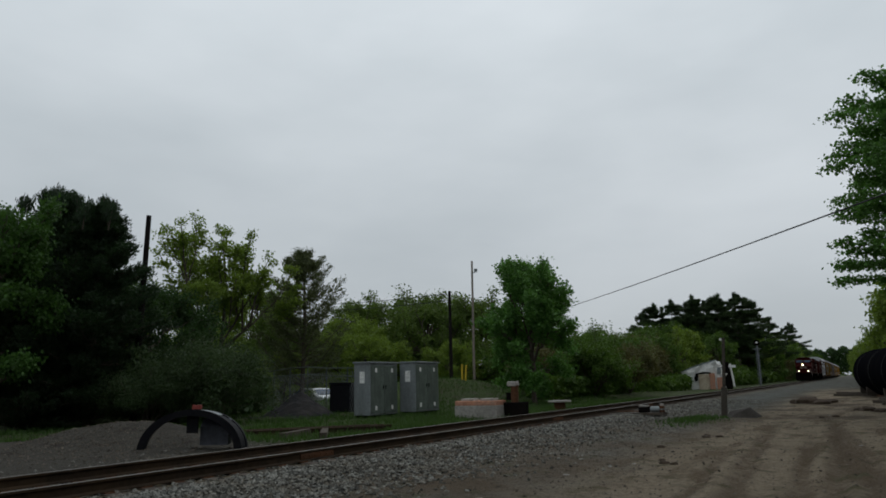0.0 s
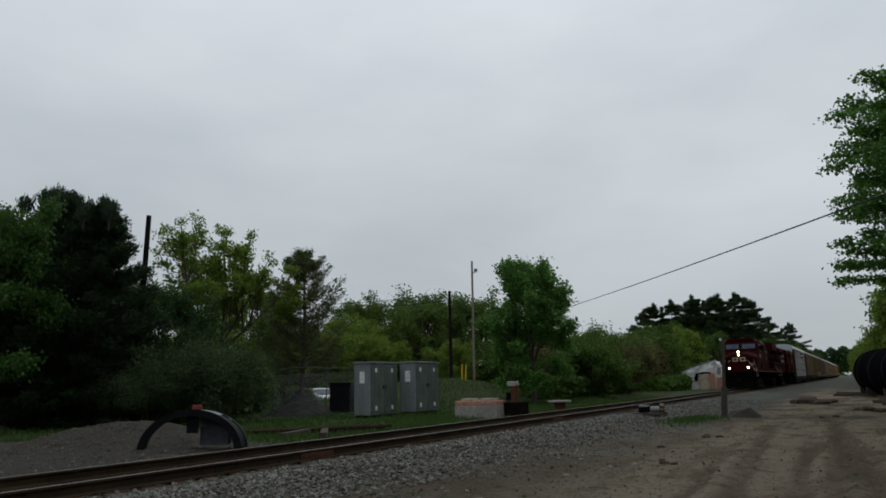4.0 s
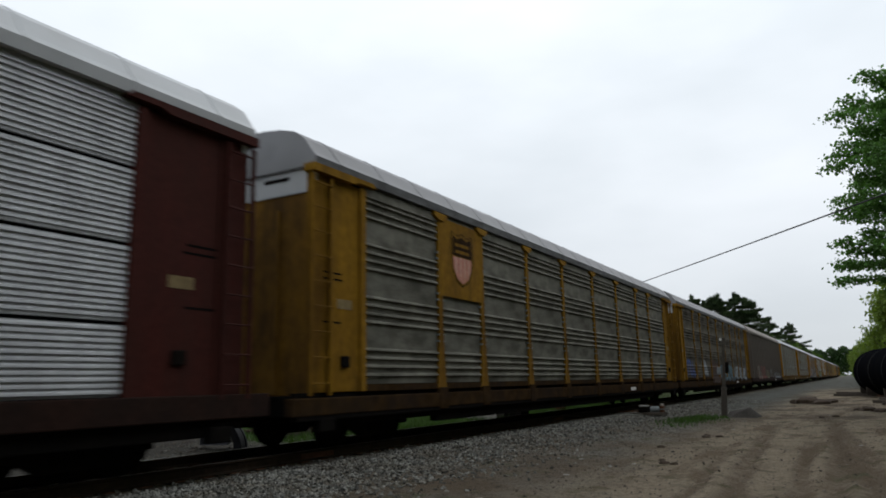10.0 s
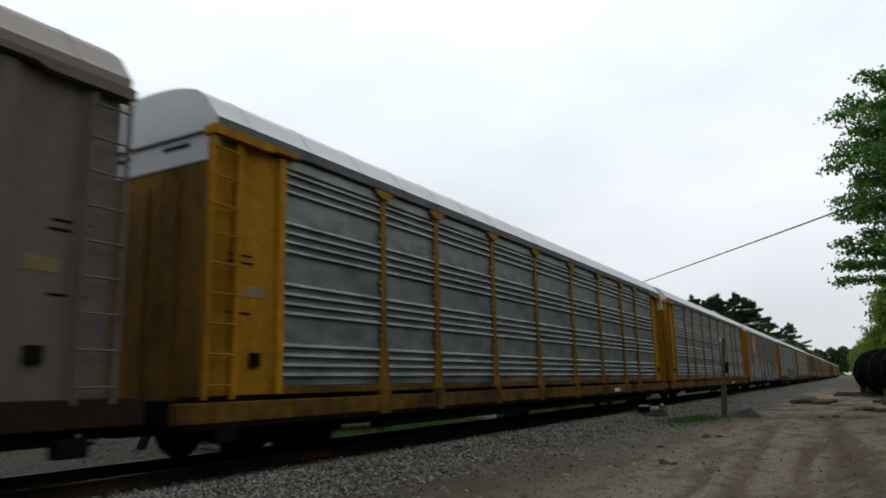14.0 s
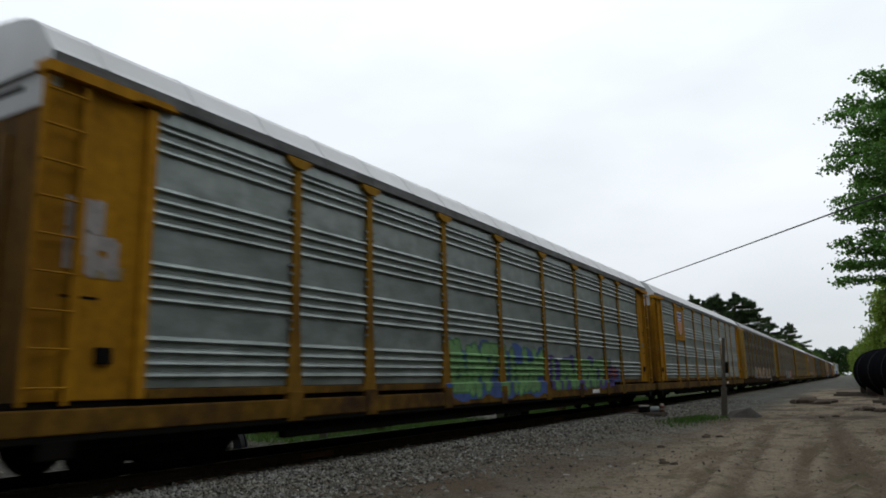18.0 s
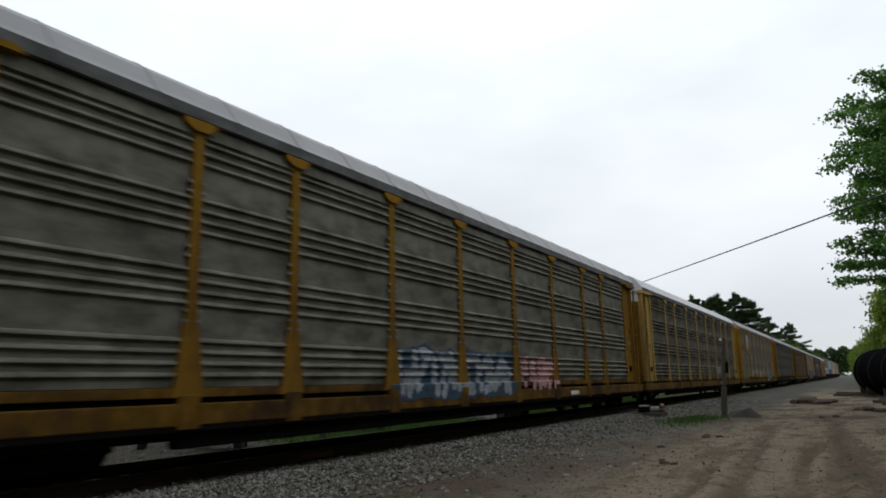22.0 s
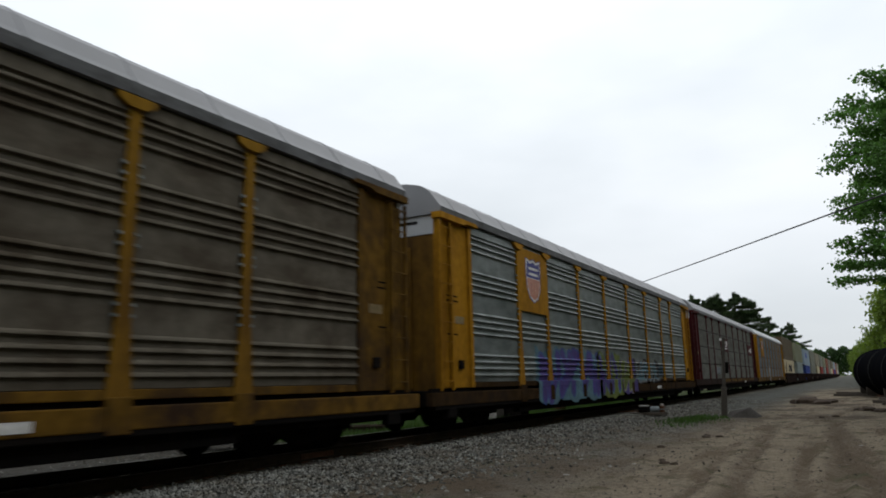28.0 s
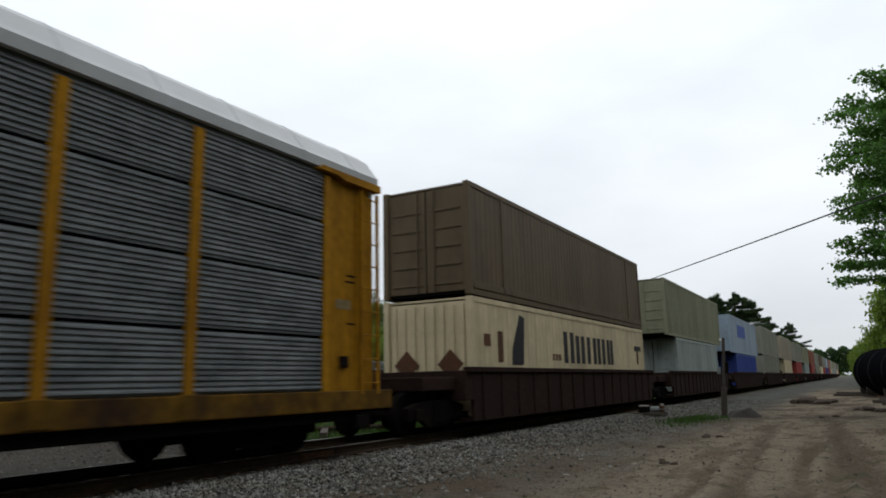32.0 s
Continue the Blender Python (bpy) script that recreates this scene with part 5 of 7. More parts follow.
        # road number as plain bars
        for k in range(4):
            link("number_bar", mark_mesh(a, b, 0.27, 0.38, 0.085, M_NUMBER), e, pose(0, 3.72 + k * 0.40, 2.86))
        part("cab_door", box(a, b, 4.3, 4.95, 1.75, 2.35, 0.01), M_GRILLE, e)
        part("mirror", box(*sorted((s * 1.53, s * 1.66)), 3.92, 3.96, 3.6, 3.95, 0.01), M_LOCO_BLACK, e)
    # headlamps and ditch lights, number boards
    for k, (x, z) in enumerate(((0.0, 3.42), (0.0, 3.16))):
        part("headlight", tube([(x, 1.16, z - 0.06), (x, 1.30, z - 0.06)], 0.078, 14), M_LAMP if lamps else M_RAILING, e, "lit headlamp" if lamps else "")
    for x in (-0.82, 0.82):
        part("ditch_light", tube([(x, 0.50, 1.92), (x, 0.66, 1.92)], 0.078, 14), M_LAMP if lamps else M_RAILING, e, "lit ditch light" if lamps else "")
        part("light_bracket", box(x - 0.10, x + 0.10, 0.64, 0.92, 1.50, 2.02, 0.02), M_LOCO_BLACK, e)
    part("headlight_housing", box(-0.16, 0.16, 1.26, 1.7, 2.96, 3.50, 0.03), M_LOCO_BLACK, e)
    for x in (-1.15, 0.81):
        part("number_board", box(x, x + 0.34, 1.36, 1.62, 2.66, 2.80, 0.005), M_GRILLE, e)
    # nose emblem: two plain letterless blocks
    for x in (-0.56, 0.08):
        for dx in (0.0, 0.36):
            part("emblem_bar", box(x + dx, x + dx + 0.11, 1.27, 1.34, 2.50, 2.86), M_LETTER, e)
        part("emblem_bar", box(x + 0.11, x + 0.36, 1.27, 1.34, 2.77, 2.86), M_LETTER, e)
        part("emblem_bar", box(x + 0.11, x + 0.36, 1.27, 1.34, 2.50, 2.59), M_LETTER, e)
    part("shield_plate", box(0.98, 1.22, 1.44, 1.60, 2.10, 2.34, 0.005), M_LETTER_FADED, e)
    # long hood
    hood = [(-1.0, 1.58), (-1.0, 4.25), (-0.75, 4.50), (0.75, 4.50), (1.0, 4.25), (1.0, 1.58)]
    part("hood", prism(hood, start, LOCO - 0.95), M_LOCO, e)
    wide = [(-1.36, 1.58), (-1.40, 4.30), (-1.12, 4.60), (1.12, 4.60), (1.40, 4.30), (1.36, 1.58)]
    part("blower_hood", prism(wide, 5.88, start), M_LOCO, e)
    rad = [(-0.95, 3.45), (-1.50, 4.05), (-1.50, 4.62 - drop), (-1.25, 4.72 - drop), (1.25, 4.72 - drop), (1.50, 4.62 - drop), (1.50, 4.05), (0.95, 3.45)]
    part("radiator_hood", prism(rad, 16.4, LOCO - 1.25), M_LOCO, e)
    for s in (-1, 1):
        a, b = sorted((s * 1.36, s * 1.415))
        for y in (7.0, 7.9):
            part("intake_grille", box(a, b, y, y + 0.62, 3.55, 4.12, 0.01), M_GRILLE, e)
        a, b = sorted((s * 0.995, s * 1.015))
        for y in np.arange(10.8, LOCO - 1.6, 1.12):
            door = part("hood_door", box(a, b, y, y + 1.04, 1.75, 3.35, 0.006), M_LOCO, e)
            if y > 15.5:
                for dy in (0.14, 0.58):
                    part("louvre", box(*sorted((s * 1.01, s * 1.03)), y + dy, y + dy + 0.32, 1.95, 3.15, 0.006), M_GRILLE, door)
        a, b = sorted((s * 1.0, s * 1.02))
        for y in (17.0, 18.6, 20.0):
            part("radiator_grille", box(s * 1.2 - 0.2, s * 1.2 + 0.2, y, y + 1.2, 3.65, 3.95), M_GRILLE, e)
        # lettering on the hood as plain bars, crest
        q0, q1 = sorted((s * 1.003, s * 1.022))
        for row, count in ((0, 8), (1, 7)):
            for k in range(count):
                step = 0.54 - 0.05 * row
                a = text_y + k * step if lamps else text_y + 4.0 - k * step
                letter = (0.48, 0.38, 0.42, 0.40, 0.42, 0.20, 0.38, 0.42)[(k + row * 3) % 8]
                z = 3.48 - 0.66 * row
                link("lettering_bar", mark_mesh(q0, q1, letter if letter > 0.3 else 0.24, 0.44 if k == 0 else 0.34, 0.09, M_LETTER_FADED if lamps else M_LETTER), e, pose(0, a, z))
        if not lamps:
            crest = tube([(q0, 15.8, 3.35), (q1, 15.8, 3.35)], 0.50, 20)
            part("crest", crest, M_CREST, e)
            part("crest_pendant", prism_x([(15.4, 2.9), (16.2, 2.9), (16.05, 2.35), (15.8, 2.1), (15.55, 2.35)], q0, q1), M_GOLD, e)
        # walkway railing
        for k in range(9):
            y = 6.3 + k * 1.86
            part("railing_post", tube([(s * 1.46, y, 1.58), (s * 1.46, y, 2.62)], 0.018, 6), M_LOCO, e)
        part("handrail", tube([(s * 1.46, 6.2, 2.62), (s * 1.46, LOCO - 1.1, 2.62)], 0.020, 6), M_LOCO, e)
        for yy, d in ((0.72, 1), (LOCO - 0.72, -1)):
            part("corner_railing", tube([(s * 1.47, yy, 1.12), (s * 1.47, yy, 1.5), (s * 1.30, yy + d * 0.12, 1.75), (s * 0.80, yy + d * 0.12, 2.55), (s * 0.62, yy + d * 0.1, 2.60)], 0.018, 6), M_RAILING, e, "white bent handrail")
            part("stair_railing", tube([(s * 1.49, yy + d * 0.75, 1.12), (s * 1.49, yy + d * 0.75, 1.5), (s * 1.36, yy + d * 0.8, 1.9), (s * 1.2, yy + d * 0.7, 2.66)], 0.018, 6), M_RAILING, e, "white bent handrail")
            for k in range(4):
                c0, c1 = sorted((s * 1.02, s * 1.46))
                part("step", box(c0, c1, min(yy, yy + d * 0.55), max(yy, yy + d * 0.55), 0.42 + k * 0.30, 0.46 + k * 0.30), M_LOCO_BLACK, e)
    # roof fittings
    part("exhaust_stack", box(-0.3, 0.3, 13.2, 14.4, 4.40, 4.62, 0.03), M_LOCO_BLACK, e)
    part("dynamic_brake_hatch", box(-0.8, 0.8, 11.0, 13.0, 4.38, 4.54, 0.03), M_LOCO, e)
    part("horn", tube([(0.3, 9.3, 4.46), (0.3, 9.3, 4.66), (0.3, 8.9, 4.70)], 0.05, 8), M_HORN, e)
    part("antenna", box(-0.25, 0.25, 4.6, 5.1, 4.70, 4.80, 0.03), M_RAILING, e)
    for y in (17.6, 19.2, 20.4):
        part("cooling_fan", tube([(0, y, 4.70 - drop), (0, y, 4.79 - drop)], 0.62, 20), M_LOCO_BLACK, e)
    mover(e, offset, turned)
    return e


locomotive("dark red diesel locomotive, headlights lit, leading the train", -2 * LOCO - 0.55, False, True)
locomotive("dark red diesel locomotive coupled backwards behind the first", 0.0, True, False)

# ---------- trees ----------


def leaf_arrays(centres, spread, count, size, rng, flat=0.7, long=1.6, along=None):
    """Small folded leaf faces scattered round points."""
    pick = rng.integers(0, len(centres), count)
    c = centres[pick]
    p = c + rng.normal(0, 1, (count, 3)) * spread * np.array([1, 1, flat])
    a = rng.normal(0, 1, (count, 3)) if along is None else along[pick] + rng.normal(0, 0.42, (count, 3))
    a /= np.linalg.norm(a, axis=1)[:, None]
    b = np.cross(a, rng.normal(0, 1, (count, 3)))
    b /= np.linalg.norm(b, axis=1)[:, None]
    s = size * rng.uniform(0.6, 1.3, count)[:, None]
    v = np.stack([p - a * s * long * 0.5, p + b * s * 0.5, p + a * s * long * 0.5, p - b * s * 0.5], 1)
    return v.reshape(-1, 3)


def crown_mesh(name, v, material):
    n = len(v) // 4
    return mesh_from(name, v.tolist(), np.arange(n * 4).reshape(n, 4).tolist(), [material])


def forked(seed, h, r, fork, leaves, size, material, limbs=5, angle=34, depth=4, clump=0.22, trunk_r=None, layer=0.7, leader=0.0, lift=0.16, bare=0.0):
    """Meshes of a broad-leaved tree: a trunk that forks into limbs, boughs and twigs, with leaves clustered on the twigs.
    fork and leader: the share of the height at which the first limb leaves and up to which the trunk goes on; bare: no leaves below that share."""
    rng = np.random.default_rng(seed)
    trunk_r = trunk_r or h * 0.016 + 0.04
    segs, tips = [], []

    def grow(p, d, ln, rad, level):
        e = p + d * ln + rng.normal(0, 0.05 * ln, 3)
        m = (p + e) / 2 + rng.normal(0, 0.06 * ln, 3)
        segs.append((p, m, e, rad, level))
        if level >= depth - 1:
            tips.extend(m + (e - m) * q for q in (0.2, 0.6, 1.0))
        if level == depth:
            return
        for k in range(int(rng.integers(2, 4)) + (level < 2)):
            t = rng.uniform(0.4, 1.0) if k else 1.0
            start = p + (m - p) * 2 * t if t < 0.5 else m + (e - m) * (2 * t - 1)
            ang = radians(angle) * (rng.uniform(0.7, 1.5) if k else rng.uniform(0.1, 0.5))
            side = np.cross(d, rng.normal(0, 1, 3))
            side /= np.linalg.norm(side) + 1e-9
            nd = d * math.cos(ang) + side * math.sin(ang) + np.array([0, 0, lift])
            grow(start, nd / np.linalg.norm(nd), ln * rng.uniform(0.58, 0.82), rad * (0.78 if k == 0 else 0.58), level + 1)

    top = max(fork, leader)
    stem = [np.array([rng.normal(0, 0.012), rng.normal(0, 0.012), top * i / 5]) for i in range(6)]
    for k in range(limbs):
        f = fork + (top - fork) * (k + 0.5) / limbs if leader else fork
        base = np.array([np.interp(f, [q[2] for q in stem], [q[c] for q in stem]) for c in range(3)])
        az = k * 2.4 + rng.uniform(-0.35, 0.35)
        rel = (f - fork) / max(1e-6, top - fork)
        tilt = radians(angle * rng.uniform(0.7, 1.25)) if not leader else radians(80 - 40 * rel + rng.uniform(-8, 8))
        d = np.array([math.cos(az) * math.sin(tilt), math.sin(az) * math.sin(tilt), math.cos(tilt)])
        grow(base, d, 0.30 if not leader else 0.15 + 0.13 * math.sin(math.pi * (0.12 + 0.70 * rel)), 0.6, 1)
    if leader:
        grow(stem[-1], np.array([0.0, 0.0, 1.0]), 0.15, 0.5, 1)
    P = np.array(tips)
    sz = (h - clump) / P[:, 2].max()
    sr = r / np.percentile(np.hypot(P[:, 0], P[:, 1]), 94)
    k3 = np.array([sr, sr, sz])
    bm = bmesh.new()
    tube([q * k3 - np.array([0, 0, 0.15 if i == 0 else 0]) for i, q in enumerate(stem)], [trunk_r * (1 - 0.09 * i) for i in range(6)], 8, bm)
    for p, m, e, rad, level in segs:
        rr = trunk_r * rad * (1.0 if level < 3 else 0.8)
        tube([p * k3, m * k3, e * k3], [rr, rr * 0.85, rr * (0.62 if level < depth else 0.2)], 6 if level < 3 else 4, bm, cap=False)
    P = P * k3
    P = P[P[:, 2] > bare * h]
    v = leaf_arrays(P, clump, leaves, size, rng, layer)
    v[:, 2] = np.maximum(v[:, 2], 0.02)
    return bm_mesh("trunk", bm, M_BARK), crown_mesh("crown", v, material)


def layered(seed, h, r, low, leaves, size, material, trunk_r=0.26, layers=17, boughs=9):
    """Meshes of a tall maple whose long level boughs carry flat sprays of leaves, one storey over another."""
    rng = np.random.default_rng(seed)
    bm = bmesh.new()
    tube([(0, 0, -0.15), (0.1, 0.05, h * 0.5), (0.05, -0.1, h * 0.97)], [trunk_r, trunk_r * 0.7, trunk_r * 0.1], 9, bm)
    tips = []
    for k in range(layers):
        t = k / (layers - 1)
        z = low + (h * 0.95 - low) * t
        for j in range(boughs):
            az = (j + 0.5 * (k % 2)) * math.tau / boughs + rng.uniform(-0.3, 0.3)
            reach = r * rng.uniform(0.55, 1.04) * (1.0 if t < 0.88 else 1.0 - 3.0 * (t - 0.88)) * (0.86 if k < 2 else 1.0)
            zz = z + rng.uniform(-0.6, 0.6)
            d = np.array([math.cos(az), math.sin(az), 0.0])
            side = np.array([-d[1], d[0], 0.0])
            b = np.array([0, 0, zz - reach * 0.30])
            m = b + d * reach * 0.5 + np.array([0, 0, reach * 0.24])
            e = b + d * reach + np.array([0, 0, reach * rng.uniform(0.24, 0.36)])
            rr = trunk_r * 0.26 * (1.15 - t)
            tube([b, m, e], [rr, rr * 0.6, rr * 0.15], 5, bm, cap=False)
            for q in np.linspace(0.30, 1.0, 8):
                s = b + (m - b) * 2 * q if q < 0.5 else m + (e - m) * (2 * q - 1)
                for sg in (-1, 1):
                    ln = reach * 0.30 * (1.25 - q) * rng.uniform(0.6, 1.2)
                    f = s + (side * sg * 0.8 + d * 0.6) * ln + np.array([0, 0, rng.uniform(-0.10, 0.06) * ln])
                    tube([s, f], [rr * 0.3, rr * 0.08], 3, bm, cap=False)
                    tips.extend(s + (f - s) * u for u in (0.35, 0.7, 1.0))
    v = leaf_arrays(np.array(tips), 0.17, leaves, size, rng, 0.55, 1.5)
    return bm_mesh("trunk", bm, M_BARK), crown_mesh("crown", v, material)


def pine(seed, h, r, low, leaves, size, material, tiers=15, tuft=0.10, skip=0.14, rise=(0.05, 0.40), whorl=6, power=1.25, candles=8):
    """Meshes of a pine: straight trunk, whorls of boughs that turn up at the end, side twigs with tufts of needles."""
    rng = np.random.default_rng(seed)
    bm = bmesh.new()
    tr = h * 0.013 + 0.05
    tube([(0, 0, -0.15), (0.015 * h * rng.normal(), 0, h * 0.5), (0, 0.01 * h * rng.normal(), h)], [tr, tr * 0.7, tr * 0.1], 7, bm)
    pts, dirs = [], []
    for k in range(tiers):
        t = low + (1 - low) * (k + 0.5 * rng.uniform()) / tiers
        u = (t - low) / (1 - low)
        reach0 = r * (1 - u ** power) * 0.97 + 0.07 * r
        for j in range(whorl):
            if rng.uniform() < skip:
                continue
            ang = j * math.tau / whorl + k * 0.9 + rng.uniform(-0.4, 0.4)
            reach = reach0 * rng.uniform(0.5, 1.18)
            d = np.array([math.cos(ang), math.sin(ang), 0.0])
            side = np.array([-d[1], d[0], 0.0])
            up = rng.uniform(*rise) * reach
            b = np.array([0, 0, t * h])
            m = b + d * reach * 0.55 + np.array([0, 0, up * 0.3])
            e = b + d * reach + np.array([0, 0, up])
            tube([b, m, e], [tr * 0.3 * (1.1 - t), tr * 0.16, tr * 0.06], 4, bm, cap=False)
            for q in np.linspace(0.25, 1.0, 7):
                s = b + (m - b) * q / 0.55 if q < 0.55 else m + (e - m) * (q - 0.55) / 0.45
                for sg in (-1, 0, 1):
                    ln = max(0.12, reach * 0.30 * (1.2 - q)) * rng.uniform(0.6, 1.2)
                    f = s + (side * sg * 0.75 + d * 0.6 + np.array([0, 0, 0.25])) * ln
                    if sg and q > 0.3:
                        tube([s, f], [tr * 0.06, tr * 0.02], 3, bm, cap=False)
                    w = (f - s) / (np.linalg.norm(f - s) + 1e-9) + np.array([0, 0, 0.35])
                    for c in ((0.5, 1.0) if sg else (1.0,)):
                        pts.append(s + (f - s) * c)
                        dirs.append(w)
    for k in range(candles):
        a, q = rng.uniform(0, math.tau), r * rng.uniform(0.0, 0.45)
        b = np.array([math.cos(a) * q, math.sin(a) * q, h * (0.985 - 0.22 * q / r)])
        lean = np.array([rng.normal(0, 0.12), rng.normal(0, 0.12), 1.0])
        tube([b - np.array([0, 0, 0.5]), b + lean * h * 0.055], [0.03, 0.01], 4, bm, cap=False)
        for j in range(5):
            for _ in range(3):
                pts.append(b + lean * h * 0.011 * j)
                dirs.append(lean * 1.4)
    v = leaf_arrays(np.array(pts), tuft, leaves, size, rng, 0.8, 4.2, np.array(dirs))
    v[:, 2] = np.maximum(v[:, 2], 0.02)
    return bm_mesh("trunk", bm, M_BARK), crown_mesh("crown", v, material)


def plant(name, meshes, x, y, label, category="tree", group="", scale=1.0, turn=0.0, z=None):
    z = float(ground_height(x, y)) - 0.05 if z is None else z
    t = tagged(new(name), label, category, group)
    t.matrix_basis = pose(x, y, z, 0, 0, turn)
    for nm, me in zip(("trunk", "crown"), meshes):
        ob = link(nm, me, t)
        ob.scale = (scale, scale, scale)
    return t


# the dark pines beside the sand heap
PINE_A = pine(11, 10.0, 4.0, 0.03, 90000, 0.050, M_NEEDLE, 24, 0.13, 0.05, (0.05, 0.45), 7, 1.7, 14)
PINE_B = pine(12, 9.3, 3.5, 0.03, 80000, 0.050, M_NEEDLE, 22, 0.13, 0.05, (0.05, 0.45), 7, 1.6, 12)
plant("pine_tree", PINE_A, -20.2, 17.8, "dense dark green pine beside a heap of sand", "pine tree", "pines by the sand heap")
plant("pine_tree", PINE_B, -17.9, 18.2, "dense dark green pine beside a heap of sand", "pine tree", "pines by the sand heap", 1.0, 70)
plant("pine_tree", PINE_B, -18.6, 15.8, "smaller dark pine at the edge of the yard", "pine tree", "pines by the sand heap", 0.74, 190)
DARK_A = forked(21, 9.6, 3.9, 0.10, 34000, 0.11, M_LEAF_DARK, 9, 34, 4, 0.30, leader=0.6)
EDGE_A = forked(22, 9.4, 3.3, 0.12, 40000, 0.10, M_LEAF_FRESH, 9, 34, 4, 0.22, leader=0.62)
plant("maple_tree", EDGE_A, -18.7, 14.0, "bright green broad-leaved tree beside dark pines", scale=0.93, group="trees behind the sand heap")
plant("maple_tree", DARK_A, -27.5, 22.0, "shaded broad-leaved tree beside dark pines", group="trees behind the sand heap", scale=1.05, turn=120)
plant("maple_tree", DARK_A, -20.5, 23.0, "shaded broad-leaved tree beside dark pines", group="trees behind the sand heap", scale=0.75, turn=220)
# open spring trees
OAK = forked(34, 11.7, 4.2, 0.20, 30000, 0.105, M_LEAF_LIGHT, 5, 36, 5, 0.17, 0.20, 0.6)
plant("oak_tree", OAK, -23.5, 29.8, "open-crowned tree with young yellow-green leaves", turn=205)
SHRUB = forked(33, 3.7, 2.2, 0.04, 30000, 0.058, M_LEAF_SHRUB, 9, 42, 4, 0.24, 0.05)
plant("shrub", SHRUB, -13.4, 20.9, "large grey-green shrub at the edge of the yard", "shrub", "shrubs")
plant("shrub", SHRUB, -15.6, 20.6, "large grey-green shrub at the edge of the yard", "shrub", "shrubs", 1.0, 140)
plant("shrub", SHRUB, -17.2, 23.4, "grey-green shrub beside a chain-link fence", "shrub", "shrubs", 1.1, 200)
plant("shrub", SHRUB, -14.6, 18.6, "low grey-green shrub behind the sand heap", "shrub", "shrubs", 0.7, 80)
THIN = pine(38, 9.8, 2.9, 0.10, 32000, 0.050, M_LARCH, 17, 0.13, 0.12, (0.45, 1.0), 6, 2.2, 10)
plant("larch_tree", THIN, -21.3, 35.0, "feathery larch with sparse brownish green boughs", "larch tree")
# the row behind the signal cabinets
ROW_A = forked(41, 9.2, 4.1, 0.05, 26000, 0.13, M_LEAF_ROW, 13, 38, 4, 0.30, leader=0.66)
ROW_B = forked(42, 7.4, 3.6, 0.05, 22000, 0.13, M_LEAF_LIGHT, 11, 38, 4, 0.28, leader=0.6)
for i, (x, y, s, me) in enumerate(((-25.2, 57, 1.12, ROW_A), (-20.6, 58, 1.08, ROW_A), (-29.5, 55, 0.95, ROW_B), (-33.5, 54, 1.0, ROW_B), (-27.0, 47, 0.8, ROW_B),
                                   (-23.0, 46, 0.72, ROW_B), (-31.0, 44, 0.80, ROW_A), (-25.5, 38, 0.55, ROW_B), (-19.0, 50, 0.6, ROW_B), (-37, 62, 1.1, ROW_A),
                                   (-15.5, 62, 0.72, ROW_A), (-22.8, 53, 0.95, ROW_A), (-18.2, 60, 1.0, ROW_B), (-34, 38, 0.85, ROW_B), (-40, 50, 1.1, ROW_A), (-38, 33, 1.0, ROW_A), (-33, 30, 0.75, ROW_B))):
    plant("wood_tree", me, x, y, "young-leaved tree in the row behind the yard", group="trees behind the yard", scale=s, turn=i * 67)
# the round maple beside the line
MAPLE = forked(51, 8.8, 2.35, 0.16, 46000, 0.115, M_LEAF_MAPLE, 15, 38, 4, 0.22, 0.16, leader=0.72, lift=0.08)
plant("maple_tree", MAPLE, -7.25, 39.3, "full round green maple on the bank beside the line", turn=130)
HEDGE = forked(53, 5.0, 2.4, 0.03, 16000, 0.11, M_LEAF_MID, 9, 40, 4, 0.26, 0.06)
HEDGE_B = forked(54, 4.6, 2.3, 0.03, 14000, 0.11, M_LEAF_BROWN, 9, 40, 4, 0.26, 0.06)
for i, (x, y, s, me) in enumerate(((-7.4, 51, 0.95, HEDGE), (-10.5, 47, 0.75, HEDGE_B), (-6.6, 57, 0.95, HEDGE_B), (-9.8, 66, 1.15, HEDGE), (-12.5, 50, 1.05, HEDGE), (-11.5, 74, 1.25, HEDGE_B), (-10, 58, 1.05, HEDGE), (-14.5, 70, 1.3, HEDGE),
                                   (-12.6, 82, 1.35, HEDGE_B), (-14.0, 90, 1.5, HEDGE_B), (-16.5, 80, 1.35, HEDGE))):
    plant("bush", me, x, y, "leafy bush on the bank beside the line", "bush", "bushes beside the line", s, i * 51)
# the wood along the line
WOOD_A = forked(61, 11.0, 4.0, 0.05, 17000, 0.19, M_LEAF_MID, 12, 38, 4, 0.32, leader=0.64)
WOOD_B = forked(62, 10.0, 3.8, 0.04, 17000, 0.19, M_LEAF_LIGHT, 12, 38, 4, 0.32, leader=0.64)
WOOD_C = forked(63, 9.0, 3.7, 0.04, 17000, 0.19, M_LEAF_BROWN, 12, 38, 4, 0.32, leader=0.6)
PINE_C = pine(64, 16.5, 5.6, 0.30, 52000, 0.085, M_NEEDLE_FAR, 13, 0.19, 0.30, (-0.02, 0.22), 6, 2.0, 5)
PINE_D = pine(65, 16.0, 5.2, 0.34, 52000, 0.085, M_NEEDLE_FAR, 12, 0.19, 0.34, (-0.05, 0.20), 6, 2.2, 5)
rngw = random.Random(9)
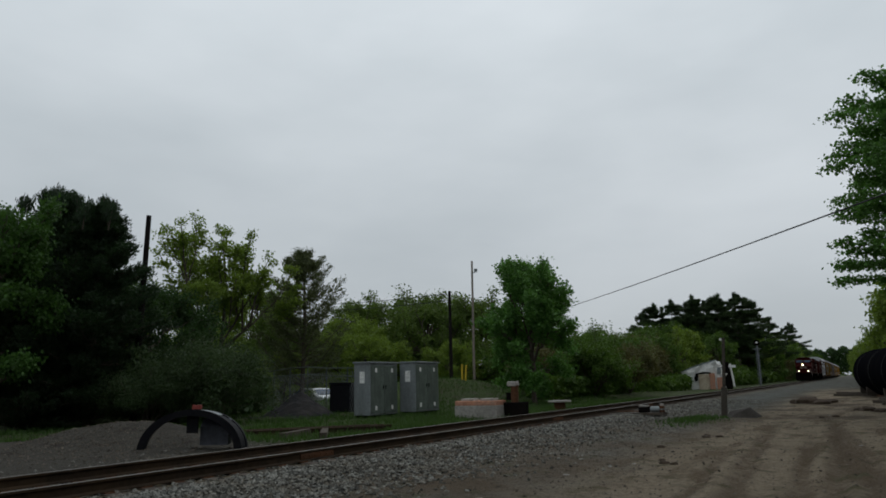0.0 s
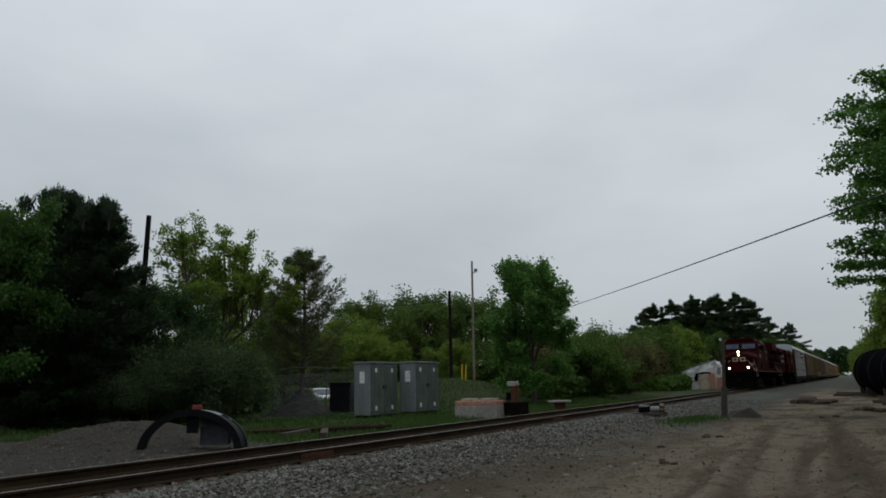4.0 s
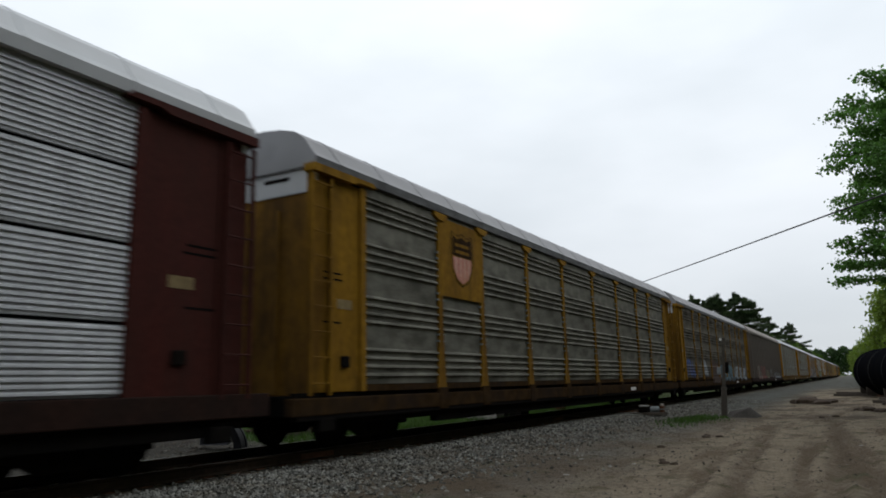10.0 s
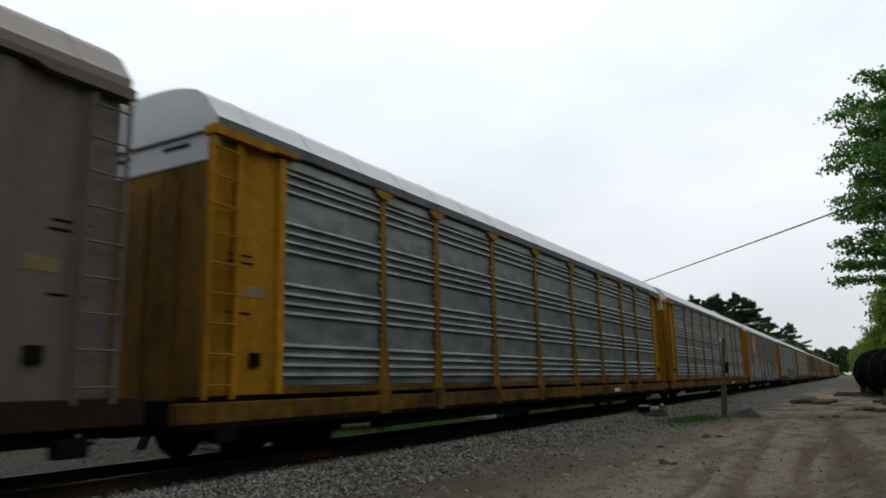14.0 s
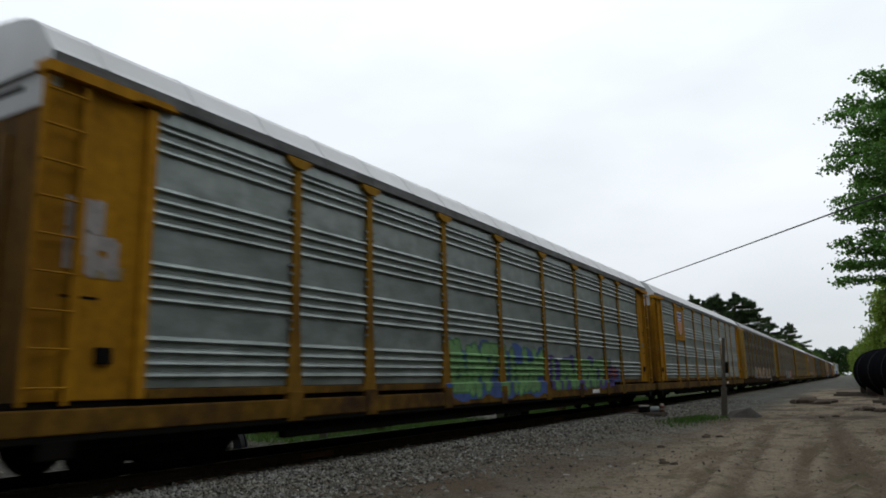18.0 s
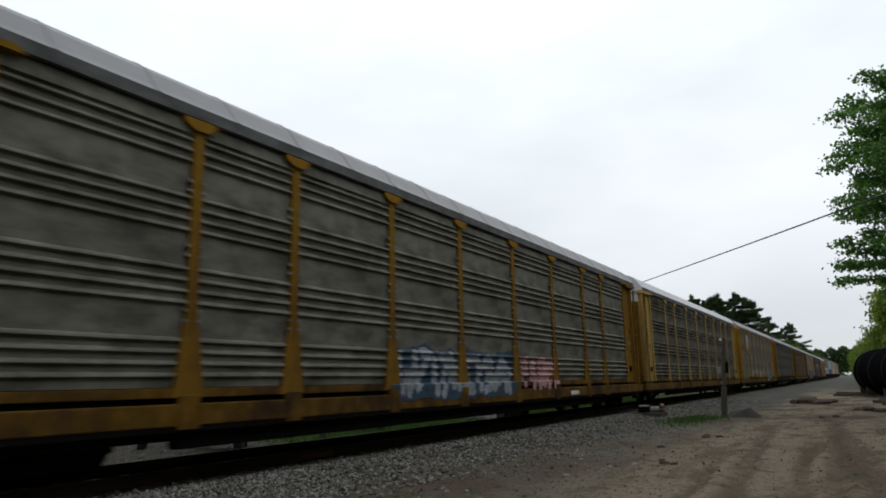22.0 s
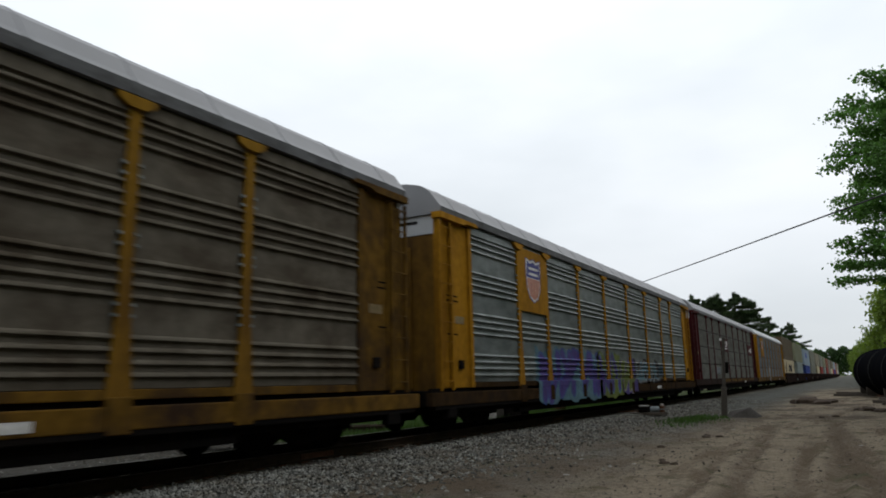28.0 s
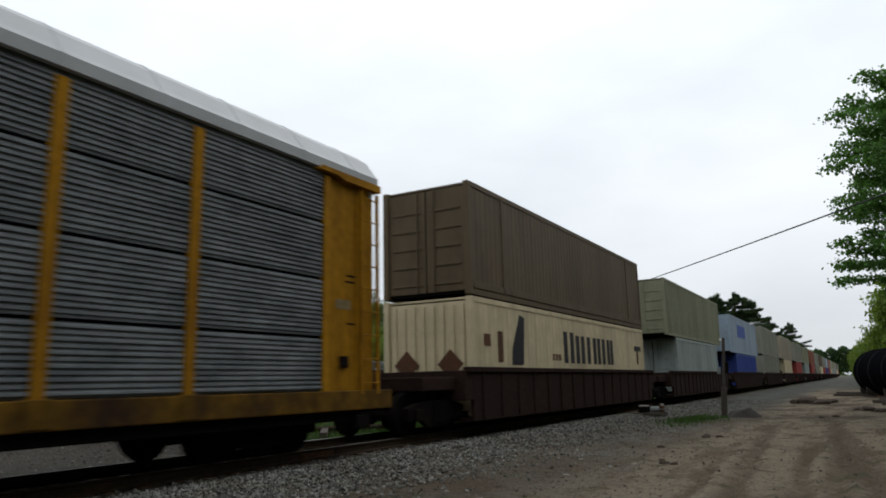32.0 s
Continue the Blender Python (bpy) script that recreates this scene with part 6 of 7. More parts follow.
for i in range(92):
    y = 88 + i * 4.0 + rngw.uniform(-2, 2)
    x = -10.6 - (i % 4) * 5.2 + rngw.uniform(-1.5, 1.5) + (1.5 if y > 150 else 0) - max(0, y - 395) * 0.06
    me = (WOOD_A, WOOD_B, WOOD_A, WOOD_C)[(i * 7 + i // 4) % 4]
    tall = 0.78 if y < 102 else 0.98 if y < 135 else 1.12 if y < 160 else 1.25
    plant("wood_tree", me, x, y, "tree in the wood along the line", group="wood along the line", scale=rngw.uniform(0.85, 1.05) * (0.92 if i % 4 == 0 else 1.0) * tall, turn=rngw.uniform(0, 360))
for i, (x, y, s) in enumerate(((-23, 136, 0.90), (-20.0, 138, 0.97), (-16.5, 141, 1.0), (-14.0, 146, 1.02), (-11.8, 139, 0.98), (-9.2, 143, 1.03), (-8.0, 150, 0.98), (-26, 140, 0.85), (-18, 150, 1.0), (-15, 190, 0.95), (-7.0, 236, 1.0), (-9, 200, 0.95))):
    plant("pine_tree", (PINE_C, PINE_D)[i % 2], x, y, "tall dark pine standing above the wood", "pine tree", "tall pines", s, i * 77)
# across the yard
MAPLE_B = layered(72, 12.8, 5.5, 4.5, 280000, 0.095, M_LEAF_MAPLE, 0.26, 30, 9)
plant("maple_tree", MAPLE_B, 14.75, 30.2, "tall green maple overhanging the dirt track", turn=10)
for i in range(34):
    y = 78 + i * 7.5
    x = (15.6 if y < 95 else 13.9) + (i % 3) * 4.5 + rngw.uniform(-1, 1) - min(2.0, max(0, (y - 110) * 0.02))
    plant("wood_tree", (WOOD_B, WOOD_A, WOOD_B)[i % 3], x, y, "light green tree beyond the steel tank", group="trees across the yard", scale=rngw.uniform(0.8, 0.95) * (1.35 if i < 6 else 1.1), turn=i * 83)


def far_wood(name, y, x0, x1, h, seed, material):
    rng = np.random.default_rng(seed)
    n = 16000
    x = rng.uniform(x0, x1, n)
    top = h * (0.84 + 0.10 * np.sin(x * 0.13 + seed) * np.sin(x * 0.051) + 0.06 * np.sin(x * 0.71))
    c = np.stack([x, y + rng.uniform(-8, 8, n), top * np.sqrt(rng.uniform(0, 1, n))], -1)
    v = leaf_arrays(c, 0.5, 44000, 1.2, rng)
    v[:, 2] = np.maximum(v[:, 2], 0)
    tagged(new(name, crown_mesh(name, v, material)), "distant wooded skyline", "woods", kind="stuff")


far_wood("far_woods", 620, -160, 190, 25, 3, M_LEAF_DARK)
far_wood("far_woods_behind", 130, -150, -62, 11, 5, M_LEAF_MID)
far_wood("far_woods_beyond", 700, -300, 60, 17, 8, M_LEAF_MID)


def wood_belt(name, x0, y0, x1, y1, depth, h, count, seed, material, label, size=1.3):
    """A belt of close trees along a line, as one mass of leaves."""
    rng = np.random.default_rng(seed)
    t = rng.uniform(0, 1, count)
    ln = math.hypot(x1 - x0, y1 - y0)
    off = rng.uniform(-depth / 2, depth / 2, count)
    x = x0 + (x1 - x0) * t + off * (y1 - y0) / ln
    y = y0 + (y1 - y0) * t - off * (x1 - x0) / ln
    top = h * (0.72 + 0.2 * np.sin(t * ln * 0.35 + seed) + 0.1 * np.sin(t * ln * 0.9))
    c = np.stack([x, y, top * np.sqrt(rng.uniform(0, 1, count))], -1)
    v = leaf_arrays(c, 0.35 * size, count * 2, size, rng)
    v[:, 2] = np.maximum(v[:, 2], 0)
    tagged(new(name, crown_mesh(name, v, material)), label, "woods", kind="stuff")


# out of view; added to shade the train side and darken its reflections
wood_belt("woods_across_yard", 27, -70, 28, 210, 9, 22, 20000, 14, M_LEAF_MID, "unseen belt of trees added to dim the sky light")
wood_belt("undergrowth_by_line", -8.6, 100, -8.0, 330, 3.0, 3.2, 14000, 16, M_LEAF_MID, "low undergrowth at the foot of the wood", 0.5)
wood_belt("undergrowth_on_bank", -8.6, 43, -8.2, 84, 2.6, 1.9, 15000, 19, M_LEAF_MID, "low undergrowth on the bank beside the line", 0.2)
wood_belt("undergrowth_behind_yard", -60, 52, -11, 76, 6.0, 4.2, 14000, 17, M_LEAF_MID, "low undergrowth behind the yard", 0.4)
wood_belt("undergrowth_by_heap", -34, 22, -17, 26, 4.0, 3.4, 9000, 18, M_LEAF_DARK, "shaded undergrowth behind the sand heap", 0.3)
# another unseen belt behind the camera, added to cut low sky light
wood_belt("woods_down_line", -60, -75, 27, -75, 10, 15, 4500, 15, M_LEAF_MID, "unseen belt of trees added to dim the sky light")

def grass(name, spots, height, seed, label):
    rng = np.random.default_rng(seed)
    n = len(spots)
    h = height * rng.uniform(0.5, 1.3, n)
    a = rng.uniform(0, math.tau, n)
    w = 0.012 + 0.012 * rng.uniform(0, 1, n)
    d = np.stack([np.cos(a), np.sin(a), 0 * a], -1)
    bend = rng.normal(0, 0.35, (n, 3)) * h[:, None]
    bend[:, 2] = 0
    up = np.stack([0 * h, 0 * h, h], -1)
    v = np.stack([spots - d * w[:, None], spots + d * w[:, None], spots + up + bend], 1)
    me = mesh_from(name, v.reshape(-1, 3).tolist(), np.arange(n * 3).reshape(n, 3).tolist(), [M_GRASS])
    tagged(new(name, me), label, "grass", kind="stuff")


def build_grass():
    rng = np.random.default_rng(77)
    n = 52000
    x = -2.7 - 16 * rng.uniform(0, 1, n) ** 1.4
    y = 11.5 + 40 * rng.uniform(0, 1, n) ** 1.2
    keep = (np.sin(x * 1.1 + 1.3) * np.sin(y * 0.6) + rng.normal(0, 0.5, n) > -0.35) & ~((y < 14.0) & (x > -12))
    s = np.stack([x, y, ground_height(x, y)], -1)[keep]
    grass("verge_grass", s, 0.17, 1, "rough green grass on the verge beyond the track")
    n = 1500
    x, y = rng.normal(4.35, 0.42, n), rng.normal(25.3, 1.2, n)
    grass("grass_tuft", np.stack([x, y, ground_height(x, y)], -1), 0.10, 2, "low grass tuft at the foot of the post")


build_grass()

# ---------- lineside things ----------


def signal_cabinet(x, y, turn, label, w=2.0, d=1.15, h=2.15):
    c = tagged(new("signal_cabinet"), label, "equipment cabinet", "signal cabinets")
    c.matrix_basis = pose(x, y, float(ground_height(x, y)) + 0.12, 0, 0, turn)
    part("body", box(-w / 2, w / 2, -d / 2, d / 2, 0, h, 0.02), M_GALV, c)
    part("roof", box(-w / 2 - 0.05, w / 2 + 0.05, -d / 2 - 0.06, d / 2 + 0.06, h, h + 0.07, 0.02), M_GALV, c)
    part("plinth", box(-w / 2 + 0.08, w / 2 - 0.08, -d / 2 + 0.08, d / 2 - 0.08, -0.25, 0), M_STEEL_DARK, c)
    for s in (-1, 1):
        a, b = sorted((s * 0.012, s * (w / 2 - 0.06)))
        door = part("door", box(a, b, -d / 2 - 0.022, -d / 2 + 0.005, 0.08, h - 0.08, 0.008), M_GALV_DOOR, c)
        part("handle", box(s * 0.10 - 0.015, s * 0.10 + 0.015, -d / 2 - 0.05, -d / 2 - 0.02, h * 0.50, h * 0.57, 0.004), M_STEEL_DARK, door)
        for z in (0.3, h - 0.3):
            part("notice", box(s * 0.62 - 0.07, s * 0.62 + 0.07, -d / 2 - 0.028, -d / 2 - 0.021, z - 0.09, z + 0.09), M_WHITE, door)
    part("notice", box(-w / 2 - 0.006, -w / 2 + 0.001, -0.15, 0.12, h - 0.85, h - 0.35), M_WHITE, c, "white notice plate")
    return c


signal_cabinet(-9.42, 26.4, 90, "tall grey galvanised signal cabinet standing on the verge", 2.15, 0.84, 2.22)
signal_cabinet(-8.72, 28.95, 90, "tall grey galvanised signal cabinet standing on the verge", 2.1, 0.84, 2.2)


def concrete_block(x, y):
    t = tagged(new("concrete_block"), "concrete foundation block with faded orange paint on top", "concrete block")
    t.matrix_basis = pose(x, y, float(ground_height(x, y)), 0, 0, 4)
    part("base", box(-0.9, 0.9, -0.55, 0.55, -0.05, 0.48, 0.03), M_CONC, t)
    part("painted_top", box(-0.89, 0.89, -0.54, 0.54, 0.48, 0.66, 0.03), M_ORANGE, t, "faded orange top")
    for dx in (-0.45, 0.38):
        part("lug", box(dx - 0.28, dx + 0.28, -0.3, 0.3, 0.65, 0.75, 0.04), M_CONC, t)


concrete_block(-3.95, 25.9)


def signal_machine(x, y):
    t = tagged(new("switch_heater"), "rusty upright pipe with a pale hood on a dark box", "track machine")
    t.matrix_basis = pose(x, y, float(ground_height(x, y)))
    part("box", box(-0.42, 0.42, -0.4, 0.4, -0.03, 0.62, 0.03), M_STEEL_DARK, t)
    part("pipe", tube([(0, 0, 0.6), (0, 0, 1.30)], 0.15, 12), M_RUSTY, t)
    part("bracket", box(-0.34, -0.2, -0.1, 0.1, 0.7, 1.0, 0.02), M_STEEL_DARK, t)
    part("hood", box(-0.26, 0.14, -0.2, 0.2, 1.24, 1.44, 0.06), M_CONC, t, "pale metal hood")


signal_machine(-2.75, 26.6)


def cable_reel(x, y):
    t = tagged(new("cable_reel"), "small cable reel with pale flanges lying on its side", "cable reel")
    t.matrix_basis = pose(x, y, float(ground_height(x, y)))
    part("flange", tube([(0, 0, 0), (0, 0, 0.07)], 0.5, 18), M_CONC, t)
    part("drum", tube([(0, 0, 0.07), (0, 0, 0.44)], 0.27, 14), M_RUSTY, t)
    part("flange", tube([(0, 0, 0.44), (0, 0, 0.51)], 0.55, 18), M_CONC, t)


cable_reel(-3.15, 32.6)


def fence_post(x, y):
    t = tagged(new("marker_post"), "weathered wooden post with a small lamp and box", "post")
    t.matrix_basis = pose(x, y, float(ground_height(x, y)), 0, 4.2, 0)
    part("lower_post", box(-0.095, 0.095, -0.09, 0.09, -0.1, 1.05, 0.02), M_OLDPOST, t)
    part("upper_post", box(-0.05, 0.05, -0.05, 0.05, 1.05, 2.82, 0.012), M_OLDPOST, t)
    part("bracket", box(0.06, 0.16, -0.08, 0.08, 1.55, 1.95, 0.02), M_STEEL_DARK, t)
    part("switch_box", box(-0.22, -0.10, -0.09, 0.09, 1.50, 1.75, 0.02), M_GALV, t)
    part("lamp", tube([(-0.09, 0, 2.72), (-0.09, 0, 2.80)], 0.055, 10), M_WHITE, t, "small pale reflector")
    # low mound; its dark colour also holds the shadow round the post's foot
    part("earth_mound", tube([(0.25, 0, -0.05), (0.25, 0, 0.05), (0.15, 0, 0.13)], [1.2, 0.7, 0.12], 18), mat("shadowed_soil", (0.028, 0.024, 0.020), 0.95, bump=0.6), t)


fence_post(4.98, 27.7)


def switch_stand(x, y):
    t = tagged(new("switch_machine"), "low metal switch machine with throw rods on long ties", "switch machine")
    t.matrix_basis = pose(x, y, 0.06, 0, 0, 0)
    part("base", box(-0.75, 0.55, -0.30, 0.30, 0.0, 0.09, 0.01), M_TIE, t)
    part("case", box(-0.42, -0.05, -0.20, 0.20, 0.09, 0.30, 0.05), M_STEEL_DARK, t)
    part("lid", box(-0.40, -0.07, -0.18, 0.18, 0.30, 0.36, 0.03), M_CONC, t, "pale metal lid")
    part("motor_cover", tube([(0.02, 0, 0.20), (0.34, 0, 0.20)], 0.11, 12), M_GALV, t)
    part("gear_case", box(0.36, 0.52, -0.14, 0.14, 0.09, 0.34, 0.04), M_RUSTY, t)
    part("cap", tube([(0.44, 0, 0.34), (0.44, 0, 0.42)], 0.07, 10), M_CONC, t)
    part("throw_rod", tube([(-0.3, 0, 0.14), (-1.3, 0, 0.12)], 0.025, 6), M_RUSTY, t)
    part("lever", tube([(0.2, -0.2, 0.2), (0.65, -0.3, 0.22)], 0.022, 6), M_GALV, t)


switch_stand(2.30, 27.9)


def culvert_arch(x, y, turn):
    """A black plastic half ring, of two flanged hoops."""
    t = tagged(new("plastic_arch"), "black plastic half-round liner standing on edge", "plastic arch")
    t.matrix_basis = pose(x, y, float(ground_height(x, y)) - 0.04, 0, 0, turn)
    def hoop(y0, y1, r0, r1, a0=0, a1=180):
        bm = bmesh.new()
        n = 28
        rings = []
        for i in range(n + 1):
            a = radians(a0 + (a1 - a0) * i / n)
            c, s = math.cos(a), math.sin(a) * 0.80
            rings.append([bm.verts.new((r * c, yy, r * s)) for r, yy in ((r0, y0), (r1, y0), (r1, y1), (r0, y1))])
        for p, q in zip(rings, rings[1:]):
            for k in range(4):
                bm.faces.new((p[k], p[(k + 1) % 4], q[(k + 1) % 4], q[k]))
        bm.faces.new(rings[0][::-1])
        bm.faces.new(rings[-1])
        bmesh.ops.recalc_face_normals(bm, faces=bm.faces)
        return bm
    part("front_hoop", hoop(-0.10, 0.02, 1.02, 1.20), M_BLACKPLASTIC, t)
    part("shell", hoop(0.02, 0.62, 1.08, 1.14, 0, 95), M_BLACKPLASTIC, t)
    part("back_hoop", hoop(0.55, 0.68, 1.00, 1.16, 0, 100), M_BLACKPLASTIC, t)
    part("rib_tread", hoop(0.10, 0.5, 1.14, 1.17, 60, 88), M_GALV, t, "ribbed grey strip")
    part("web", box(-0.12, 0.14, 0.02, 0.10, 0.42, 0.88, 0.01), M_BLACKPLASTIC, t)
    part("tray", prism_x([(0.30, 0.12), (0.30, 0.55), (0.55, 0.72), (0.62, 0.12)], 0.12, 0.78), mat("slate_plastic", (0.055, 0.058, 0.07), 0.5), t, "dull slate tray")
    part("red_tag", box(-0.02, 0.20, 0.05, 0.12, 0.96, 1.06, 0.01), mat("red_tag", (0.22, 0.045, 0.035), 0.6, dirt=RUST), t, "red tag")


culvert_arch(-4.25, 11.7, 32)


def old_rail_pile(x, y, turn):
    t = tagged(new("rail_pile"), "rusty rail offcuts and timbers lying in the grass", "rail pile")
    t.matrix_basis = pose(x, y, float(ground_height(x, y)) + 0.02, 0, 0, turn)
    rng = random.Random(5)
    for k in range(4):
        bm = prism([(px, pz) for px, pz in RAIL_PROFILE], -2.4 + k * 0.3, 2.2 + k * 0.25)
        part("old_rail", bm, M_RAIL, t, m=pose(-0.3 + k * 0.28, rng.uniform(-0.4, 0.4), 0, 0, 0, rng.uniform(-5, 5)))
    for k in range(2):
        part("old_timber", box(-0.1, 0.1, -1.3, 1.3, 0, 0.16, 0.01), M_TIE, t, m=pose(0.9 + k * 0.4, 0.6 * k, 0.0, 0, 0, 60 + 20 * k))


old_rail_pile(-5.5, 16.8, -42)


def utility_pole(x, y, h, r, material, label, arms=(), lean=(0, 0), z=None):
    t = tagged(new("utility_pole"), label, "utility pole", "poles")
    t.matrix_basis = pose(x, y, float(ground_height(x, y)) - 0.1, lean[0], lean[1], 0)
    part("pole", tube([(0, 0, 0), (0, 0, h * 0.5), (0, 0, h)], [r, r * 0.85, r * 0.7], 10), material, t)
    for z_, ln in arms:
        part("cross_arm", box(-ln, ln, -0.05, 0.05, z_ - 0.05, z_ + 0.05, 0.01), material, t)
        for s in (-0.8, 0.0, 0.8):
            part("insulator", tube([(s * ln, 0, z_ + 0.05), (s * ln, 0, z_ + 0.2)], 0.045, 8), M_GALV, t)


utility_pole(-15.2, 47.0, 9.1, 0.10, M_WOODPOLE, "tall slim grey wooden pole behind the yard", lean=(0, 0.6))
utility_pole(-16.0, 45.0, 6.5, 0.14, M_DARKPOLE, "dark tarred pole beside a slim grey pole")
utility_pole(-17.75, 20.2, 9.2, 0.15, M_DARKPOLE, "dark tarred pole leaning out of the trees", lean=(0, 2.0))
tp = tagged(new("pole_bracket"), "small bracket lamp near the top of the pole", "bracket")
tp.matrix_basis = pose(-15.1, 46.9, float(ground_height(-15.2, 47)) + 8.0)
part("arm", tube([(0, 0, 0), (0.35, 0, 0.15)], 0.03, 6), M_GALV, tp)
part("head", box(0.25, 0.45, -0.1, 0.1, 0.1, 0.35, 0.02), M_GALV, tp)


def span_wire(name, a, b, sag, r, label):
    pts = []
    for i in range(25):
        t = i / 24
        p = Vector(a).lerp(Vector(b), t)
        p.z -= sag * 4 * t * (1 - t)
        pts.append(p)
    tagged(new(name, bm_mesh(name, tube(pts, r, 6), M_WIRE)), label, "cable")


span_wire("overhead_cable", (-16.0, 69.4, 8.80), (10.9, 24.2, 6.72), 0.10, 0.027, "black cable slung across the line")
span_wire("overhead_cable", (-46.0, 48.0, 9.6), (-15.98, 45.0, 7.9), 0.5, 0.022, "thin wires running to a dark pole")
span_wire("overhead_cable", (-46.0, 48.0, 9.0), (-15.98, 45.0, 7.4), 0.5, 0.022, "thin wires running to a dark pole")


def hydro_pole(x, y):
    t = tagged(new("signal_mast"), "pale signal mast with ladder and a round head", "signal mast")
    t.matrix_basis = pose(x, y, float(ground_height(x, y)))
    part("mast", tube([(0, 0, -0.1), (0, 0, 6.4)], 0.10, 10), M_GALV, t)
    for s in (-0.22, 0.22):
        part("ladder_rail", tube([(s, -0.25, 0.1), (s, -0.25, 5.6)], 0.03, 6), M_GALV, t)
    for k in range(14):
        part("rung", tube([(-0.22, -0.25, 0.4 + k * 0.38), (0.22, -0.25, 0.4 + k * 0.38)], 0.022, 6), M_GALV, t)
    part("platform", box(-0.55, 0.55, -0.45, 0.4, 5.55, 5.65, 0.01), M_GALV, t)
    part("signal_head", tube([(0, -0.15, 6.55), (0, 0.05, 6.55)], 0.42, 18), M_STEEL_DARK, t)
    part("lens", tube([(0, -0.19, 6.6), (0, -0.15, 6.6)], 0.16, 12), M_WHITE, t)


hydro_pole(-3.7, 120.0)


def wrecked_shed(x, y, turn):
    t = tagged(new("crushed_trailer"), "crushed white trailer body with torn panels and orange doors", "wrecked trailer")
    t.matrix_basis = pose(x, y, float(ground_height(x, y)) - 0.1, 0, 0, turn)
    hull = bmesh.new()
    lo = [(-2.0, -1.3, 0.1), (1.9, -1.3, 0.0), (2.0, 1.3, 0.0), (-2.0, 1.3, 0.1)]
    hi = [(-3.0, -1.5, 2.25), (0.9, -1.2, 3.5), (1.4, 1.2, 3.3), (-2.6, 1.3, 2.5)]
    a, b = [hull.verts.new(p) for p in lo], [hull.verts.new(p) for p in hi]
    for i in range(4):
        hull.faces.new((a[i], a[(i + 1) % 4], b[(i + 1) % 4], b[i]))
    hull.faces.new(a[::-1])
    hull.faces.new(b)
    bmesh.ops.subdivide_edges(hull, edges=hull.edges, cuts=5, use_grid_fill=True)
    rng = random.Random(2)
    for v in hull.verts:
        v.co += Vector((rng.uniform(-1, 1), rng.uniform(-1, 1), rng.uniform(-1, 1))) * 0.10
    bmesh.ops.recalc_face_normals(hull, faces=hull.faces)
    part("hull", hull, M_WHITE, t, "dented white sheet metal")
    part("roof_edge", tube([(-3.05, -1.55, 2.25), (-1.2, -1.45, 2.95), (0.95, -1.25, 3.55)], 0.07, 6), M_GALV, t)
    part("inner_wall", box(-1.1, 0.1, -1.62, -1.40, 0.05, 1.9, 0.02), mat("bare_ply", (0.42, 0.36, 0.27), 0.8, dirt=RUST), t)
    part("door", box(0.15, 0.75, -1.66, -1.38, 0.02, 2.0, 0.02), M_ORANGE, t, "orange door")
    part("door", box(0.95, 1.7, -1.64, -1.36, 0.02, 1.5, 0.02), M_ORANGE, t, "orange door")
    gash = bmesh.new()
    v = [gash.verts.new((px, -1.56, pz)) for px, pz in ((-1.5, 1.0), (-1.25, 1.15), (-1.1, 1.7), (-0.4, 1.95), (0.3, 1.9), (0.35, 2.1), (-0.5, 2.2), (-1.4, 2.0), (-1.6, 1.5))]
    w = [gash.verts.new((q.co.x, -1.40, q.co.z)) for q in v]
    gash.faces.new(v)
    for i in range(9):
        gash.faces.new((v[i], w[i], w[(i + 1) % 9], v[(i + 1) % 9]))
    bmesh.ops.recalc_face_normals(gash, faces=gash.faces)
    part("torn_gap", gash, M_GRILLE, t, "dark torn gap")
    for k in range(5):
        part("torn_sheet", box(-0.35, 0.35, -0.02, 0.02, -0.25, 0.3), M_WHITE, t, m=pose(0.8 + 0.25 * k, -1.35, 3.0 - 0.3 * k, rng.uniform(-40, 40), rng.uniform(-50, 50), rng.uniform(-30, 30)))
    part("rear_frame", box(1.2, 2.6, -0.9, 1.0, 0.05, 2.7, 0.05), M_STEEL_DARK, t)
    part("rear_rail", box(0.9, 3.0, -1.0, -0.85, 2.75, 3.05, 0.03), M_WHITE, t, m=pose(0, 0, 0, 0, 3, 0))
    part("rear_post", box(2.75, 2.95, -1.0, -0.85, 0.05, 2.8, 0.03), M_WHITE, t, m=pose(0, 0, 0, 0, -6, 0))


wrecked_shed(-6.4, 92.0, 6)


def bollard(x, y, h, turn=0):
    t = tagged(new("bollard"), "yellow painted steel bollard", "bollard", "yellow bollards")
    t.matrix_basis = pose(x, y, float(ground_height(x, y)), 0, 4 if turn else 0, 0)
    part("post", tube([(0, 0, -0.1), (0, 0, h), (0, 0, h + 0.04)], [0.06, 0.06, 0.03], 10), M_YELLOWPAINT, t)


bollard(-9.9, 92.0, 1.5)
bollard(-14.3, 43.5, 1.0)
bollard(-14.0, 43.4, 1.0, 1)


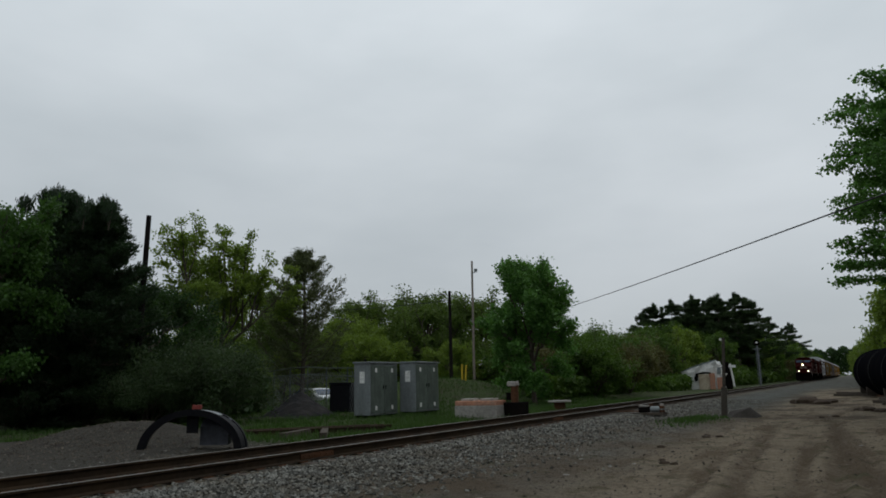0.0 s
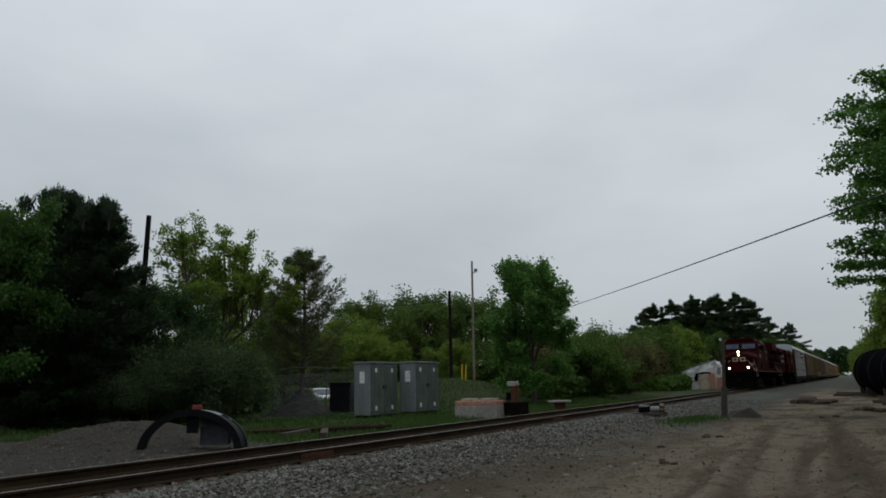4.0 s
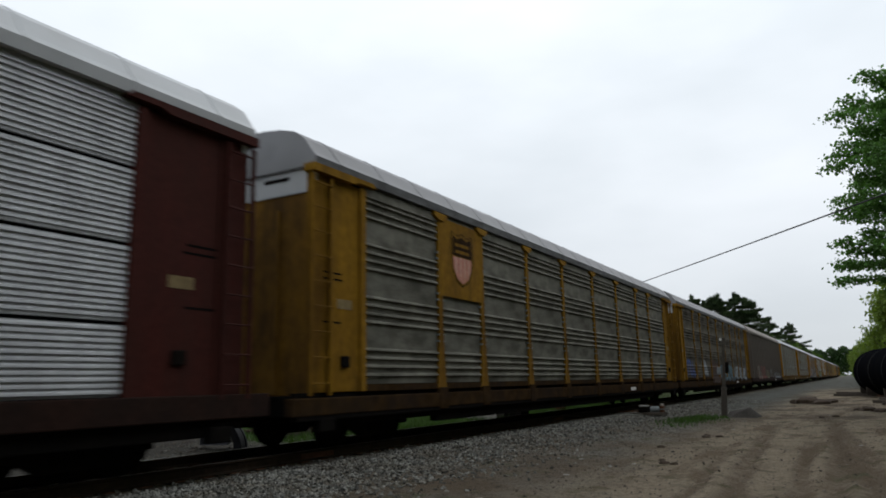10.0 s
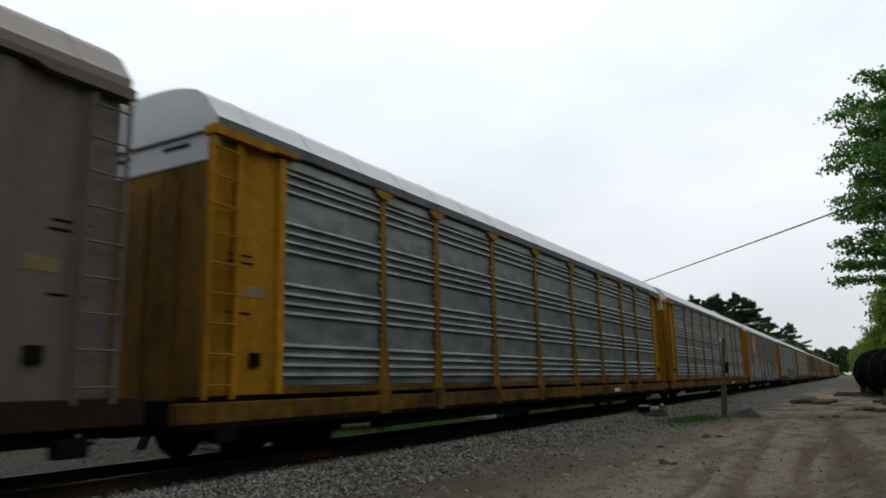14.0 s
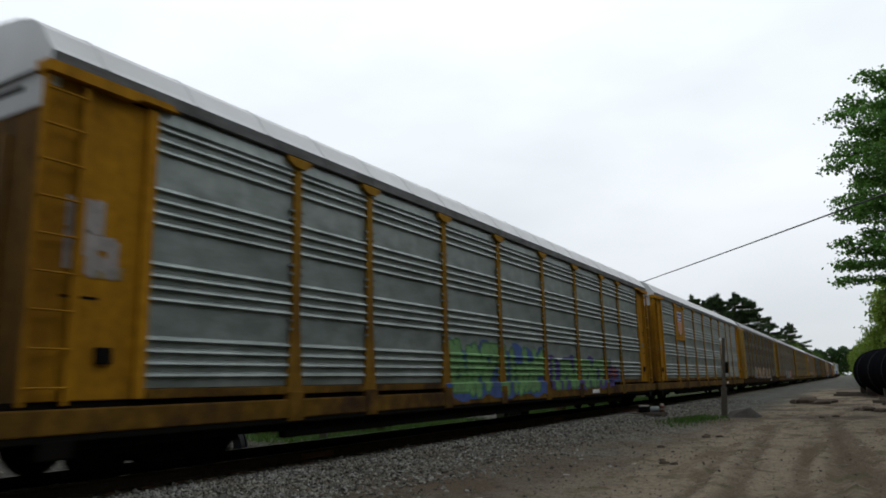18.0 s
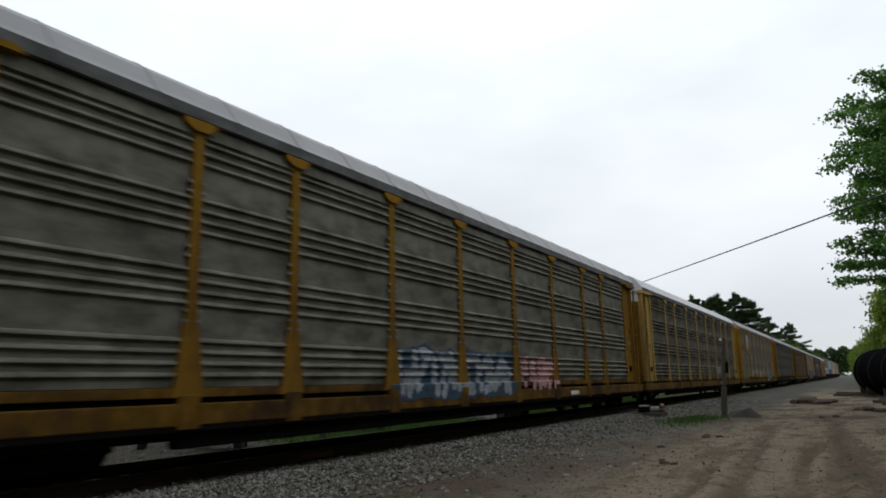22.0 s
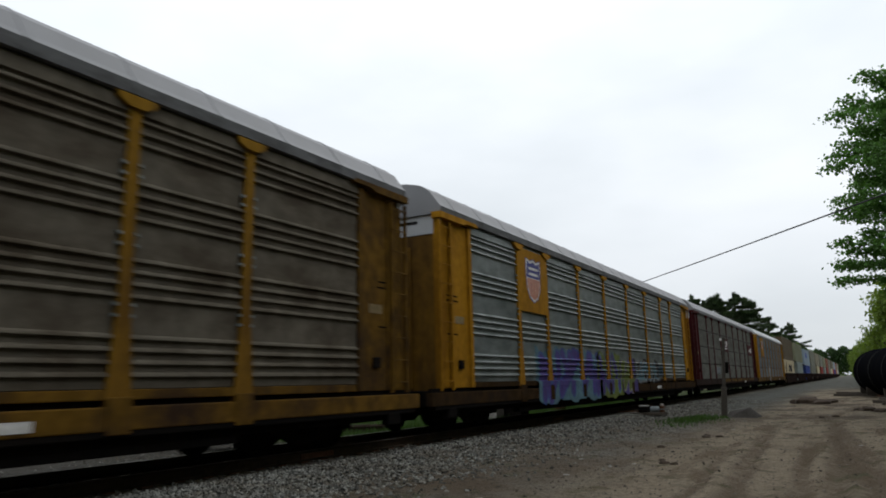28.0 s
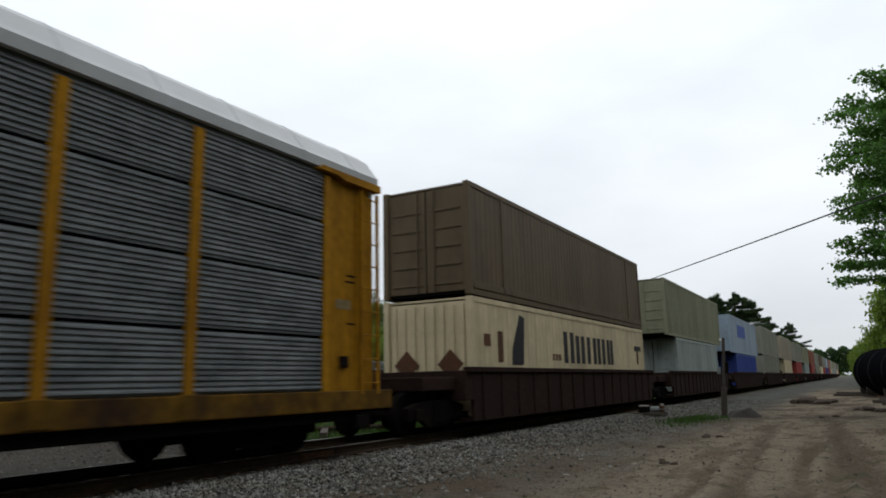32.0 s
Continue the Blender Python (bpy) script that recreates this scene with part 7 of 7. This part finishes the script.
def chain_fence(x0, y0, x1, y1):
    t = tagged(new("chain_link_fence"), "chain-link fence with grey steel rails", "fence")
    a, b = Vector((x0, y0, 0)), Vector((x1, y1, 0))
    n = 6
    pts = []
    for i in range(n + 1):
        p = a.lerp(b, i / n)
        p.z = float(ground_height(p.x, p.y))
        pts.append(p)
        part("fence_post", tube([p, p + Vector((0, 0, 2.2))], 0.03, 8), M_GALV_DOOR, t)
    for z in (2.15, 1.75):
        part("fence_rail", tube([p + Vector((0, 0, z)) for p in pts], 0.024, 6), M_GALV_DOOR, t)
    bm = bmesh.new()
    d = (b - a).normalized()
    ln = (b - a).length
    for k in range(int(ln / 0.22)):
        for s in (1, -1):
            q0 = a + d * (k * 0.22)
            q1 = q0 + d * (1.9 * 0.6 * s)
            if 0 <= (q1 - a).dot(d) <= ln:
                tube([q0 + Vector((0, 0, 0.1)), q1 + Vector((0, 0, 2.1))], 0.006, 3, bm, cap=False)
    part("mesh", bm, M_GALV, t, "wire mesh")


chain_fence(-22.5, 32.5, -10.6, 27.6)


def parked_car(x, y, turn):
    t = tagged(new("parked_car"), "white saloon car parked behind the fence", "car")
    t.matrix_basis = pose(x, y, float(ground_height(x, y)), 0, 0, turn)
    body = prism_x([(-2.2, 0.3), (-2.25, 0.75), (-1.5, 0.92), (-0.9, 1.42), (0.7, 1.45), (1.4, 0.98), (2.2, 0.85), (2.25, 0.3)], -0.85, 0.85)
    bmesh.ops.bevel(body, geom=list(body.edges), offset=0.08, segments=2, affect="EDGES")
    part("body", body, mat("car_white", (0.75, 0.77, 0.80), 0.25, spec=0.6, bump=0, var=0.03), t)
    for s in (-1, 1):
        a, b = sorted((s * 0.80, s * 0.862))
        part("side_window", prism_x([(-0.85, 0.98), (-0.75, 1.36), (0.6, 1.38), (1.1, 1.0)], a, b), M_GLASS, t)
        for y_ in (-1.4, 1.4):
            w = part("wheel", tube([(s * 0.70, y_, 0.32), (s * 0.90, y_, 0.32)], 0.32, 18), M_RUBBER, t)
            part("rim", tube([(s * 0.86, y_, 0.32), (s * 0.91, y_, 0.32)], 0.2, 14), M_GALV, w)
    part("windscreen", box(-0.7, 0.7, -0.02, 0.02, -0.28, 0.28, 0.01), M_GLASS, t, m=pose(0, -1.22, 1.18, -50, 0, 0))


parked_car(-24.6, 40.0, 80)


def dark_bin(x, y):
    t = tagged(new("waste_bin"), "black upright bin beside the cabinets", "bin")
    t.matrix_basis = pose(x, y, float(ground_height(x, y)), 0, 0, 20)
    part("body", box(-0.55, 0.55, -0.45, 0.45, 0, 1.35, 0.05), M_BLACKPLASTIC, t)
    part("lid", box(-0.58, 0.58, -0.50, 0.48, 1.35, 1.43, 0.03), M_BLACKPLASTIC, t)
    part("handle_bar", tube([(-0.5, 0.5, 1.3), (0.5, 0.5, 1.3)], 0.03, 6), M_BLACKPLASTIC, t)


dark_bin(-13.0, 28.6)


def steel_tank(x, y, turn):
    t = tagged(new("steel_tank"), "long black steel tank resting on timbers in the yard", "storage tank")
    t.matrix_basis = pose(x, y, 0.0, 0, 0, turn)
    R, zc, ln = 1.48, 1.50, 17.6
    bm = tube([(0, 0.0, zc), (0, 0.10, zc), (0, 0.26, zc), (0, 0.48, zc), (0, ln - 0.48, zc), (0, ln - 0.12, zc), (0, ln, zc)], [0.70, 1.10, 1.34, R, R, 1.22, 0.75], 40)
    tank = part("tank", bm, mat("tank_black", (0.0042, 0.0046, 0.0058), 0.38, dirt=(0.009, 0.008, 0.007), dirt_amt=0.4, streak=5, spec=0.0, bump=0.04), t, smooth=True)
    for y_ in (1.15, 6.4, 10.8, ln - 2.4):
        part("band", tube([(0, y_, zc), (0, y_ + 0.10, zc)], R + 0.010, 40), mat("band_steel", (0.030, 0.031, 0.030), 0.7, spec=0.0), tank)
    part("manway", tube([(0, 7.4, zc + R - 0.1), (0, 7.4, zc + R + 0.3)], 0.45, 16), M_STEEL_DARK, tank)
    for y_ in (0.5, 2.6, 8.0, 14.0, 16.6):
        part("bearer", box(-1.5, 1.5, y_ - 0.14, y_ + 0.14, -0.1, 0.09, 0.015), M_TIE, t)
        for s in (-1, 1):
            part("wedge", prism([(s * 0.55, 0.09), (s * 1.25, 0.09), (s * 1.25, 0.62)], y_ - 0.12, y_ + 0.12), M_TIE, t)


steel_tank(12.75, 39.4, 7.5)


def siding():
    t = tagged(new("siding_track"), "rusty stub siding half buried in dirt", "railway track", kind="structure")
    t.matrix_basis = pose(12.75, 39.4, 0, 0, 0, 7.5)
    for s in (-1, 1):
        part("rail", prism([(s * 0.75 + px, -0.07 + pz) for px, pz in RAIL_PROFILE], -9, 20), M_RUSTY, t)
    for k in range(48):
        link("tie", cached("siding_tie", lambda: bm_mesh("tie", box(-1.3, 1.3, -0.11, 0.11, -0.17, 0.0, 0.012), M_TIE)), t, pose(0, -8.8 + k * 0.6, -0.05))


siding()


def timber(x, y, z, ln, turn, label):
    ob = tagged(new("timber", bm_mesh("timber", box(-0.11, 0.11, -ln / 2, ln / 2, 0, 0.17, 0.015), M_TIE)), label, "timber", "loose timbers")
    ob.matrix_basis = pose(x, y, float(ground_height(x, y)) + z, 0, 0, turn)


timber(8.9, 55.0, -0.03, 2.4, 70, "old railway tie lying in the dirt")
timber(9.2, 57.2, -0.02, 2.4, 85, "old railway tie lying in the dirt")
timber(8.6, 58.6, 0.0, 2.2, 40, "old railway tie lying in the dirt")
timber(10.9, 41.2, -0.02, 2.4, 62, "old railway tie lying in the dirt")
timber(10.6, 44.0, 0.0, 2.0, 20, "old railway tie lying in the dirt")
timber(11.0, 38.2, -0.03, 1.8, 100, "old railway tie lying in the dirt")


def soil_heap(x, y):
    bm = bmesh.new()
    bmesh.ops.create_grid(bm, x_segments=26, y_segments=26, size=2.2)
    rng = random.Random(12)
    for v in bm.verts:
        q = math.hypot(v.co.x / 1.9, v.co.y / 1.5)
        v.co.z = max(0.0, 1.15 * (1 - q) ** 1.0 if q < 1 else 0) * (1 + 0.10 * math.sin(v.co.x * 5) * math.sin(v.co.y * 6)) + rng.uniform(-0.03, 0.03) - 0.05
    ob = tagged(new("soil_mound", bm_mesh("soil_mound", bm, mat("mound_soil", (0.011, 0.011, 0.012), 0.95, var=0.4, dirt=(0.045, 0.04, 0.035), bump=0.9, bump_scale=12))), "low heap of dark soil by the fence", "soil heap")
    ob.matrix_basis = pose(x, y, float(ground_height(x, y)))


soil_heap(-13.9, 26.4)


def litter():
    rng = random.Random(8)
    shapes = [bm_mesh("scrap", box(-0.045, 0.045, -0.02, 0.02, 0, 0.010, 0.003), M_CONC)]
    for (x, y, turn) in ((5.15, 8.0, 50), (5.3, 10.6, 20), (5.9, 12.2, 80), (9.6, 14.2, 10), (9.2, 17.0, 40), (8.3, 29.0, 15), (9.55, 32.0, 70), (6.3, 20.4, 35), (4.7, 13.0, 60)):
        ob = tagged(new("paper_scrap", shapes[0]), "scrap of pale litter on the dirt", "litter", "litter")
        ob.matrix_basis = pose(x, y, float(ground_height(x, y)) + 0.012, 6, 0, turn)
    clod = mat("clod", (0.045, 0.032, 0.022), 0.95, var=0.4, bump=0.9, bump_scale=14)
    for (x, y, s) in ((9.5, 32.2, 0.30), (9.85, 32.0, 0.24), (9.2, 32.5, 0.20), (10.1, 32.6, 0.18), (7.0, 40.5, 0.60), (7.6, 40.0, 0.42), (6.5, 41.2, 0.40), (8.0, 41.5, 0.30), (6.35, 12.4, 0.09), (6.55, 12.2, 0.07), (6.2, 12.9, 0.06), (8.1, 27.5, 0.10), (8.5, 28.3, 0.12), (5.6, 15.4, 0.08), (6.0, 18.2, 0.10), (6.25, 18.5, 0.09), (5.9, 18.9, 0.08)):
        bm = bmesh.new()
        bmesh.ops.create_icosphere(bm, subdivisions=2, radius=s)
        for v in bm.verts:
            v.co *= rng.uniform(0.75, 1.2)
            v.co.z *= 0.5
        ob = tagged(new("clod_of_earth", bm_mesh("clod_of_earth", bm, clod)), "lump of dark earth on the track", "clod", "clods")
        ob.matrix_basis = pose(x, y, float(ground_height(x, y)) + 0.1 * s)


litter()
build_ballast()


def motions():
    """The whole train rolls past, all its vehicles together."""
    for ob, offset, turned, z in MOVERS:
        walk(ob, [(t, on_line(head + offset, z, turned)) for t, head in HEAD])


motions()
